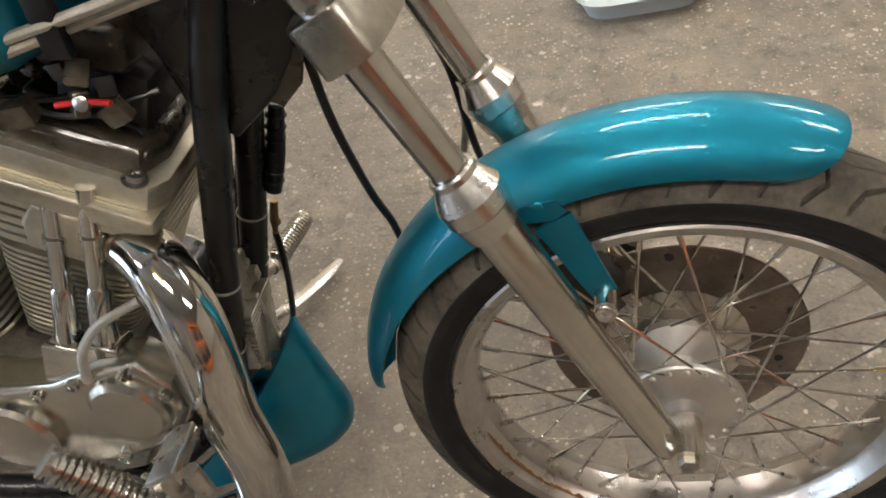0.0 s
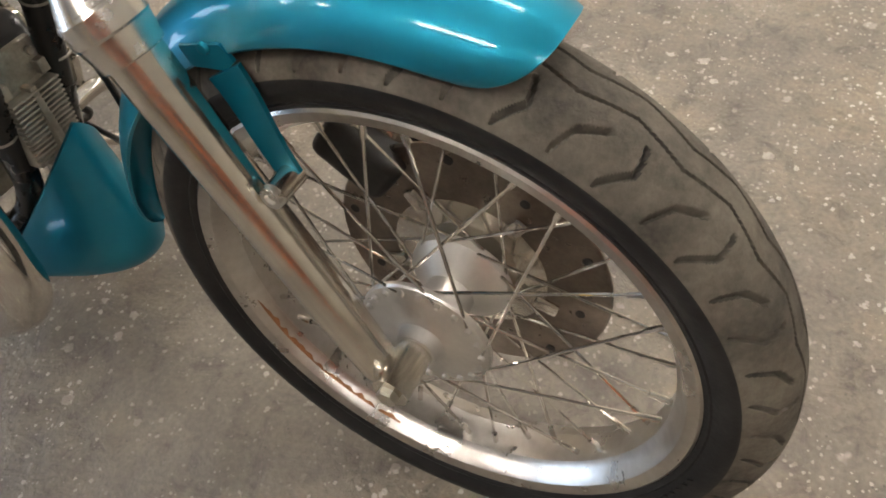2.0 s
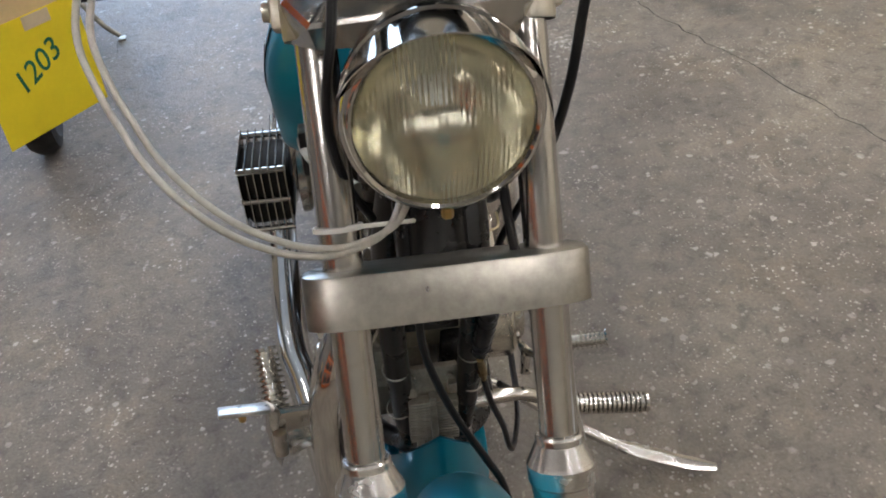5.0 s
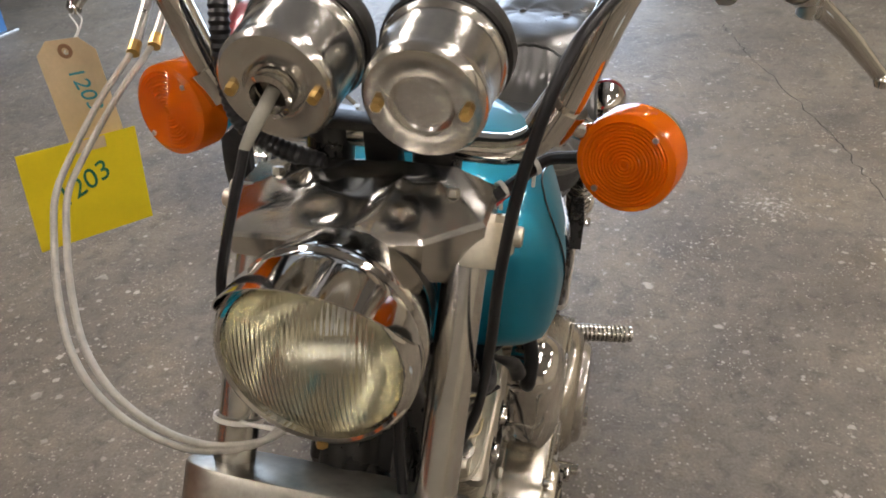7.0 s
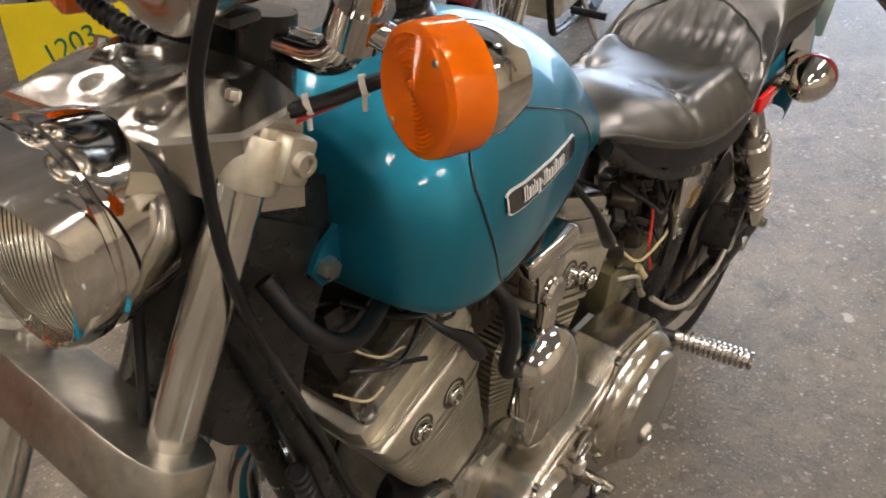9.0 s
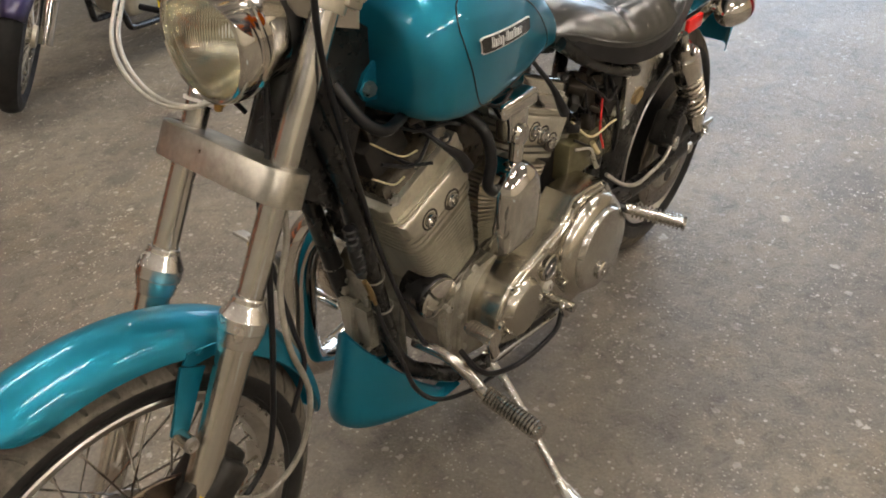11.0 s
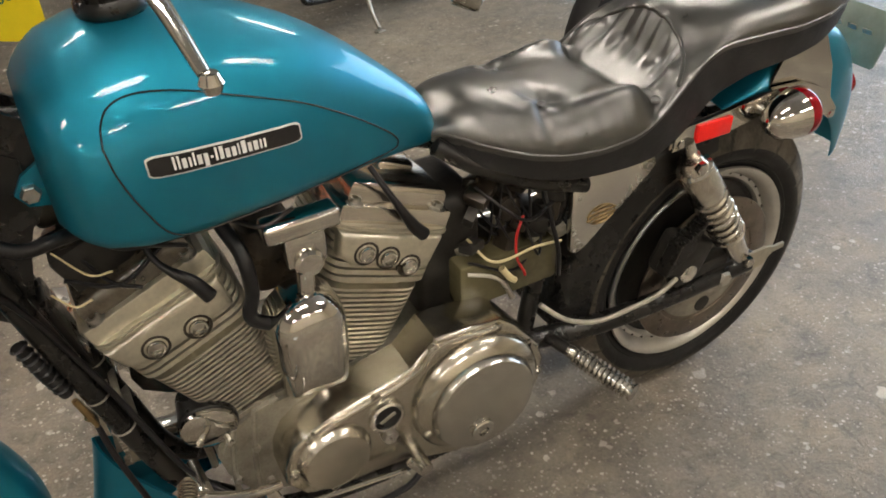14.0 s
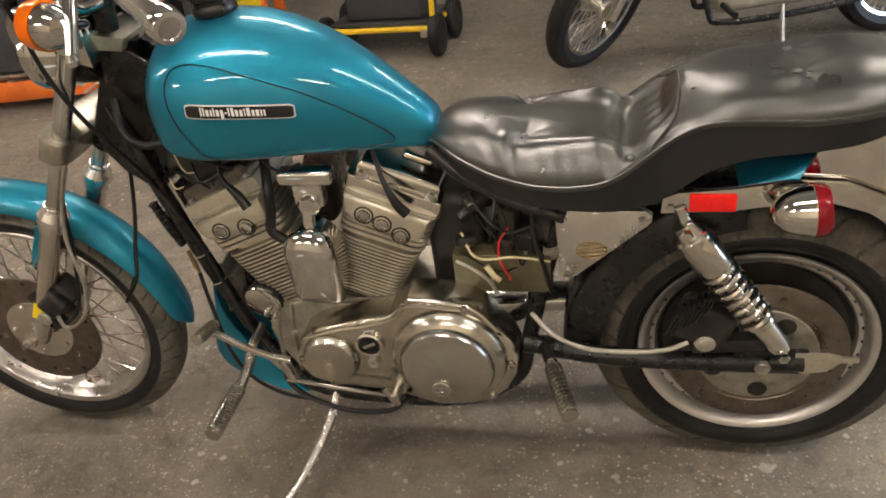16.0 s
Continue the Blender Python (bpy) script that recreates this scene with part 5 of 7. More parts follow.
part("caliper_cap", revolve(B(), [(0, 0.007), (0.015, 0.007), (0.0195, 0.004), (0.021, 0.0), (0.021, -0.01)], frame_along((-1.429, 0.118, 0.374), (0, 1, 0.1)), 28), SATIN, rear_caliper)
part("rear_brake_line", tube(B(), [(-1.12, 0.10, 0.42), (-1.16, 0.12, 0.385), (-1.22, 0.128, 0.36), (-1.30, 0.125, 0.352), (-1.36, 0.125, 0.358), (-1.40, 0.122, 0.375)], 0.0045, 10), CABLE, bike, "braided rear brake line")

# chrome side panel and the electrics beside it
pan = outline_plate(B(), [(-1.172, 0.634), (-1.178, 0.640), (-1.322, 0.636), (-1.334, 0.628), (-1.334, 0.616), (-1.326, 0.606), (-1.205, 0.502), (-1.192, 0.496), (-1.180, 0.500), (-1.176, 0.512)], 0.084, 0.095, 0.002)
panel = part("side_panel", pan, SATIN, bike, "triangular chrome side panel with an oval emblem")
for px, pz in ((-1.188, 0.626), (-1.318, 0.620), (-1.192, 0.512)):
    part("panel_screw", bolt(B(), (px, 0.096, pz), (0, 1, 0), 0.006, 0.004, True), STEEL, panel)
emb = B()
oval = [(-1.232 + 0.026 * math.cos(2 * math.pi * k / 32), 0.0955, 0.558 + 0.0175 * math.sin(2 * math.pi * k / 32)) for k in range(33)]
tube(emb, oval, 0.0011, 6, 1)
for w, dz in ((0.056, 0.004), (0.056, -0.004), (0.030, 0.0115), (0.030, -0.0115)):
    box(emb, (w, 0.0016, 0.0042), pose(-1.232, 0.0957, 0.558 + dz, 0, 5, 0), 0.0006, 1)
part("emblem", emb, OLD_BRASS, panel, "dull brass oval emblem with worn lines")
tray = B()
box(tray, (0.18, 0.10, 0.085), pose(-1.07, 0.035, 0.497, 0, 0, 0), 0.006)
# plain black box, added to darken the gap behind the rear cylinder
part("gap_box", box(B(), (0.11, 0.14, 0.22), pose(-0.985, -0.02, 0.535, 0, 0, 0), 0.02, 3), BLACK_MATT, bike, "plain black box darkening the gap behind the rear cylinder")
battery = part("electrics_box", tray, OLIVE, bike, "open dirty electrics tray below the seat")
rng = random.Random(11)
for k in range(26):
    part("relay", box(B(), (rng.uniform(0.015, 0.05), rng.uniform(0.015, 0.04), rng.uniform(0.012, 0.045)), pose(-1.0 - rng.uniform(0, 0.17), rng.uniform(0.0, 0.075), rng.uniform(0.54, 0.65), rng.uniform(-20, 20), rng.uniform(-20, 20), rng.uniform(-40, 40)), 0.003), (GREASE, BLACK_MATT, CAST)[k % 3], battery)
for k in range(9):
    p0 = Vector((-0.99 - rng.uniform(0, 0.17), rng.uniform(0.03, 0.09), rng.uniform(0.54, 0.66)))
    p1 = Vector((-0.99 - rng.uniform(0, 0.17), rng.uniform(0.03, 0.09), rng.uniform(0.54, 0.66)))
    part("wire", tube(B(), [p0, (p0 + p1) / 2 + Vector((0, 0.02, -0.04)), p1], 0.0022, 6), HOSE, battery)
part("red_wire", tube(B(), [(-1.090, 0.085, 0.600), (-1.072, 0.095, 0.575), (-1.072, 0.098, 0.535), (-1.085, 0.100, 0.505), (-1.087, 0.100, 0.497)], 0.0022, 8), WIRE_RED, battery)
part("wire_sleeve", tube(B(), [(-1.045, 0.097, 0.525), (-1.058, 0.100, 0.505), (-1.068, 0.100, 0.495)], 0.0055, 8), WIRE_TAN, battery)
part("ring_terminal", tube(B(), [(-1.05, 0.098, 0.495), (-1.058, 0.102, 0.475), (-1.062, 0.104, 0.465)], [0.005, 0.004, 0.006], 8), STEEL, battery)
part("pale_wire", tube(B(), [(-0.99, 0.09, 0.53), (-1.02, 0.105, 0.525), (-1.045, 0.102, 0.50), (-1.06, 0.10, 0.47)], 0.003, 8), CABLE, battery)
inn = []
for k in range(25):
    a = radians(98 + 80 * k / 24)
    inn.append([(REAR.x + r * math.cos(math.pi - a), y, REAR.z + r * math.sin(a)) for r, y in ((0.285, -0.080), (0.345, -0.078), (0.355, -0.070), (0.358, 0), (0.355, 0.070), (0.345, 0.078), (0.285, 0.080), (0.285, 0.077), (0.342, 0.075), (0.352, 0.068), (0.354, 0), (0.352, -0.068), (0.342, -0.075), (0.285, -0.077))])
part("inner_fender", loft(B(), inn), BLACK, bike, "black inner fender ahead of the rear tyre", 50)

# engine
CRANK = Vector((-0.722, 0, 0.325))
case = B()
loft(case, [[(x, y, z) for x, z in ((-0.585, 0.30), (-0.575, 0.36), (-0.60, 0.41), (-0.655, 0.432), (-0.80, 0.432), (-0.88, 0.44), (-0.96, 0.435), (-1.00, 0.36), (-0.99, 0.25), (-0.95, 0.215), (-0.70, 0.215), (-0.62, 0.24))] for y in (-0.10, 0.085)])
bmesh.ops.bevel(case, geom=case.edges[:], offset=0.008, segments=2, affect="EDGES", clamp_overlap=True)
engine = part("crankcase", case, CAST, bike, "grey cast engine crankcase")

for k, (x0, z0, x1, z1) in enumerate(((-0.606, 0.405, -0.590, 0.262), (-0.640, 0.425, -0.622, 0.245), (-0.676, 0.434, -0.668, 0.425))):
    part("case_rib", tube(B(), [(x0, 0.086, z0), ((x0 + x1) / 2 + 0.004, 0.086, (z0 + z1) / 2), (x1, 0.086, z1)], 0.0045, 8), CAST, engine)
part("case_seam", tube(B(), [(-0.574, 0.0, 0.250), (-0.570, 0.0, 0.36), (-0.595, 0.0, 0.414), (-0.655, 0.0, 0.437)], 0.0060, 8), CAST, engine)
for x, z in ((-0.598, 0.385), (-0.594, 0.300), (-0.630, 0.350), (-0.640, 0.270)):
    part("case_stud", bolt(B(), (x, 0.084, z), (0, 1, 0), 0.0065, 0.008), STEEL, engine)
for sx in (-0.690, -0.760):
    part("cylinder_base", box(B(), (0.085, 0.150, 0.016), pose(sx + (0.025 if sx > -0.72 else -0.025), 0, 0.432, 0, 22 if sx > -0.72 else -22, 0), 0.006), GREASE, engine, "oily cylinder base")


def cylinder(sign):
    """sign 1: the front cylinder, -1: the rear one."""
    tilt = radians(22.5) * sign
    M = Matrix.Translation(CRANK + Vector((0.026 * sign, 0, 0))) @ Matrix.Rotation(tilt, 4, "Y")

    def slab(wx, wy, h0, h1, c=0.35):
        out = []
        for k in range(28):
            a = 2 * math.pi * k / 28
            cc, sn = math.cos(a), math.sin(a)
            out.append((wx * math.copysign(abs(cc) ** c, cc), wy * math.copysign(abs(sn) ** c, sn)))
        return plate(B(), out, h0, h1)
    core = plate(B(), [(0.052 * math.cos(2 * math.pi * k / 28), 0.058 * math.sin(2 * math.pi * k / 28)) for k in range(28)], 0.06, 0.26)
    add(core, Matrix(), lambda b: plate(b, [(0.06 * math.copysign(abs(math.cos(q)) ** 0.3, math.cos(q)), 0.066 * math.copysign(abs(math.sin(q)) ** 0.3, math.sin(q))) for q in (2 * math.pi * k / 28 for k in range(28))], 0.25, 0.345))
    cyl = part("cylinder", core, ALLOY, bike, "finned grey alloy engine cylinder")
    cyl.matrix_basis = M
    fin = part("fin", slab(0.068, 0.077, 0, 0.0044), ALLOY, cyl)
    fin.matrix_basis = Matrix.Translation((0, 0, 0.100)) @ Matrix.Diagonal((0.88, 0.92, 1, 1))
    for k in range(1, 18):
        again(fin, Matrix.Translation((0, 0, 0.100 + 0.0087 * k)) @ Matrix.Diagonal((0.88 + 0.017 * k, 0.92 + 0.008 * k, 1, 1)))
    big = part("head_fin", slab(0.084, 0.084, 0, 0.0078, 0.3), ALLOY, cyl)
    big.matrix_basis = Matrix.Translation((0, 0, 0.266))
    for k in range(1, 7):
        again(big, Matrix.Translation((0, 0, 0.266 + 0.0118 * k)) @ Matrix.Diagonal((1.0 + 0.008 * k, 1.0, 1, 1)))
    for k, (w, h) in enumerate(((0.094, 0.3465), (0.090, 0.3500))):
        part("head_ridge", slab(w, 0.086 - 0.002 * k, h, h + 0.0030, 0.28), ALLOY, cyl)
    # smooth boss on the head's flank with plug and bolts
    for px, ph in (((-0.018, 0.300), (0.036, 0.312)) if sign > 0 else ((-0.034, 0.298), (0.004, 0.310), (0.040, 0.316))):
        # dark disc behind each bolt puts the recess's shade into the colour
        part("bolt_pocket", revolve(B(), [(0.0185, -0.004), (0.0185, 0.0008), (0.0150, 0.0008), (0.0150, -0.002), (0, -0.002)], frame_along((px, 0.0905, ph), (0, 1, 0)), 22), GREASE, cyl)
        part("head_bolt", revolve(B(), [(0.0115, -0.004), (0.0125, 0.004), (0.0110, 0.0075), (0.0085, 0.0080), (0.0075, 0.003), (0, 0.003)], frame_along((px, 0.0895, ph), (0, 1, 0)), 18), CHROME, cyl)
    part("head_side", plate(B(), [(-0.070, 0.294), (0.050, 0.291), (0.080, 0.308), (0.086, 0.345), (-0.078, 0.345)], -0.070, -0.0905, pose(0, 0, 0, 90), 0.010, 3), ALLOY, cyl, "smooth alloy side of the head")
    part("head_side", plate(B(), [(-0.078, 0.328), (0.070, 0.328), (0.092, 0.336), (0.090, 0.351), (-0.082, 0.351)], 0.070, 0.0935, pose(0, 0, 0, 90), 0.006, 3), ALLOY, cyl, "smooth alloy side of the head")
    part("plug_boss", plate(B(), [(-0.030, 0.268), (0.030, 0.268), (0.036, 0.300), (0.024, 0.326), (-0.024, 0.326), (-0.036, 0.300)], 0.070, 0.0895, pose(0, 0, 0, 90), 0.006, 3), ALLOY, cyl, "raised alloy boss")
    yl = 0.074
    deck = plate(B(), [(-0.080, -0.080), (0.080, -0.080), (0.092, -0.06), (0.092, yl - 0.012), (0.086, yl), (-0.086, yl), (-0.086, -0.06)], 0.353, 0.379, Matrix(), 0.004)
    part("rocker_base", deck, POLISHED if sign < 0 else ALLOY, cyl, "pale alloy rocker base")
    rocker = plate(B(), [(-0.074, -0.070), (0.068, -0.070), (0.080, -0.03), (0.076, yl - 0.010), (-0.076, yl - 0.010), (-0.080, 0.0)], 0.379, 0.408, Matrix(), 0.014, 4)
    box(rocker, (0.060, 0.050, 0.018), pose(-0.020, -0.020, 0.408), 0.006, 3)
    tube(rocker, [(-0.07, -0.062, 0.396), (0.0, -0.066, 0.401), (0.07, -0.058, 0.396)], 0.006, 10)
    part("rocker_cover", rocker, POLISHED if sign < 0 else OILY, cyl, "polished rocker cover" if sign < 0 else "oily black rocker cover")
    for qx in (-0.066, 0.066):
        for qy in (-0.074, 0.066):
            part("cover_bolt", revolve(B(), [(0.0120, 0.0), (0.0120, 0.002), (0.0080, 0.003), (0.0078, 0.009), (0.0050, 0.0095), (0.0045, 0.005), (0, 0.005)], Matrix.Translation((qx, qy, 0.378)), 18), STEEL, cyl)
    return cyl


front_cyl, rear_cyl = cylinder(1), cylinder(-1)

# primary cover on the left
OUT = [(-0.652, 0.318), (-0.656, 0.352), (-0.672, 0.384), (-0.70, 0.405), (-0.745, 0.420), (-0.806, 0.434), (-0.860, 0.446), (-0.885, 0.470), (-0.902, 0.487), (-0.95, 0.484), (-1.012, 0.474), (-1.035, 0.455), (-1.058, 0.425), (-1.085, 0.390), (-1.096, 0.355), (-1.090, 0.31), (-1.070, 0.27), (-1.035, 0.237), (-0.985, 0.222), (-0.930, 0.220), (-0.885, 0.236), (-0.845, 0.255), (-0.78, 0.262), (-0.715, 0.266), (-0.675, 0.282)]
prim = outline_plate(B(), OUT, 0.082, 0.150, 0.007, 3)
revolve(prim, [(0.112, 0.125), (0.112, 0.150), (0.108, 0.163), (0.100, 0.172), (0.0905, 0.177), (0.0885, 0.1745)], frame_along((-0.965, 0, 0.352), (0, 1, 0)), 64)
revolve(prim, [(0.060, 0.145), (0.056, 0.158), (0.050, 0.166), (0.044, 0.1675), (0, 0.168)], frame_along((-0.727, 0, 0.340), (0, 1, 0)), 48)
primary = part("primary_cover", prim, COVER, bike, "polished alloy primary drive cover", 30)
derby = revolve(B(), [(0.089, 0.170), (0.0885, 0.182), (0.084, 0.189), (0.070, 0.192), (0.0, 0.194)], frame_along((-0.965, 0, 0.352), (0, 1, 0)), 64)
part("derby_cover", derby, CHROME_WORN, primary, "round polished clutch cover")
part("clutch_plug", revolve(B(), [(0.0195, 0.190), (0.0195, 0.198), (0.017, 0.200), (0.009, 0.200), (0.008, 0.196), (0, 0.196)], frame_along((-0.953, 0, 0.310), (0, 1, 0)), 24), CHROME, primary)
part("inspection_plug", revolve(B(), [(0.028, 0.148), (0.028, 0.158), (0.025, 0.160), (0.022, 0.159), (0.021, 0.156), (0, 0.156)], frame_along((-0.813, 0, 0.380), (0, 1, 0)), 32), CHROME, primary)
part("plug_face", revolve(B(), [(0.0205, 0.1565), (0.0205, 0.1572), (0, 0.1572)], frame_along((-0.813, 0, 0.380), (0, 1, 0)), 32), BLACK, primary, "black face with a pale mark")
part("plug_mark", box(B(), (0.028, 0.002, 0.008), pose(-0.813, 0.1578, 0.380, 0, 25, 0), 0.001), CHROME, primary)
for bx, bz in ((-0.665, 0.335), (-0.70, 0.398), (-0.80, 0.425), (-0.895, 0.475), (-1.005, 0.466), (-1.062, 0.405), (-1.083, 0.335), (-1.04, 0.25), (-0.86, 0.258), (-0.72, 0.277)):
    part("cover_screw", revolve(B(), [(0.0075, 0), (0.0075, 0.007), (0.0045, 0.0075), (0.004, 0.004), (0, 0.004)], frame_along((bx, 0.148, bz), (0, 1, 0)), 16), CHROME, primary)
part("adjuster_nut", bolt(B(), (-0.815, 0.148, 0.335), (0, 1, 0), 0.013, 0.012), STEEL, primary)
ridge = tube(B(), [(-0.69, 0.151, 0.392), (-0.75, 0.152, 0.412), (-0.83, 0.152, 0.428), (-0.875, 0.152, 0.446), (-0.905, 0.152, 0.474), (-1.0, 0.152, 0.466)], 0.004, 8)
part("cover_rib", ridge, COVER, primary)

# horn cover and its bracket between the cylinders
hc = []
for k in range(21):
    a = math.pi * k / 20
    hc.append((-0.729 - 0.052 * math.cos(a), 0.578 + 0.052 * math.sin(a)))
hc += [(-0.677, 0.53), (-0.682, 0.468), (-0.690, 0.460), (-0.765, 0.456), (-0.773, 0.463), (-0.781, 0.53)]
mid_h = Vector((-0.729, 0.560))
dome = []
for k in range(13):
    w = k / 12
    shrink = math.cos(w * math.pi / 2) ** 0.62 if w < 1 else 0.02
    lift = 0.112 + 0.046 * math.sin(w * math.pi / 2) ** 0.9
    dome.append([(mid_h.x + (x - mid_h.x) * shrink, lift, mid_h.y + (z - mid_h.y) * shrink) for x, z in hc])
dome.insert(0, [(x, 0.085, z) for x, z in hc])
part("horn_cover", loft(B(), dome), CHROME, bike, "domed chrome horn cover", 50)
hb = box(B(), (0.10, 0.035, 0.028), pose(-0.745, 0.10, 0.722), 0.007, 3)
box(hb, (0.055, 0.03, 0.05), pose(-0.745, 0.10, 0.688), 0.006)
revolve(hb, [(0.02, 0), (0.02, 0.02), (0.016, 0.024), (0, 0.025)], frame_along((-0.745, 0.10, 0.67), (0, 1, 0)), 24)
tube(hb, [(-0.74, 0.11, 0.67), (-0.738, 0.115, 0.65), (-0.735, 0.115, 0.62)], 0.012, 14)
part("horn_bracket", hb, CHROME, bike, "chrome horn bracket")
part("plug_lead", tube(B(), [(-0.655, 0.06, 0.735), (-0.668, 0.10, 0.70), (-0.668, 0.115, 0.655), (-0.66, 0.115, 0.615), (-0.69, 0.11, 0.585)], 0.0095, 12), HOSE, bike, "thick black breather hose")
part("plug_lead", tube(B(), [(-0.56, 0.04, 0.745), (-0.575, 0.085, 0.715), (-0.605, 0.10, 0.685), (-0.62, 0.105, 0.66)], [0.004, 0.004, 0.009, 0.010], 12), HOSE, bike, "black spark plug lead")
part("plug_lead", tube(B(), [(-0.86, 0.06, 0.745), (-0.88, 0.09, 0.70), (-0.90, 0.10, 0.66), (-0.915, 0.10, 0.64)], [0.004, 0.005, 0.009, 0.010], 12), HOSE, bike, "black spark plug lead")
# oil filter
of = frame_along((-0.585, 0.02, 0.425), (0.15, 1, -0.1))
filt = part("oil_filter", revolve(B(), [(0.036, 0.0), (0.040, 0.004), (0.040, 0.045), (0.042, 0.048), (0.042, 0.056), (0.039, 0.06)], of, 40), BLACK, bike, "black oil filter with a chrome end cap")
part("end_cap", revolve(B(), [(0.040, 0.058), (0.039, 0.064), (0.034, 0.067), (0, 0.068)], of, 40), CHROME, filt)

# right side: gear case cover, pushrod tubes, exhaust, air cleaner
gc = outline_plate(B(), [(-0.50, 0.40), (-0.505, 0.445), (-0.535, 0.472), (-0.58, 0.466), (-0.64, 0.440), (-0.70, 0.430), (-0.84, 0.44), (-0.90, 0.40), (-0.88, 0.33), (-0.78, 0.29), (-0.68, 0.295), (-0.60, 0.315), (-0.545, 0.345), (-0.51, 0.37)], -0.095, -0.140, 0.010, 3)
revolve(gc, [(0.045, 0.13), (0.043, 0.148), (0.037, 0.153), (0, 0.154)], frame_along((-0.556, 0, 0.415), (0, -1, 0)), 36)
revolve(gc, [(0.052, 0.13), (0.050, 0.150), (0.045, 0.156), (0, 0.157)], frame_along((-0.71, 0, 0.365), (0, -1, 0)), 36)
gear = part("gear_case_cover", gc, COVER, bike, "polished alloy gear case cover", 30)
for bx, bz in ((-0.512, 0.435), (-0.545, 0.463), (-0.61, 0.445), (-0.525, 0.372), (-0.66, 0.425), (-0.60, 0.325)):
    part("cover_screw", revolve(B(), [(0.0075, 0), (0.0075, 0.007), (0.0045, 0.0075), (0.004, 0.004), (0, 0.004)], frame_along((bx, -0.138, bz), (0, -1, 0)), 16), CHROME, gear)
for x0, x1 in ((-0.625, -0.572), (-0.585, -0.535), (-0.83, -0.865), (-0.80, -0.83)):
    p0, p1 = Vector((x0, -0.108, 0.45)), Vector((x1, -0.082, 0.650))
    d = (p1 - p0).normalized()
    pr = tube(B(), [p0, p1], 0.0092, 16, 1)
    tube(pr, [p0 + d * 0.030, p0 + d * 0.050, p0 + d * 0.090, p0 + d * 0.096], [0.0145, 0.0130, 0.0122, 0.0095], 18, 1)
    tube(pr, [p0 + d * 0.150, p0 + d * 0.156], 0.0115, 18, 1)
    pushrod = part("pushrod_tube", pr, CHROME, bike, "chrome pushrod tube")
    block_bm = plate(B(), [(-0.021, -0.018), (0.021, -0.018), (0.016, 0.0), (0.021, 0.018), (-0.021, 0.018), (-0.016, 0.0)], -0.028, 0.030, frame_along(p0, d, (0, 1, 0)), 0.005, 3)
    part("tappet_block", block_bm, CHROME, pushrod, "waisted chrome tappet block")
part("oil_line", tube(B(), [(-0.52, -0.105, 0.530), (-0.555, -0.128, 0.520), (-0.580, -0.138, 0.490), (-0.588, -0.142, 0.455)], 0.0050, 10), CABLE, bike, "grey oil line behind the pushrods")
pipe = part("exhaust_pipe", tube(B(), [(-0.560, -0.050, 0.575), (-0.520, -0.070, 0.568), (-0.490, -0.092, 0.552), (-0.468, -0.113, 0.518), (-0.458, -0.128, 0.465), (-0.456, -0.134, 0.40), (-0.449, -0.135, 0.32), (-0.460, -0.136, 0.248), (-0.52, -0.148, 0.208), (-0.60, -0.165, 0.196), (-0.75, -0.198, 0.185), (-0.89, -0.228, 0.178), (-1.25, -0.252, 0.185), (-1.70, -0.262, 0.215)], 0.0310, 28), CHROME, bike, "curved chrome exhaust pipe")
part("exhaust_pipe", tube(B(), [(-0.93, -0.075, 0.60), (-0.97, -0.12, 0.60), (-0.99, -0.17, 0.54), (-1.02, -0.20, 0.44), (-1.10, -0.215, 0.37), (-1.30, -0.22, 0.36), (-1.75, -0.23, 0.40)], 0.0275, 24), CHROME, bike, "curved chrome exhaust pipe")
ac = B()
AM = frame_along((-0.690, -0.08, 0.650), (0, -1, 0))
revolve(ac, [(0.026, 0.0), (0.028, 0.045), (0.046, 0.052), (0.047, 0.062), (0.02, 0.066)], AM, 36)
air = part("air_cleaner", ac, CHROME_WORN, bike, "chrome air cleaner of stacked plates round a black element")
part("element", box(B(), (0.085, 0.062, 0.085), pose(-0.690, -0.184, 0.650), 0.012, 3), BLACK_MATT, air)
plate0 = None
for k in range(7):
    Mp = pose(-0.690, -0.157 - 0.0097 * k, 0.650)
    if plate0 is None:
        plate0 = part("grille_plate", box(B(), (0.102, 0.0018, 0.104), Matrix(), 0.0006, 1), CHROME_WORN, air)
        plate0.matrix_basis = Mp
    else:
        again(plate0, Mp)
for px in (-0.643, -0.737):
    for pz in (0.606, 0.650, 0.694):
        part("spacer_rod", tube(B(), [(px, -0.155, pz), (px, -0.217, pz)], 0.0042, 10, 1), CHROME, air)

# regulator with fins ahead of the down tubes
reg = box(B(), (0.022, 0.066, 0.092), pose(-0.480, -0.004, 0.400, 0, -5, 0), 0.003)
regulator = part("regulator", reg, CAST, bike, "finned alloy voltage regulator")
f0 = None
for k in range(14):
    Mf = pose(-0.463 - 0.0006 * k, -0.004, 0.438 - 0.0062 * k, 0, -5, 0)
    if f0 is None:
        f0 = part("fin", box(B(), (0.016, 0.064, 0.0026), Matrix(), 0.0006, 1), CAST, regulator)
        f0.matrix_basis = Mf
    else:
        again(f0, Mf)

top_plate = box(B(), (0.010, 0.070, 0.040), pose(-0.478, -0.004, 0.462, 0, -5, 0), 0.002)
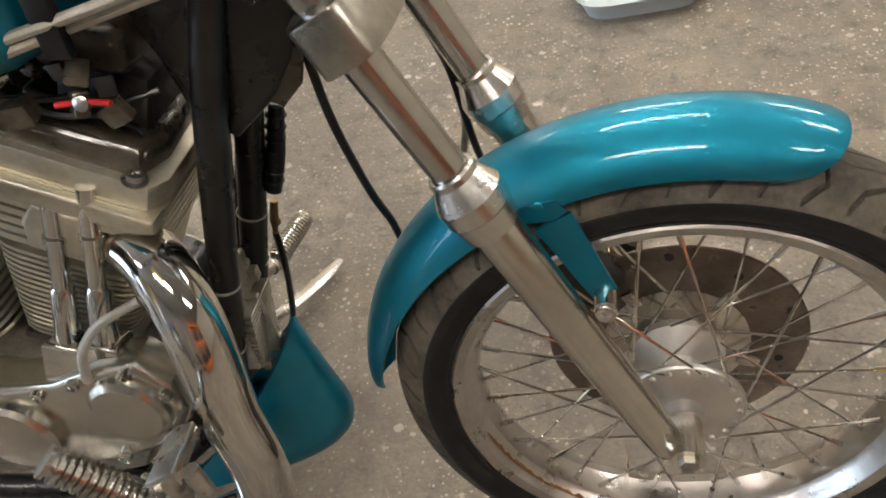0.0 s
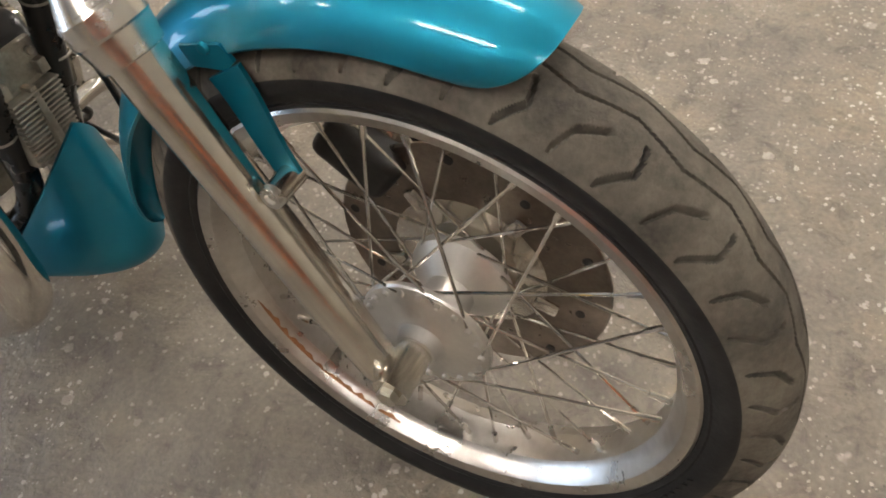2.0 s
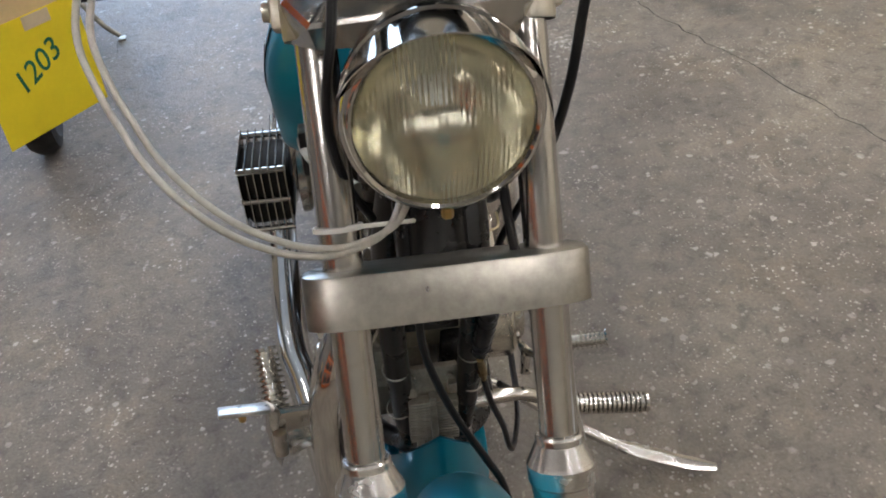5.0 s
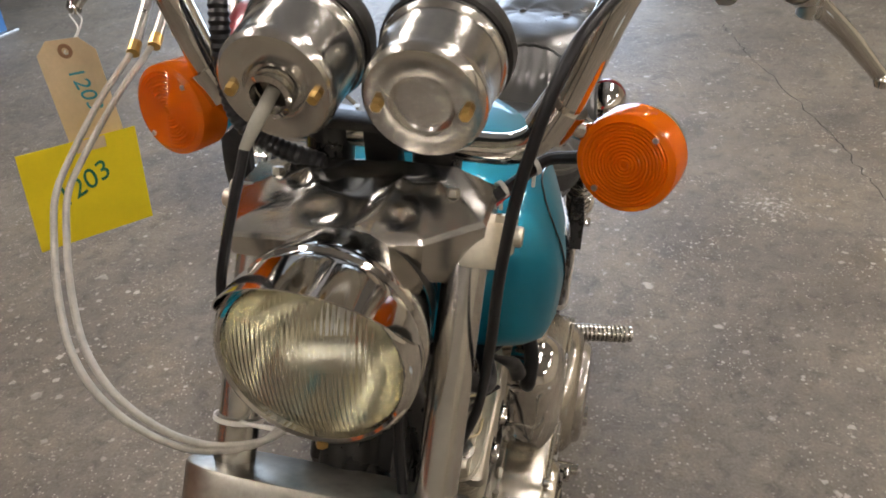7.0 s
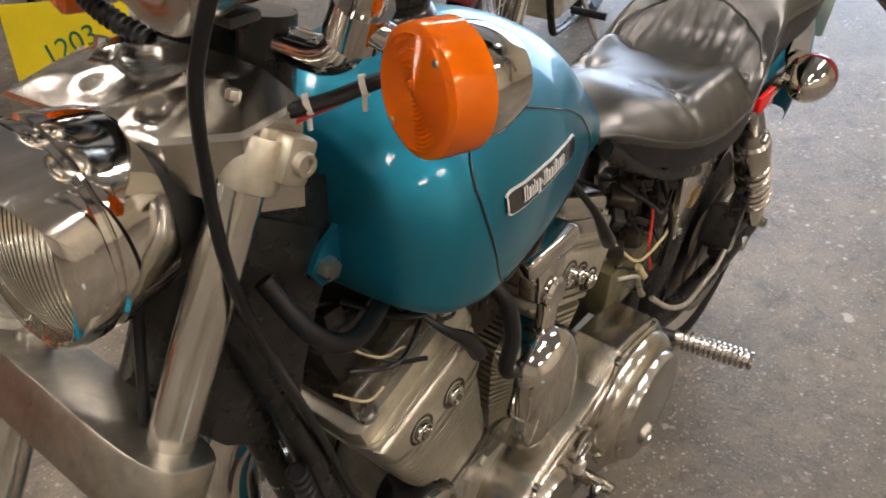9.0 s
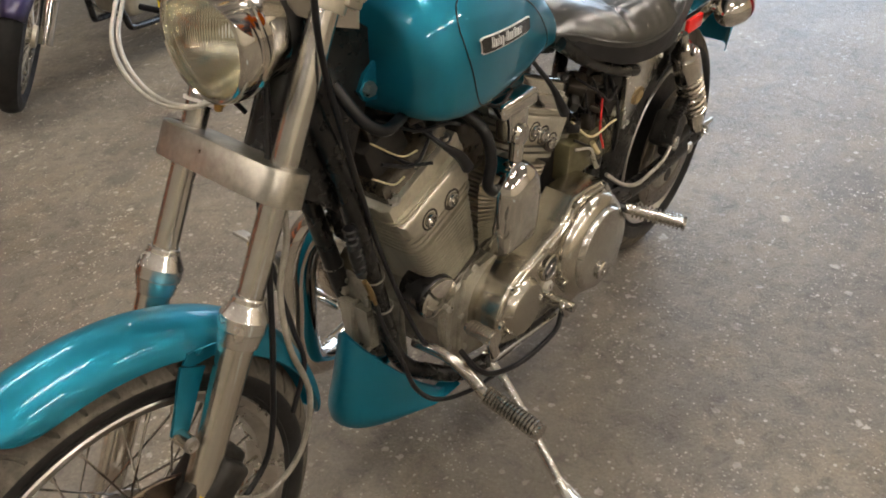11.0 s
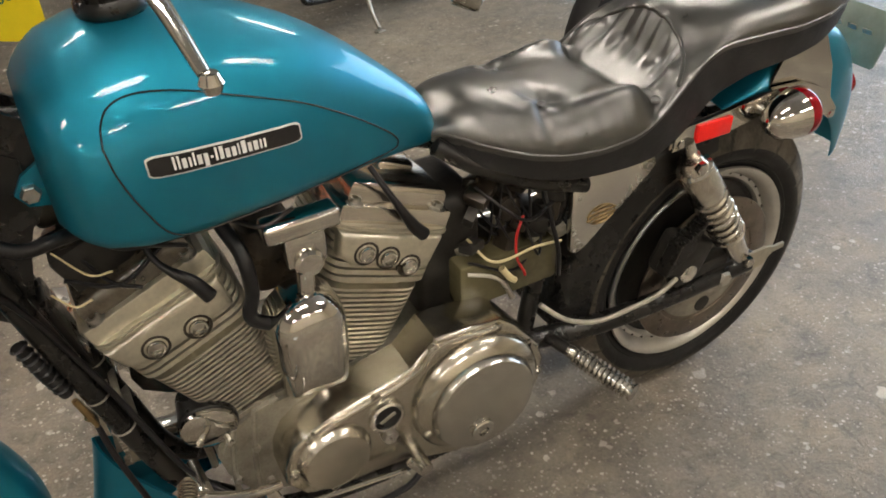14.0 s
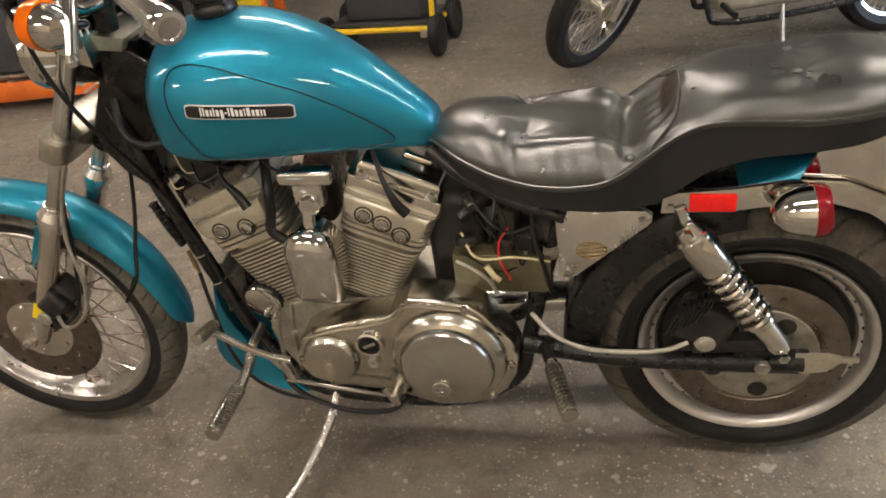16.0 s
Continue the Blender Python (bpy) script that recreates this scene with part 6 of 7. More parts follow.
for s in (-1, 1):
    box(top_plate, (0.016, 0.012, 0.016), pose(-0.470, -0.004 + 0.026 * s, 0.452, 0, -5, 0), 0.002)
    bolt(top_plate, (-0.472, -0.004 + 0.024 * s, 0.470), (1, 0, 0.08), 0.005, 0.004)
part("regulator_bracket", top_plate, CAST, regulator, "stamped alloy bracket")
for s in (-1, 1):
    part("regulator_ear", box(B(), (0.012, 0.010, 0.014), pose(-0.462, -0.004 + 0.020 * s, 0.352, 0, -5, 0), 0.002), CAST, regulator)
part("regulator_rib", box(B(), (0.017, 0.009, 0.088), pose(-0.462, -0.004, 0.400, 0, -5, 0), 0.002), CAST, regulator)

# chin spoiler
rings = []
for k in range(25):
    w = k / 24
    z = 0.404 - 0.220 * w
    fall = 1.05 * (1 - w)
    under = max(0.0, (w - 0.60) / 0.40)
    tuck = 1 - math.sqrt(max(0.0, 1 - under ** 2.0))
    front = -0.4265 + 0.050 * min(1.0, w / 0.84) ** 1.15 - 0.080 * tuck
    half = (0.072 + 0.018 * min(1.0, w / 0.7) ** 0.9) * (1 - 0.35 * tuck)
    backx = -0.60 - 0.03 * min(1.0, w * 2.2)
    outer, inner = [], []
    for q in range(33):
        v = -1 + 2 * q / 32
        a = v * math.pi / 2
        sx = math.cos(a)
        outer.append((backx + (front - backx) * sx, half * math.sin(a), max(z - fall * (1 - sx) * (front - backx) - 0.045 * (1 - w) * abs(math.sin(a)), 0.186 - 0.004 * w)))
        inner.append((backx + (front - 0.004 - backx) * sx, (half - 0.003) * math.sin(a), max(z + 0.002 * w - fall * (1 - sx) * (front - backx) - 0.045 * (1 - w) * abs(math.sin(a)), 0.187 - 0.004 * w)))
    rings.append(outer + inner[::-1])
spoiler = loft(B(), rings)
part("chin_spoiler", spoiler, TEAL, bike, "teal chin spoiler below the regulator", 50)

# foot controls
def coil_peg(bm_parent, p0, p1, name, label, turns=14, r=0.011):
    d = (p1 - p0)
    ln = d.length
    M = frame_along(p0, d)
    bm = revolve(B(), [(0, 0), (r * 0.8, 0), (r * 0.8, ln * 0.08), (r * 0.75, ln * 0.1), (r * 0.75, ln * 0.95), (r, ln * 0.96), (r * 1.05, ln), (0, ln)], M, 20)
    peg = part(name, bm, CHROME_WORN, bm_parent, label)
    for k in range(turns):
        h = ln * (0.12 + 0.82 * k / turns)
        part("rib", revolve(B(), [(r * 0.7, h), (r * 1.12, h + 0.001), (r * 1.12, h + ln * 0.036), (r * 0.7, h + ln * 0.046)], M, 18), CHROME_WORN, peg)
    return peg


ctl = tube(B(), [(-0.54, 0.055, 0.335), (-0.545, 0.12, 0.335), (-0.548, 0.16, 0.318), (-0.542, 0.20, 0.303)], 0.0105, 14)
coil_peg(bike, Vector((-0.542, 0.195, 0.303)), Vector((-0.532, 0.322, 0.293)), "foot_peg", "ribbed chrome foot peg", 15, 0.0145)
part("peg_bracket", ctl, CHROME_WORN, bike)
lever = tube(B(), [(-0.640, 0.155, 0.335), (-0.60, 0.165, 0.355), (-0.56, 0.185, 0.40), (-0.535, 0.195, 0.43), (-0.525, 0.205, 0.445)], 0.007, 12)
part("shift_lever", lever, CHROME, bike, "bent chrome gear shift lever")
coil_peg(bike, Vector((-0.525, 0.180, 0.447)), Vector((-0.514, 0.240, 0.457)), "shift_peg", "small ribbed shift peg", 8, 0.0115)
rod = tube(B(), [(-0.625, 0.162, 0.288), (-0.83, 0.170, 0.262)], 0.004, 8, 1)
box(rod, (0.018, 0.014, 0.06), pose(-0.632, 0.158, 0.308, 0, 15, 0), 0.004)
tube(rod, [(-0.855, 0.145, 0.275), (-0.855, 0.195, 0.275)], 0.010, 12, 1)
box(rod, (0.014, 0.012, 0.05), pose(-0.845, 0.178, 0.268, 0, 30, 0), 0.004)
part("shift_linkage", rod, CHROME, bike, "chrome shift linkage rod")
part("lower_cable", tube(B(), [(-0.60, 0.11, 0.30), (-0.615, 0.14, 0.26), (-0.66, 0.15, 0.225), (-0.74, 0.16, 0.205), (-0.83, 0.17, 0.22), (-0.87, 0.16, 0.245)], 0.0055, 10), HOSE, bike, "black cable below the primary cover")
coil_peg(bike, Vector((-1.155, 0.14, 0.335)), Vector((-1.195, 0.262, 0.322)), "passenger_peg", "ribbed chrome passenger peg", 12, 0.0155)
part("peg_bracket", tube(B(), [(-1.14, 0.10, 0.34), (-1.155, 0.145, 0.335)], 0.011, 12, 1), BLACK, bike)
stand = tube(B(), [(-0.70, 0.09, 0.215), (-0.69, 0.16, 0.170), (-0.655, 0.25, 0.115), (-0.610, 0.34, 0.082)], 0.0095, 12)
foot_line = smooth_line([(-0.625, 0.312, 0.092), (-0.612, 0.345, 0.083), (-0.594, 0.397, 0.072), (-0.578, 0.440, 0.0665), (-0.560, 0.482, 0.0665)], 5)
foot_rows = []
for k, c in enumerate(foot_line):
    w = k / (len(foot_line) - 1)
    hw = float(np.interp(w, [0, 0.15, 0.35, 0.8, 1], [0.008, 0.012, 0.017, 0.015, 0.009]))
    across = Vector((0.93, -0.36, 0.06))
    th = Vector((0, 0, 0.0055 - 0.0025 * w))
    foot_rows.append([c - across * hw, c - across * hw * 0.5 + th, c + across * hw * 0.5 + th, c + across * hw, c + across * hw * 0.5 - th, c - across * hw * 0.5 - th])
loft(stand, foot_rows)
part("side_stand", stand, SATIN, bike, "chrome side stand with a flattened foot")
# right foot brake
part("brake_arm", tube(B(), [(-0.560, -0.150, 0.300), (-0.540, -0.185, 0.320), (-0.520, -0.205, 0.342)], 0.012, 12), CHROME, bike, "chrome brake pedal arm")
part("peg_block", box(B(), (0.05, 0.04, 0.035), pose(-0.520, -0.195, 0.345, 0, 20, 30), 0.006), CHROME_WORN, bike)
part("pedal_bolt", bolt(B(), (-0.450, -0.240, 0.472), (0.2, 0, -1), 0.005, 0.012), BRASS, bike)
pedal = box(B(), (0.03, 0.062, 0.006), pose(-0.450, -0.236, 0.476, -10, -25, 12), 0.002)
tube(pedal, [(-0.456, -0.206, 0.470), (-0.464, -0.203, 0.455), (-0.476, -0.208, 0.425), (-0.491, -0.220, 0.375)], 0.008, 10, flat=0.5)
part("brake_pedal", pedal, STEEL, bike, "bent steel brake pedal plate")
coil_peg(bike, Vector((-0.522, -0.212, 0.350)), Vector((-0.598, -0.225, 0.438)), "foot_peg", "ribbed chrome foot peg", 12, 0.0165)
leg_bm = plate(B(), [(-0.218, 0.436), (-0.200, 0.428), (-0.150, 0.430), (-0.146, 0.412), (-0.158, 0.398), (-0.196, 0.392), (-0.207, 0.350), (-0.215, 0.320), (-0.221, 0.345), (-0.224, 0.400)], -0.006, 0.006, Matrix.Translation((-0.486, 0, 0)) @ Matrix(((0, 0, 1, 0), (1, 0, 0, 0), (0, 1, 0, 0), (0, 0, 0, 1))), 0.0025)
part("pedal_bracket", leg_bm, CHROME_WORN, bike, "forked chrome pedal bracket")
part("pedal_stop", tube(B(), [(-0.470, -0.205, 0.405), (-0.463, -0.206, 0.372)], 0.009, 14, 1), STEEL, bike, "steel pedal stop")
part("pivot_bolt", bolt(B(), (-0.480, -0.168, 0.412), (1, 0, 0), 0.008, 0.006), CHROME_WORN, bike)

GRIP_END = {1: (-0.795, 0.456, 1.110), -1: (-0.795, -0.456, 1.110)}
SIG_DIR = (0.955, -0.29, 0.05)
SIGNAL = {1: (-0.440, 0.198, 1.043), -1: (-0.440, -0.168, 1.044)}


def signal_frame(s):
    return frame_along(SIGNAL[s], SIG_DIR) @ Matrix.Diagonal((0.90, 0.90, 0.90, 1))


# handlebar with risers, signals, levers
bar_pts = [(-0.440, 0.0, 1.036), (-0.438, 0.070, 1.034), (-0.434, 0.110, 1.040), (-0.430, 0.135, 1.064), (-0.427, 0.152, 1.105), (-0.424, 0.172, 1.160), (-0.438, 0.192, 1.193), (-0.485, 0.218, 1.204), (-0.56, 0.270, 1.196), (-0.66, 0.350, 1.160), (-0.79, 0.452, 1.112)]
full = [(x, -y, z) for x, y, z in bar_pts[:0:-1]] + bar_pts
bar = steered(part("handlebar", tube(B(), full, 0.0128, 16), CHROME, bike, "chrome handlebar swept up and back"))
for s in (-1, 1):
    steered(part("riser", tube(B(), [(-0.43, 0.045 * s, 0.985), (-0.44, 0.045 * s, 1.052)], 0.020, 20, 1), BLACK, bike, "black handlebar riser"))
    steered(part("grip", tube(B(), [(-0.67, 0.358 * s, 1.156), (-0.73, 0.405 * s, 1.134), (-0.795, 0.456 * s, 1.110)], 0.0180, 20), CHROME_WORN, bike, "chrome handlebar grip with a ribbed end cap"))
    steered(part("grip_cap", revolve(B(), [(0.0185, -0.020), (0.0215, -0.018), (0.0215, -0.003), (0.0200, 0.0), (0.014, 0.001), (0.012, -0.001), (0, -0.001)], frame_along(GRIP_END[s], (-0.65, 0.51 * s, -0.24)), 28), CHROME, bike, "chrome grip end cap"))
    st = steered(part("turn_signal", revolve(B(), [(0, -0.050), (0.012, -0.049), (0.028, -0.040), (0.0370, -0.020), (0.0392, -0.006), (0.0395, 0.002)], signal_frame(s), 40), CHROME, bike, "chrome front turn signal with an amber lens"))
    part("signal_lens", revolve(B(), [(0.0400, -0.003), (0.0425, -0.001), (0.0425, 0.024), (0.0415, 0.028), (0.0395, 0.0295)] + [(0.0375 - 0.00145 * q, 0.0300 + (0.0014 if q % 2 else 0.0) + 0.00005 * q) for q in range(25)] + [(0, 0.032), (0, 0.0285), (0.038, 0.0270), (0.0398, 0.002)], signal_frame(s), 48), AMBER, st, "amber ringed plastic lens")
    part("lamp_bowl", revolve(B(), [(0, -0.016), (0.015, -0.014), (0.028, -0.006), (0.0385, 0.004)], signal_frame(s), 32), AMBER_BOWL, st)
    part("bulb", revolve(B(), [(0.0, 0.018), (0.006, 0.016), (0.009, 0.008), (0.007, -0.002), (0.007, -0.012)], signal_frame(s), 16), STEEL, st)
    part("signal_stalk", tube(B(), [(-0.428, 0.138 * s, 1.070), (-0.432, 0.155 * s, 1.062), (-0.445, 0.172 * s, 1.050)], 0.009, 12), CHROME, st)
    part("bar_clamp", tube(B(), [(-0.431, 0.130 * s, 1.058), (-0.428, 0.143 * s, 1.082)], 0.0185, 18, 1), CHROME, st)
    lv = steered(part("hand_lever", tube(B(), [(-0.580, 0.312 * s, 1.136), (-0.595, 0.332 * s, 1.122), (-0.606, 0.360 * s, 1.100), (-0.616, 0.397 * s, 1.065)], [0.012, 0.0105, 0.009, 0.007], 12, flat=0.7), CHROME, bike, "alloy hand lever with a ball end"))
    part("lever_ball", revolve(B(), [(0, -0.009), (0.006, -0.007), (0.009, 0), (0.006, 0.007), (0, 0.009)], Matrix.Translation((-0.618, 0.402 * s, 1.061)), 16), CHROME, lv)
    perch = tube(B(), [(-0.520, 0.238 * s, 1.180), (-0.545, 0.250 * s, 1.162), (-0.560, 0.268 * s, 1.152), (-0.568, 0.290 * s, 1.150)], [0.018, 0.021, 0.019, 0.012], 16)
    part("lever_perch", perch, BLACK, lv, "black lever perch")
    part("perch_nut", bolt(B(), (-0.546, 0.250 * s, 1.143), (0.5, 0.0, -0.7), 0.009, 0.010), STEEL, lv)
    part("perch_clamp", box(B(), (0.034, 0.024, 0.024), pose(-0.575, 0.300 * s, 1.146, 0, 15, 50 * s), 0.007, 3), CAST, lv)
    part("lever_pivot", revolve(B(), [(0.010, -0.012), (0.010, 0.012), (0.006, 0.014), (0, 0.014)], frame_along((-0.588, 0.322 * s, 1.130), (0.3, 0, 1)), 18), STEEL, lv)
steered(part("clutch_cable", tube(B(), [(-0.53, 0.255, 1.165), (-0.45, 0.205, 1.185), (-0.36, 0.155, 1.155), (-0.325, 0.130, 1.08), (-0.325, 0.118, 1.00), (-0.335, 0.112, 0.92), (-0.365, 0.100, 0.83), (-0.42, 0.07, 0.70), (-0.47, 0.06, 0.55), (-0.53, 0.08, 0.36), (-0.58, 0.11, 0.30)], 0.0042, 12), HOSE, bike, "slim black clutch cable"))
LINE = [(-0.575, -0.262, 1.150), (-0.53, -0.245, 1.118), (-0.467, -0.231, 1.081), (-0.425, -0.245, 1.045), (-0.385, -0.257, 1.005), (-0.355, -0.255, 0.983), (-0.325, -0.241, 0.956), (-0.304, -0.228, 0.940), (-0.286, -0.215, 0.923), (-0.267, -0.198, 0.909), (-0.253, -0.178, 0.893), (-0.246, -0.158, 0.878), (-0.243, -0.136, 0.865), (-0.244, -0.110, 0.853), (-0.252, -0.080, 0.846), (-0.270, -0.045, 0.850), (-0.300, -0.028, 0.872), (-0.32, -0.025, 0.90)]
for k, (dy, dz) in enumerate(((0.0, 0.0), (0.020, 0.006))):
    line_pts = []
    for j, (x, y, z) in enumerate(LINE):
        near = max(0.42, 1 - j / 9)
        line_pts.append((x - 0.012 * k * near, y + dy * near, z + dz * near))
    ln_ob = steered(part("brake_line", tube(B(), line_pts, 0.0029, 10), CABLE, bike, "braided steel brake line looping ahead of the fork"))
    a, b = Vector(line_pts[1]), Vector(line_pts[2])
    part("ferrule", tube(B(), [a.lerp(b, 0.2), b], 0.0048, 10, 1), STEEL, ln_ob)
    part("ferrule_tip", tube(B(), [b, b + (b - a).normalized() * 0.012], 0.0056, 10, 1), BRASS, ln_ob)

# reflector plates inside the front signals are the chrome cups; screws sit on the lenses
for s in (-1, 1):
    for a in (50, 230):
        part("lens_screw", revolve(B(), [(0, 0.002), (0.0018, 0.002), (0.0025, 0.001), (0.0025, -0.004)], frame_along(signal_frame(s) @ Vector((0.034 * math.cos(radians(a)), 0.034 * math.sin(radians(a)), 0.0300)), SIG_DIR), 10), STEEL, bike)

# tank side wiring below the signal, with nylon ties
steered(part("signal_wire", tube(B(), [(-0.39, 0.06, 0.985), (-0.40, 0.09, 1.005), (-0.43, 0.11, 1.012), (-0.455, 0.13, 1.022), (-0.45, 0.155, 1.03)], 0.0052, 10), HOSE, bike, "black sleeved wiring along the bar"))
steered(part("thin_wire", tube(B(), [(-0.385, 0.07, 0.975), (-0.405, 0.095, 0.998), (-0.44, 0.118, 1.012)], 0.0016, 6), WIRE_RED, bike, "thin red wire"))
for p, d in (((-0.418, 0.101, 1.010), (-0.5, 0.5, 0.2)), ((-0.447, 0.122, 1.019), (-0.5, 0.6, 0.2))):
    t_bm = revolve(B(), [(0.0062, -0.002), (0.0072, -0.002), (0.0072, 0.002), (0.0062, 0.002)], frame_along(p, d), 16, True)
    box(t_bm, (0.003, 0.003, 0.016), pose(p[0], p[1], p[2] - 0.010), 0.0006, 1)
    steered(part("cable_tie", t_bm, WHITE, bike, "white nylon cable tie"))
tie = revolve(B(), [(0.0195, -0.002), (0.0208, -0.002), (0.0208, 0.002), (0.0195, 0.002)], fork_frame(0.575, -FORK_Y), 24, True)
box(tie, (0.004, 0.055, 0.0035), fork_frame(0.576, -FORK_Y + 0.035, 0.016), 0.001, 1)
steered(part("cable_tie", tie, WHITE, bike, "white nylon cable tie"))

LOOM = smooth_line([(-0.46, -0.125, 1.20), (-0.42, -0.118, 1.165), (-0.40, -0.112, 1.13), (-0.392, -0.108, 1.09), (-0.392, -0.100, 1.055), (-0.395, -0.075, 1.035), (-0.405, -0.04, 1.02)], 14)
lo_bm = tube(B(), LOOM, [0.0072 + 0.0012 * (k % 2) for k in range(len(LOOM))], 12, 1)
steered(part("wire_loom", lo_bm, HOSE, bike, "black corrugated wire loom"))

# cables and hose beside the down tubes
part("coil_boot", tube(B(), [(-0.402, 0.062, 0.645), (-0.415, 0.056, 0.59), (-0.428, 0.052, 0.545)], [0.008, 0.0105, 0.009], 14), HOSE, bike, "ribbed black rubber boot on the clutch cable")
for k in range(8):
    c = Vector((-0.402, 0.062, 0.645)).lerp(Vector((-0.428, 0.052, 0.545)), k / 8)
    part("boot_rib", revolve(B(), [(0.0090, -0.002), (0.0115, 0), (0.0090, 0.002)], frame_along(c, (-0.03, 0, -0.12)), 16), HOSE, bike)
part("cable_adjuster", tube(B(), [(-0.432, 0.053, 0.530), (-0.440, 0.057, 0.505), (-0.446, 0.060, 0.480)], [0.0044, 0.0050, 0.0032], 10), OLD_BRASS, bike, "corroded brass cable adjuster")
part("adjuster_nut", bolt(B(), (-0.440, 0.057, 0.500), (-0.25, 0.1, -1), 0.0064, 0.006), OLD_BRASS, bike)
part("adjuster_cable", tube(B(), [(-0.446, 0.060, 0.480), (-0.452, 0.070, 0.430), (-0.468, 0.090, 0.360), (-0.486, 0.103, 0.292), (-0.525, 0.118, 0.245), (-0.590, 0.138, 0.226), (-0.66, 0.150, 0.222)], 0.0042, 10), HOSE, bike, "black cable below the adjuster")
for s, z in ((1, 0.452), (-1, 0.50), (-1, 0.405), (1, 0.52)):
    x = -0.405 + (0.73 - z) * -0.235
    w = revolve(B(), [(0.0165, -0.0015), (0.0175, -0.0015), (0.0175, 0.0015), (0.0165, 0.0015)], frame_along((x - 0.004, 0.0472 * s, z), (-0.23, 0, -1)), 20, True)
    part("wire_tie", w, CABLE, bike, "thin wire wrapped round the frame tube")
part("neck_hose", tube(B(), [(-0.40, 0.055, 0.86), (-0.415, 0.085, 0.815), (-0.445, 0.095, 0.79), (-0.485, 0.085, 0.785), (-0.53, 0.06, 0.775)], 0.0085, 12), HOSE, bike, "black hose looping below the tank")
part("neck_cable", tube(B(), [(-0.345, -0.015, 0.84), (-0.328, -0.020, 0.75), (-0.318, -0.022, 0.68), (-0.311, -0.008, 0.620), (-0.306, 0.012, 0.566), (-0.300, 0.036, 0.515), (-0.295, 0.056, 0.465), (-0.255, 0.066, 0.405)], 0.0042, 10), HOSE, bike, "black cable behind the fork")
coil = box(B(), (0.085, 0.060, 0.050), pose(-0.500, -0.035, 0.772, 0, 10, 0), 0.014, 3)
part("ignition_coil", coil, GREASE, bike, "greasy black ignition coil below the tank")
clutter = random.Random(21)
part("coil_bracket", box(B(), (0.085, 0.085, 0.085), pose(-0.515, 0.0, 0.705, 0, 22, 0), 0.010, 2), BLACK_MATT, bike, "black coil bracket below the tank")
part("intake", box(B(), (0.075, 0.12, 0.11), pose(-0.722, -0.015, 0.635), 0.020, 3), GREASE, bike, "greasy intake between the cylinders")
for k in range(22):
    c = (-0.47 - clutter.uniform(0, 0.13), clutter.uniform(-0.085, 0.075), clutter.uniform(0.715, 0.765))
    part("connector", box(B(), (clutter.uniform(0.014, 0.036), clutter.uniform(0.012, 0.026), clutter.uniform(0.010, 0.024)), pose(*c, clutter.uniform(-30, 30), clutter.uniform(-30, 30), clutter.uniform(-50, 50)), 0.003), (GREASE, OILY, BLACK_MATT, CAST)[(k * 7) % 4 if k % 5 == 0 else k % 3], bike)
for k in range(16):
    a = Vector((-0.46 - clutter.uniform(0, 0.05), clutter.uniform(-0.08, 0.07), clutter.uniform(0.69, 0.77)))
    b = Vector((-0.56 - clutter.uniform(0, 0.10), clutter.uniform(-0.09, 0.09), clutter.uniform(0.715, 0.765)))
    part("harness_wire", tube(B(), [a, (a + b) / 2 + Vector((0, clutter.uniform(-0.02, 0.03), clutter.uniform(-0.03, 0.01))), b], clutter.uniform(0.0016, 0.0036), 7), HOSE, bike)
part("horn_lead", tube(B(), [(-0.455, 0.06, 0.70), (-0.475, 0.082, 0.69), (-0.495, 0.085, 0.695)], 0.0014, 8), WIRE_TAN, bike)
term = B()
for s in (-1, 1):
    tube(term, [(-0.485, -0.100, 0.744), (-0.485 + 0.024 * s, -0.101, 0.742)], 0.0028, 8, 1)
part("terminal_sleeve", term, WIRE_RED, bike, "red terminal sleeves")
part("terminal_screw", revolve(B(), [(0.007, -0.002), (0.007, 0.004), (0.004, 0.006), (0, 0.006)], frame_along((-0.485, -0.100, 0.743), (0, -1, 0.3)), 14), STEEL, bike)
for k, o in enumerate((0.0, 0.009)):
    part("throttle_cable", tube(B(), [(-0.36, -0.065, 0.825 + o), (-0.44, -0.098 - o, 0.812 + o), (-0.52, -0.120, 0.795 + o), (-0.60, -0.130, 0.775 + o)], 0.0048, 8), CABLE, bike, "grey throttle cable below the tank")
part("cable_clip", box(B(), (0.022, 0.012, 0.05), pose(-0.475, -0.112, 0.812, 0, 0, 0), 0.003), HOSE, bike)

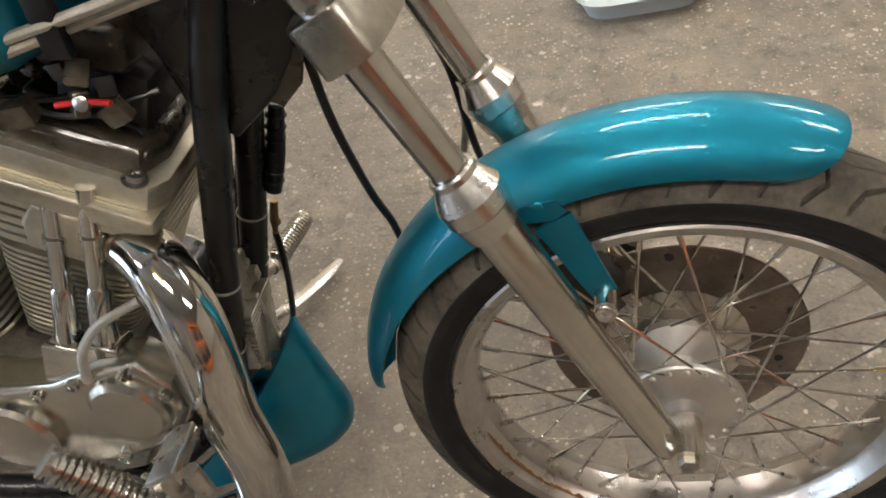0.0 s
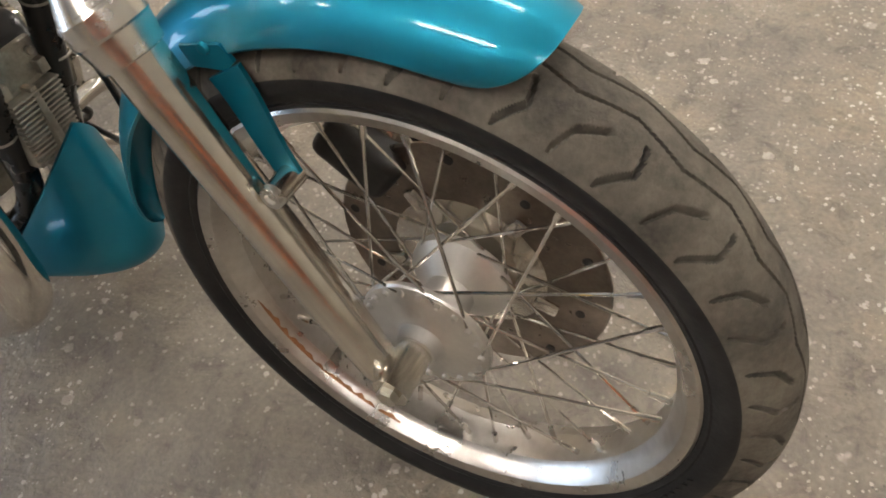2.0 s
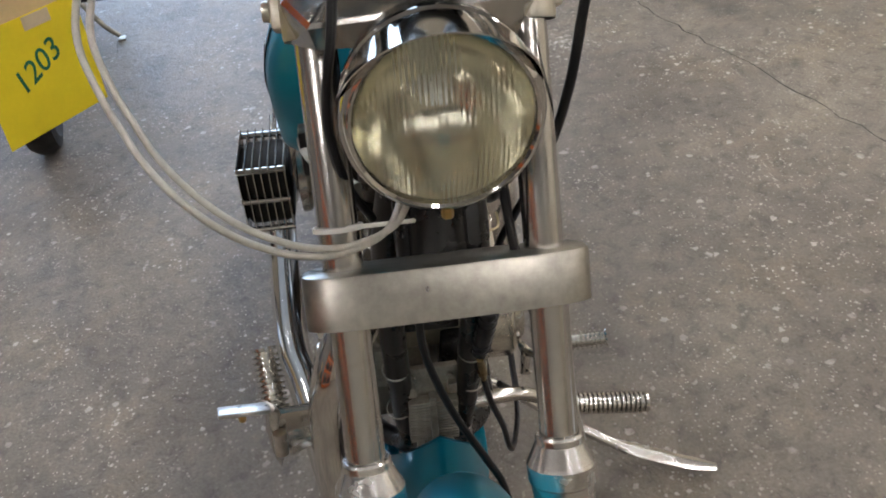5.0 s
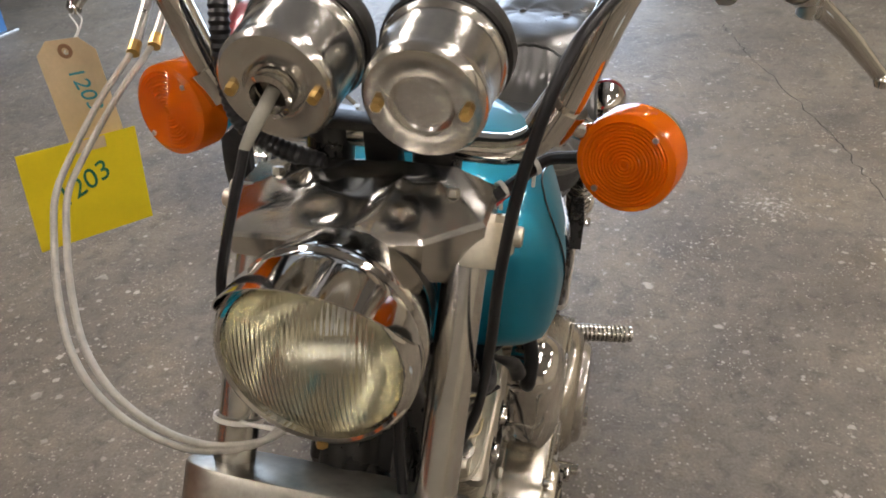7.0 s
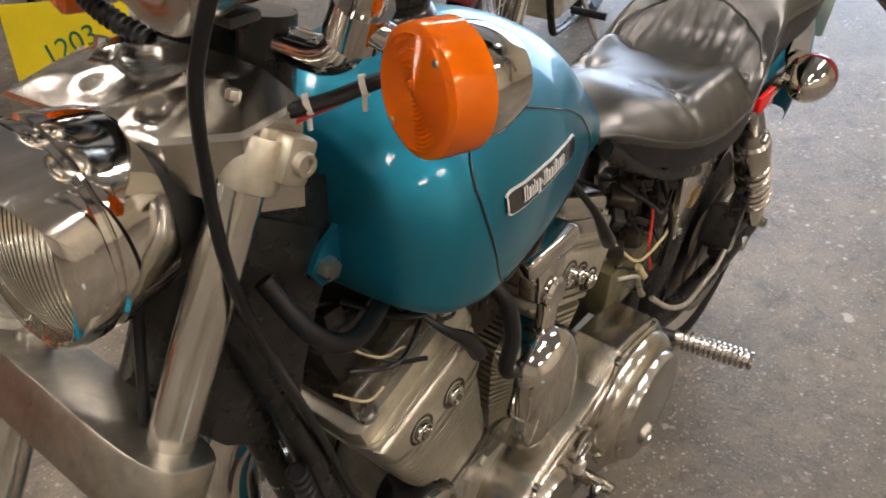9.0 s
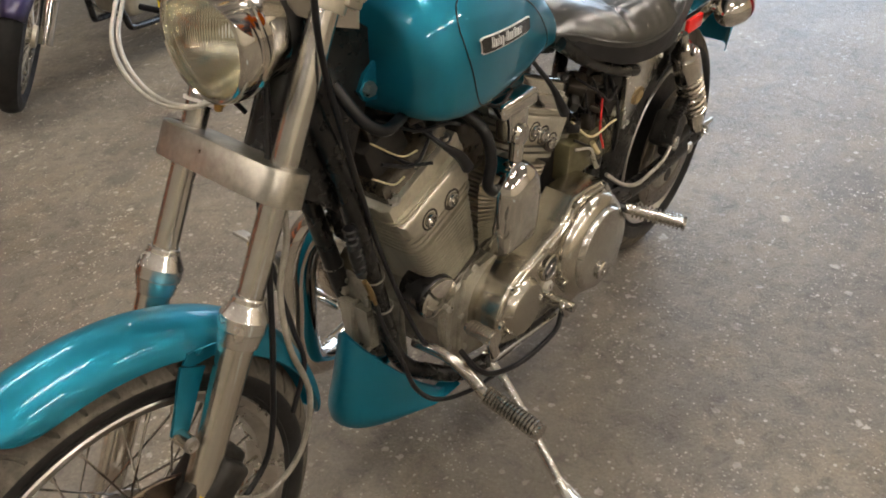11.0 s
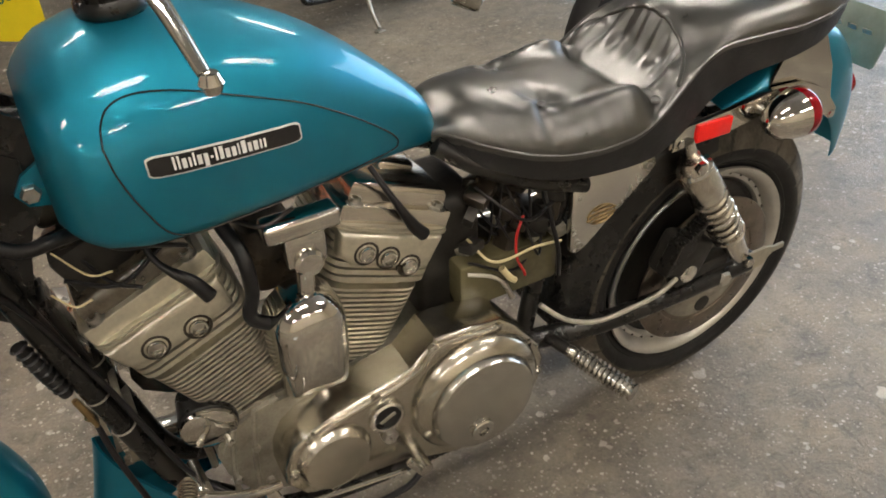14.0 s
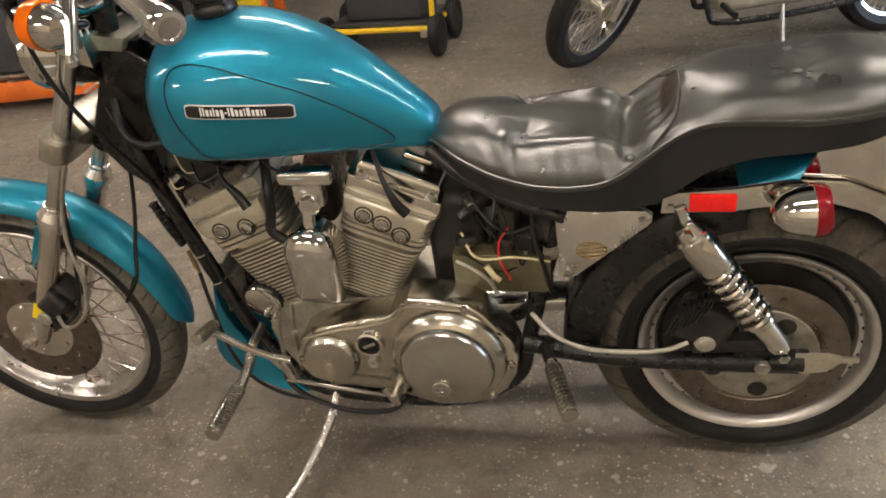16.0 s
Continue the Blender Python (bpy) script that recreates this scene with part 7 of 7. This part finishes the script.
# loose wires round the front head and the tray below the seat
for pts, r, m in (([(-0.50, 0.03, 0.765), (-0.535, 0.075, 0.748), (-0.575, 0.10, 0.752), (-0.61, 0.095, 0.735)], 0.003, HOSE),
                  ([(-0.47, 0.045, 0.745), (-0.50, 0.075, 0.722), (-0.525, 0.085, 0.724)], 0.0014, WIRE_TAN),
                  ([(-0.49, 0.03, 0.73), (-0.52, 0.07, 0.700), (-0.55, 0.092, 0.695)], 0.0026, HOSE),
                  ([(-0.64, 0.05, 0.75), (-0.67, 0.09, 0.745), (-0.70, 0.105, 0.735), (-0.74, 0.10, 0.745)], 0.003, HOSE),
                  ([(-1.02, 0.06, 0.66), (-1.05, 0.095, 0.63), (-1.09, 0.10, 0.60), (-1.14, 0.09, 0.61)], 0.0026, HOSE),
                  ([(-1.00, 0.07, 0.58), (-1.03, 0.10, 0.545), (-1.10, 0.105, 0.55), (-1.16, 0.09, 0.53)], 0.0022, WIRE_TAN),
                  ([(-1.13, 0.07, 0.64), (-1.135, 0.095, 0.58), (-1.15, 0.098, 0.52), (-1.16, 0.09, 0.46)], 0.004, HOSE)):
    part("loose_wire", tube(B(), pts, r, 8), m, bike)

# rear end: plate bracket, tail
tailb = B()
plate(tailb, [(-1.60, 0.80), (-1.655, 0.78), (-1.70, 0.70), (-1.722, 0.625), (-1.705, 0.605), (-1.66, 0.635), (-1.61, 0.665), (-1.55, 0.69)], -0.003, 0.003, Matrix.Translation((0, 0.098, 0)) @ pose(0, 0, 0, 90), 0.001)
part("fender_side_plate", tailb, CHROME, bike, "chrome plate beside the rear fender")
pb = B()
plate(pb, [(-0.085, -0.05), (0.085, -0.05), (0.09, -0.045), (0.09, 0.045), (0.085, 0.05), (-0.085, 0.05), (-0.09, 0.045), (-0.09, -0.045)], -0.0015, 0.0015, Matrix.Translation((-1.85, -0.0, 0.70)) @ pose(0, 0, 0, 68, 0, 90), 0.0006)
plate_ob = part("number_plate", pb, material("grey_green_plate", (0.22, 0.27, 0.24), 0.4, 0.6, vary=0.15, scale=30), bike, "grey-green number plate with unreadable marks")
for k in range(4):
    part("plate_mark", box(B(), (0.002, 0.020, 0.030), Matrix.Translation((-1.8525, -0.05 + 0.033 * k, 0.700)) @ pose(0, 0, 0, 0, 22, 0), 0.001), STEEL, plate_ob)
part("tail_light_rim", revolve(B(), [(0.034, -0.03), (0.040, -0.026), (0.041, -0.012), (0.036, -0.008)], frame_along((-1.865, 0, 0.585), (-1, 0, 0.3)), 32), CHROME, bike)

# tags hung on the brake lever
tag_thing = thing("card_tag", Matrix(), "manila card tag with blue handwriting hanging from the brake lever", "tag")
note_thing = thing("yellow_note", Matrix(), "bright yellow paper note with green handwriting below the card tag", "note")


def sheet(name, c, u, v, w, h, mat, parent, cut=0.0):
    """A thin card at c, with its width along u and height along v."""
    u, v = Vector(u).normalized(), Vector(v).normalized()
    n = u.cross(v).normalized()
    v = n.cross(u)
    M = Matrix(((u.x, v.x, n.x, c[0]), (u.y, v.y, n.y, c[1]), (u.z, v.z, n.z, c[2]), (0, 0, 0, 1)))
    o = [(-w, -h), (w, -h), (w, h - cut), (w - cut, h), (-w + cut, h), (-w, h - cut)] if cut else [(-w, -h), (w, -h), (w, h), (-w, h)]
    ob = part(name, plate(B(), o, -0.0003, 0.0003, M), mat, parent)
    return ob, M


def lettering(name, text, size, M, mat, parent, thick=0.0006, shear=0.15):
    """Thin raised writing in the built-in font, centred on M."""
    cu = bpy.data.curves.new(name, "FONT")
    cu.body, cu.size, cu.extrude, cu.shear = text, size, thick / 2, shear
    cu.align_x, cu.align_y = "CENTER", "CENTER"
    tmp = bpy.data.objects.new(name, cu)
    bpy.context.scene.collection.objects.link(tmp)
    bpy.context.view_layer.update()
    me = bpy.data.meshes.new_from_object(tmp.evaluated_get(bpy.context.evaluated_depsgraph_get()))
    bpy.data.objects.remove(tmp)
    bpy.data.curves.remove(cu)
    me.transform(M)
    me.materials.clear()
    me.materials.append(mat)
    ob = new(name, me)
    ob.parent = parent
    return ob


card, CM = sheet("card", (-0.550, -0.276, 1.012), (-0.015, 0.060, 0.004), (0.0, -0.08, 1.0), 0.031, 0.064, CARD, tag_thing, 0.014)
part("hole_ring", revolve(B(), [(0.0035, 0.0006), (0.0035, 0.0012), (0.0075, 0.0012), (0.0075, 0.0004)], CM @ Matrix.Translation((0, 0.052, 0)), 20), material("brown_fibre", (0.30, 0.16, 0.09), 0.7), tag_thing, "brown reinforcing ring")
lettering("handwriting", "1203", 0.024, CM @ Matrix.Translation((0.006, 0.012, 0.0007)) @ pose(0, 0, 0, 0, 0, -78), INK_BLUE, card)
part("string", tube(B(), [(-0.614, -0.314, 1.084), (-0.590, -0.290, 1.074), CM @ Vector((0, 0.052, 0.002)), CM @ Vector((0.003, 0.051, -0.006)), (-0.592, -0.284, 1.082), (-0.614, -0.304, 1.086)], 0.0009, 6), WHITE, tag_thing)
paper, NM = sheet("paper", (-0.502, -0.262, 0.934), (-0.094, 0.061, -0.006), (0.05, 0.02, 1.0), 0.060, 0.053, NOTE, note_thing)
lettering("handwriting", "1203", 0.030, NM @ Matrix.Translation((-0.004, 0.006, 0.0007)) @ pose(0, 0, 0, 0, 0, 22), INK, paper)
part("note_tape", box(B(), (0.03, 0.012, 0.0006), NM @ Matrix.Translation((0.012, 0.046, 0.0008)), 0), CARD, note_thing)

# ---- the rest of the garage ----
PLUM = material("dark_purple_paint", (0.035, 0.03, 0.09), 0.3, 0.3, 0.2, 8, coat=0.5)
ORANGE = material("orange_paint", (0.62, 0.13, 0.015), 0.5, 0, 0.2, 6, 0.1, 0.2, 40)
YELLOW = material("yellow_paint", (0.75, 0.48, 0.02), 0.5, 0, 0.2, 8, 0.1)
DARK = material("dark_grey_plastic", (0.03, 0.03, 0.032), 0.55, 0, 0.3, 10, 0.1)
PALE = material("pale_blue_plastic", (0.55, 0.63, 0.68), 0.5, 0, 0.1, 10)
BLUE = material("blue_paint", (0.03, 0.14, 0.33), 0.5, 0, 0.2, 6)
TAN = material("tan_paint", (0.33, 0.22, 0.10), 0.6, 0, 0.2, 6)
RED_PAINT = material("dark_red_paint", (0.22, 0.012, 0.02), 0.3, 0.2, 0.2, 8, coat=0.5)


def parked_motorcycle(M, paint, label, lean=8, steer=0):
    """A parked cruiser, front contact at the origin, forward along x."""
    t = thing("motorcycle", M @ pose(0, 0, 0, -lean), label, "motorcycle", "motorcycles parked behind")
    for x, r, w in ((0, 0.33, 0.05), (-1.5, 0.32, 0.068)):
        C = Matrix.Translation((x, 0, r)) @ pose(0, 0, 0, 90)
        prof = [(r - 0.085 + 0.0, -w * 0.7), (r - 0.05, -w), (r - 0.018, -w * 0.85), (r - 0.003, -w * 0.4), (r, 0), (r - 0.003, w * 0.4), (r - 0.018, w * 0.85), (r - 0.05, w), (r - 0.085, w * 0.7)]
        wh = part("wheel", revolve(B(), [(r - 0.085, -w * 0.72), (r - 0.10, -w * 0.6), (r - 0.10, w * 0.6), (r - 0.085, w * 0.72), (r - 0.08, w * 0.6), (r - 0.08, -w * 0.6)], C, 48, True), CHROME, t)
        part("tyre", revolve(B(), prof, C, 56), RUBBER, wh)
        part("hub", revolve(B(), [(0, -0.06), (0.045, -0.06), (0.05, -0.045), (0.03, -0.03), (0.03, 0.03), (0.05, 0.045), (0.045, 0.06), (0, 0.06)], C, 24), ALLOY, wh)
        part("disc", revolve(B(), [(0.06, 0.058), (0.14, 0.058), (0.14, 0.063), (0.06, 0.063)], C, 40, True), BRUSHED, wh)
        sp = None
        for k in range(28):
            a = 2 * math.pi * k / 28
            s = 1 if k % 2 else -1
            if sp is None:
                sp = part("spoke", tube(B(), [(0.045, 0, 0.04), (r - 0.095, 0.03, 0.0)], 0.0025, 5, 1), STEEL, wh)
                sp.matrix_basis = C @ Matrix.Rotation(a, 4, "Z")
            else:
                o = again(sp, C @ Matrix.Rotation(a, 4, "Z") @ (Matrix.Scale(-1, 4, (0, 0, 1)) if s > 0 else Matrix()))
    for s in (-1, 1):
        part("fork_slider", tube(B(), [(0.015, 0.095 * s, 0.31), (-0.17, 0.095 * s, 0.66)], 0.028, 18, 1), CHROME, t)
        part("fork_tube", tube(B(), [(-0.16, 0.095 * s, 0.64), (-0.36, 0.095 * s, 1.02)], 0.020, 16, 1), CHROME, t)
        part("grip", tube(B(), [(-0.58, 0.34 * s, 1.10), (-0.70, 0.40 * s, 1.09)], 0.018, 12, 1), HOSE, t)
        part("foot_peg", tube(B(), [(-0.55, 0.16 * s, 0.31), (-0.55, 0.30 * s, 0.31)], 0.015, 12, 1), HOSE, t)
        part("shock", tube(B(), [(-1.22, 0.15 * s, 0.66), (-1.45, 0.15 * s, 0.36)], 0.026, 14, 1), CHROME, t)
        part("down_tube", tube(B(), [(-0.38, 0.03 * s, 0.88), (-0.50, 0.09 * s, 0.30), (-0.62, 0.11 * s, 0.20), (-1.2, 0.11 * s, 0.22), (-1.5, 0.11 * s, 0.32)], 0.016, 12), BLACK, t)
    part("handlebar", tube(B(), [(-0.66, 0.38, 1.09), (-0.52, 0.30, 1.12), (-0.42, 0.12, 1.12), (-0.39, 0, 1.08), (-0.42, -0.12, 1.12), (-0.52, -0.30, 1.12), (-0.66, -0.38, 1.09)], 0.0125, 12), CHROME, t)
    for nm, z in (("lower_clamp", 0.74), ("upper_clamp", 1.0)):
        part(nm, box(B(), (0.07, 0.25, 0.04), pose(-0.16 - (z - 0.64) * 0.53, 0, z, 0, -28, 0), 0.012), POLISHED, t)
    hl = part("headlight", revolve(B(), [(0.0, -0.09), (0.05, -0.085), (0.085, -0.04), (0.092, 0.02), (0.096, 0.03), (0.086, 0.035)], frame_along((-0.20, 0, 0.86), (1, 0, -0.05)), 32), CHROME, t)
    part("glass", revolve(B(), [(0, 0.044), (0.04, 0.042), (0.085, 0.033)], frame_along((-0.20, 0, 0.86), (1, 0, -0.05)), 32), GLASS, hl)

    def fender(x0, zc, R, a0, a1, w, nm):
        rings = []
        for k in range(25):
            a = radians(a0 + (a1 - a0) * k / 24)
            ring = []
            for q in range(13):
                b = (q / 12 - 0.5) * 2
                ww = w * (1 - 0.35 * abs(k / 12 - 1) ** 4)
                ring.append((x0 + (R - 0.06 * abs(b) ** 3) * math.cos(a), b * ww, zc + (R - 0.06 * abs(b) ** 3) * math.sin(a)))
            rings.append(ring)
        ob = part(nm, loft(B(), rings, closed=False, caps=False), paint, t)
        sm = ob.modifiers.new("thick", "SOLIDIFY")
        sm.thickness = 0.003
    fender(0, 0.33, 0.365, 35, 165, 0.068, "front_fender")
    fender(-1.5, 0.34, 0.37, 20, 185, 0.10, "rear_fender")
    rings = []
    for k in range(17):
        u = k / 16
        hw = 0.135 * (math.sin(math.pi * (0.10 + 0.82 * u)) ** 0.6)
        hh = 0.10 * (math.sin(math.pi * (0.14 + 0.74 * u)) ** 0.7)
        rings.append([(-0.42 - 0.50 * u, hw * math.copysign(abs(math.cos(a)) ** 0.8, math.cos(a)), 0.86 - 0.07 * u + hh * math.copysign(abs(math.sin(a)) ** 0.8, math.sin(a))) for a in (2 * math.pi * q / 24 for q in range(24))])
    part("fuel_tank", loft(B(), rings), paint, t)
    rings = []
    for x, hw, z, h in ((-0.90, 0.06, 0.79, 0.03), (-1.0, 0.11, 0.75, 0.05), (-1.15, 0.15, 0.72, 0.06), (-1.3, 0.14, 0.75, 0.07), (-1.38, 0.12, 0.80, 0.06), (-1.6, 0.10, 0.80, 0.05), (-1.76, 0.06, 0.77, 0.03)):
        rings.append([(x, hw * math.copysign(abs(math.cos(a)) ** 0.7, math.cos(a)), z + h * math.copysign(abs(math.sin(a)) ** 0.7, math.sin(a))) for a in (2 * math.pi * q / 20 for q in range(20))])
    part("seat", loft(B(), rings), LEATHER, t)
    eng = part("engine_case", box(B(), (0.56, 0.24, 0.24), pose(-0.82, 0, 0.36), 0.05, 4), ALLOY, t)
    for d in (-1, 1):
        CM2 = pose(-0.80 + d * 0.055, 0, 0.46, 0, 22 * d, 0)
        cyl = part("cylinder", box(B(), (0.12, 0.13, 0.24), CM2 @ Matrix.Translation((0, 0, 0.12)), 0.02, 3), ALLOY, t)
        for k in range(12):
            part("fin", box(B(), (0.15, 0.16, 0.008), CM2 @ Matrix.Translation((0, 0, 0.02 + 0.0185 * k)), 0.003, 1), ALLOY, cyl)
    for s, y in ((0.0, -0.17), (0.06, -0.19)):
        part("exhaust", tube(B(), [(-0.66 - s, -0.09, 0.58), (-0.56 - s * 2, y, 0.50), (-0.62 - s, y, 0.24 + s), (-0.9, y, 0.20 + s), (-1.7, y, 0.24 + s)], [0.02, 0.02, 0.02, 0.03, 0.034], 14), CHROME, t)
    axis = Vector((-0.47, 0, 0.88)).normalized()
    at = Vector((-0.30, 0, 0.88))
    S = Matrix.Translation(at) @ Matrix.Rotation(radians(steer), 4, axis) @ Matrix.Translation(-at)
    wheels = [o for o in t.children if o.name.startswith("wheel")]
    for o in [wheels[0]] + [o for o in t.children if o.name.split(".")[0] in ("fork_slider", "fork_tube", "handlebar", "grip", "lower_clamp", "upper_clamp", "headlight", "front_fender")]:
        o.matrix_basis = S
    st = part("side_stand", tube(B(), [(-0.86, 0.13, 0.26), (-0.84, 0.22, 0.12), (-0.83, 0.285, 0.058)], 0.011, 10), CAST, t)
    part("stand_foot", box(B(), (0.05, 0.035, 0.006), pose(-0.83, 0.29, 0.0445, lean), 0.002), CAST, st)
    return t


parked_motorcycle(pose(-1.17, -2.62, 0, 0, 0, 17.5), PLUM, "dark purple cruiser motorcycle with chrome fork parked on its side stand", steer=38)
parked_motorcycle(pose(-2.30, -1.10, 0, 0, 0, 14), RED_PAINT, "dark red cruiser motorcycle with black tyres parked on concrete")


def caster(parent, x, y, r, ax=0):
    C = Matrix.Translation((x, y, r)) @ pose(0, 0, 0, 90, 0, ax)
    part("wheel", revolve(B(), [(0, -0.018), (r * 0.55, -0.018), (r * 0.62, -0.026), (r * 0.93, -0.026), (r, -0.015), (r, 0.015), (r * 0.93, 0.026), (r * 0.62, 0.026), (r * 0.55, 0.018), (0, 0.018)], C, 32), RUBBER, parent)


def yellow_cart(M):
    t = thing("yellow_cart", M, "yellow tube-framed cart with black wheels holding a black box", "cart")
    for s in (-1, 1):
        part("side_rail", tube(B(), [(-0.32, 0.22 * s, 0.16), (0.32, 0.22 * s, 0.16)], 0.016, 12, 1), YELLOW, t)
        part("push_bar", tube(B(), [(0.32, 0.22 * s, 0.15), (0.34, 0.22 * s, 0.55), (0.36, 0.22 * s, 0.92)], 0.015, 12), YELLOW, t)
        part("end_rail", tube(B(), [(0.31 * s, -0.22, 0.16), (0.31 * s, 0.22, 0.16)], 0.016, 12, 1), YELLOW, t)
        for q in (-1, 1):
            part("bracket", box(B(), (0.05, 0.05, 0.05), pose(0.27 * s, 0.21 * q, 0.135), 0.008), STEEL, t)
            caster(t, 0.335 * s, 0.19 * q, 0.12, 90)
    part("cross_bar", tube(B(), [(0.36, -0.22, 0.92), (0.36, 0.22, 0.92)], 0.015, 12, 1), YELLOW, t)
    part("deck", box(B(), (0.60, 0.40, 0.02), pose(0, 0, 0.186), 0.004), DARK, t)
    return t


cartM = pose(0.03, -3.24, 0, 0, 0, 176)
yellow_cart(cartM)
bx = thing("black_case", cartM @ pose(0.02, 0, 0.197), "black plastic tool case on the yellow cart", "case")
part("case_body", box(B(), (0.46, 0.32, 0.22), pose(0, 0, 0.11), 0.02, 3), DARK, bx)
part("case_lid", box(B(), (0.465, 0.325, 0.06), pose(0, 0, 0.252), 0.02, 3), DARK, bx)
for s in (-0.13, 0.13):
    part("latch", box(B(), (0.04, 0.01, 0.05), pose(s, 0.166, 0.222), 0.003), STEEL, bx)
part("handle", tube(B(), [(-0.08, 0, 0.28), (-0.07, 0, 0.315), (0.07, 0, 0.315), (0.08, 0, 0.28)], 0.010, 10), DARK, bx)


def orange_rack(M):
    t = thing("orange_rack", M, "orange steel shelf rack with dark boxes in its lower bays", "rack")
    for x in (-0.9, 0.0, 0.9):
        for y in (-0.25, 0.25):
            part("upright", box(B(), (0.06, 0.06, 2.0), pose(x, y, 1.0), 0.006), ORANGE, t)
    for z in (0.12, 0.85, 1.6):
        for y in (-0.25, 0.25):
            part("beam", box(B(), (1.86, 0.045, 0.10), pose(0, y * 1.2, z), 0.006), ORANGE, t)
        part("shelf", box(B(), (1.78, 0.48, 0.025), pose(0, 0, z + 0.0635), 0.003), STEEL, t)
    return t


rackM = pose(1.5, -2.75, 0, 0, 0, 12)
orange_rack(rackM)
rnd = random.Random(4)
for z in (0.20, 0.93):
    for k in range(4):
        w, h = 0.34 + 0.04 * rnd.random(), 0.25 + 0.18 * rnd.random()
        b = thing("storage_box", rackM @ pose(-0.64 + 0.43 * k, 0, z, 0, 0, rnd.uniform(-6, 6)), "dark closed storage box on the orange rack", "box", "boxes on the rack")
        part("box_body", box(B(), (w, 0.38, h), pose(0, 0, h / 2 + 0.0005), 0.012), DARK, b)
        part("box_lid", box(B(), (w + 0.02, 0.40, 0.04), pose(0, 0, h + 0.021), 0.01), DARK, b)

# pale tray on the floor beside the wheel
tr = thing("pale_tray", pose(0.02, 1.47, 0, 0, 0, 12), "pale blue plastic tray lying on the concrete floor", "tray")
tb = B()
rings = []
for h, w, d in ((0.004, 0.13, 0.09), (0.0, 0.14, 0.10), (0.05, 0.165, 0.125), (0.056, 0.175, 0.135), (0.05, 0.16, 0.12), (0.008, 0.135, 0.095)):
    rings.append([(w * math.copysign(abs(math.cos(a)) ** 0.4, math.cos(a)), d * math.copysign(abs(math.sin(a)) ** 0.4, math.sin(a)), h) for a in (2 * math.pi * q / 32 for q in range(32))])
part("tray_shell", loft(tb, rings), PALE, tr)

# banded column and a bag by it
col = thing("column", pose(-4.2, -4.15, 0), "square steel column painted in white, blue and tan bands", "column")
for z0, z1, m in ((0, 0.40, BLUE), (0.40, 1.6, FIXTURE), (1.6, 3.6, TAN)):
    part("painted_band", box(B(), (0.42, 0.42, z1 - z0), pose(0, 0, (z0 + z1) / 2), 0.006), m, col)
part("side_panel", box(B(), (0.012, 0.40, 1.18), pose(0.217, 0, 0.995), 0.003), TAN, col, "tan painted panel")
part("base_plate", box(B(), (0.52, 0.52, 0.02), pose(0, 0, 0.0102), 0.003), STEEL, col)
bag = thing("tool_bag", pose(-3.52, -3.62, 0, 0, 0, 25), "soft black tool bag with yellow straps on the floor", "bag")
rings = []
for z, w, d in ((0.0, 0.20, 0.12), (0.02, 0.235, 0.15), (0.14, 0.25, 0.16), (0.24, 0.225, 0.12), (0.30, 0.19, 0.05), (0.31, 0.17, 0.02)):
    rings.append([(w * math.copysign(abs(math.cos(a)) ** 0.5, math.cos(a)), d * math.copysign(abs(math.sin(a)) ** 0.5, math.sin(a)), z) for a in (2 * math.pi * q / 32 for q in range(32))])
part("bag_body", loft(B(), rings), DARK, bag)
for s in (-0.1, 0.1):
    part("strap", tube(B(), [(s, -0.163, 0.03), (s, -0.168, 0.14), (s, -0.13, 0.25), (s * 0.6, -0.04, 0.40), (s * 0.6, 0.04, 0.40), (s, 0.13, 0.25), (s, 0.168, 0.14), (s, 0.163, 0.03)], 0.014, 10, flat=0.3), YELLOW, bag)

# crack across the slab
rnd = random.Random(8)
pts = [(-4.6, 0.66), (-4.09, 0.75), (-2.93, 1.0), (-2.53, 1.05), (-1.70, 1.26), (-0.9, 1.42), (0.4, 1.75)]
line = []
for a, b in zip(pts, pts[1:]):
    for k in range(14):
        w = k / 14
        line.append((a[0] + (b[0] - a[0]) * w, a[1] + (b[1] - a[1]) * w + rnd.uniform(-0.012, 0.012)))
cr = B()
prev = None
for x, y in line:
    h = 0.0012 + 0.0022 * rnd.random()
    cur = (cr.verts.new((x, y - h, 0.0015)), cr.verts.new((x, y + h, 0.0015)))
    if prev:
        cr.faces.new((prev[0], cur[0], cur[1], prev[1]))
    prev = cur
part("floor_crack", cr, material("dark_joint", (0.05, 0.045, 0.04), 0.9, vary=0.4, scale=30), None, "thin dark crack across the concrete floor", kind="structure")
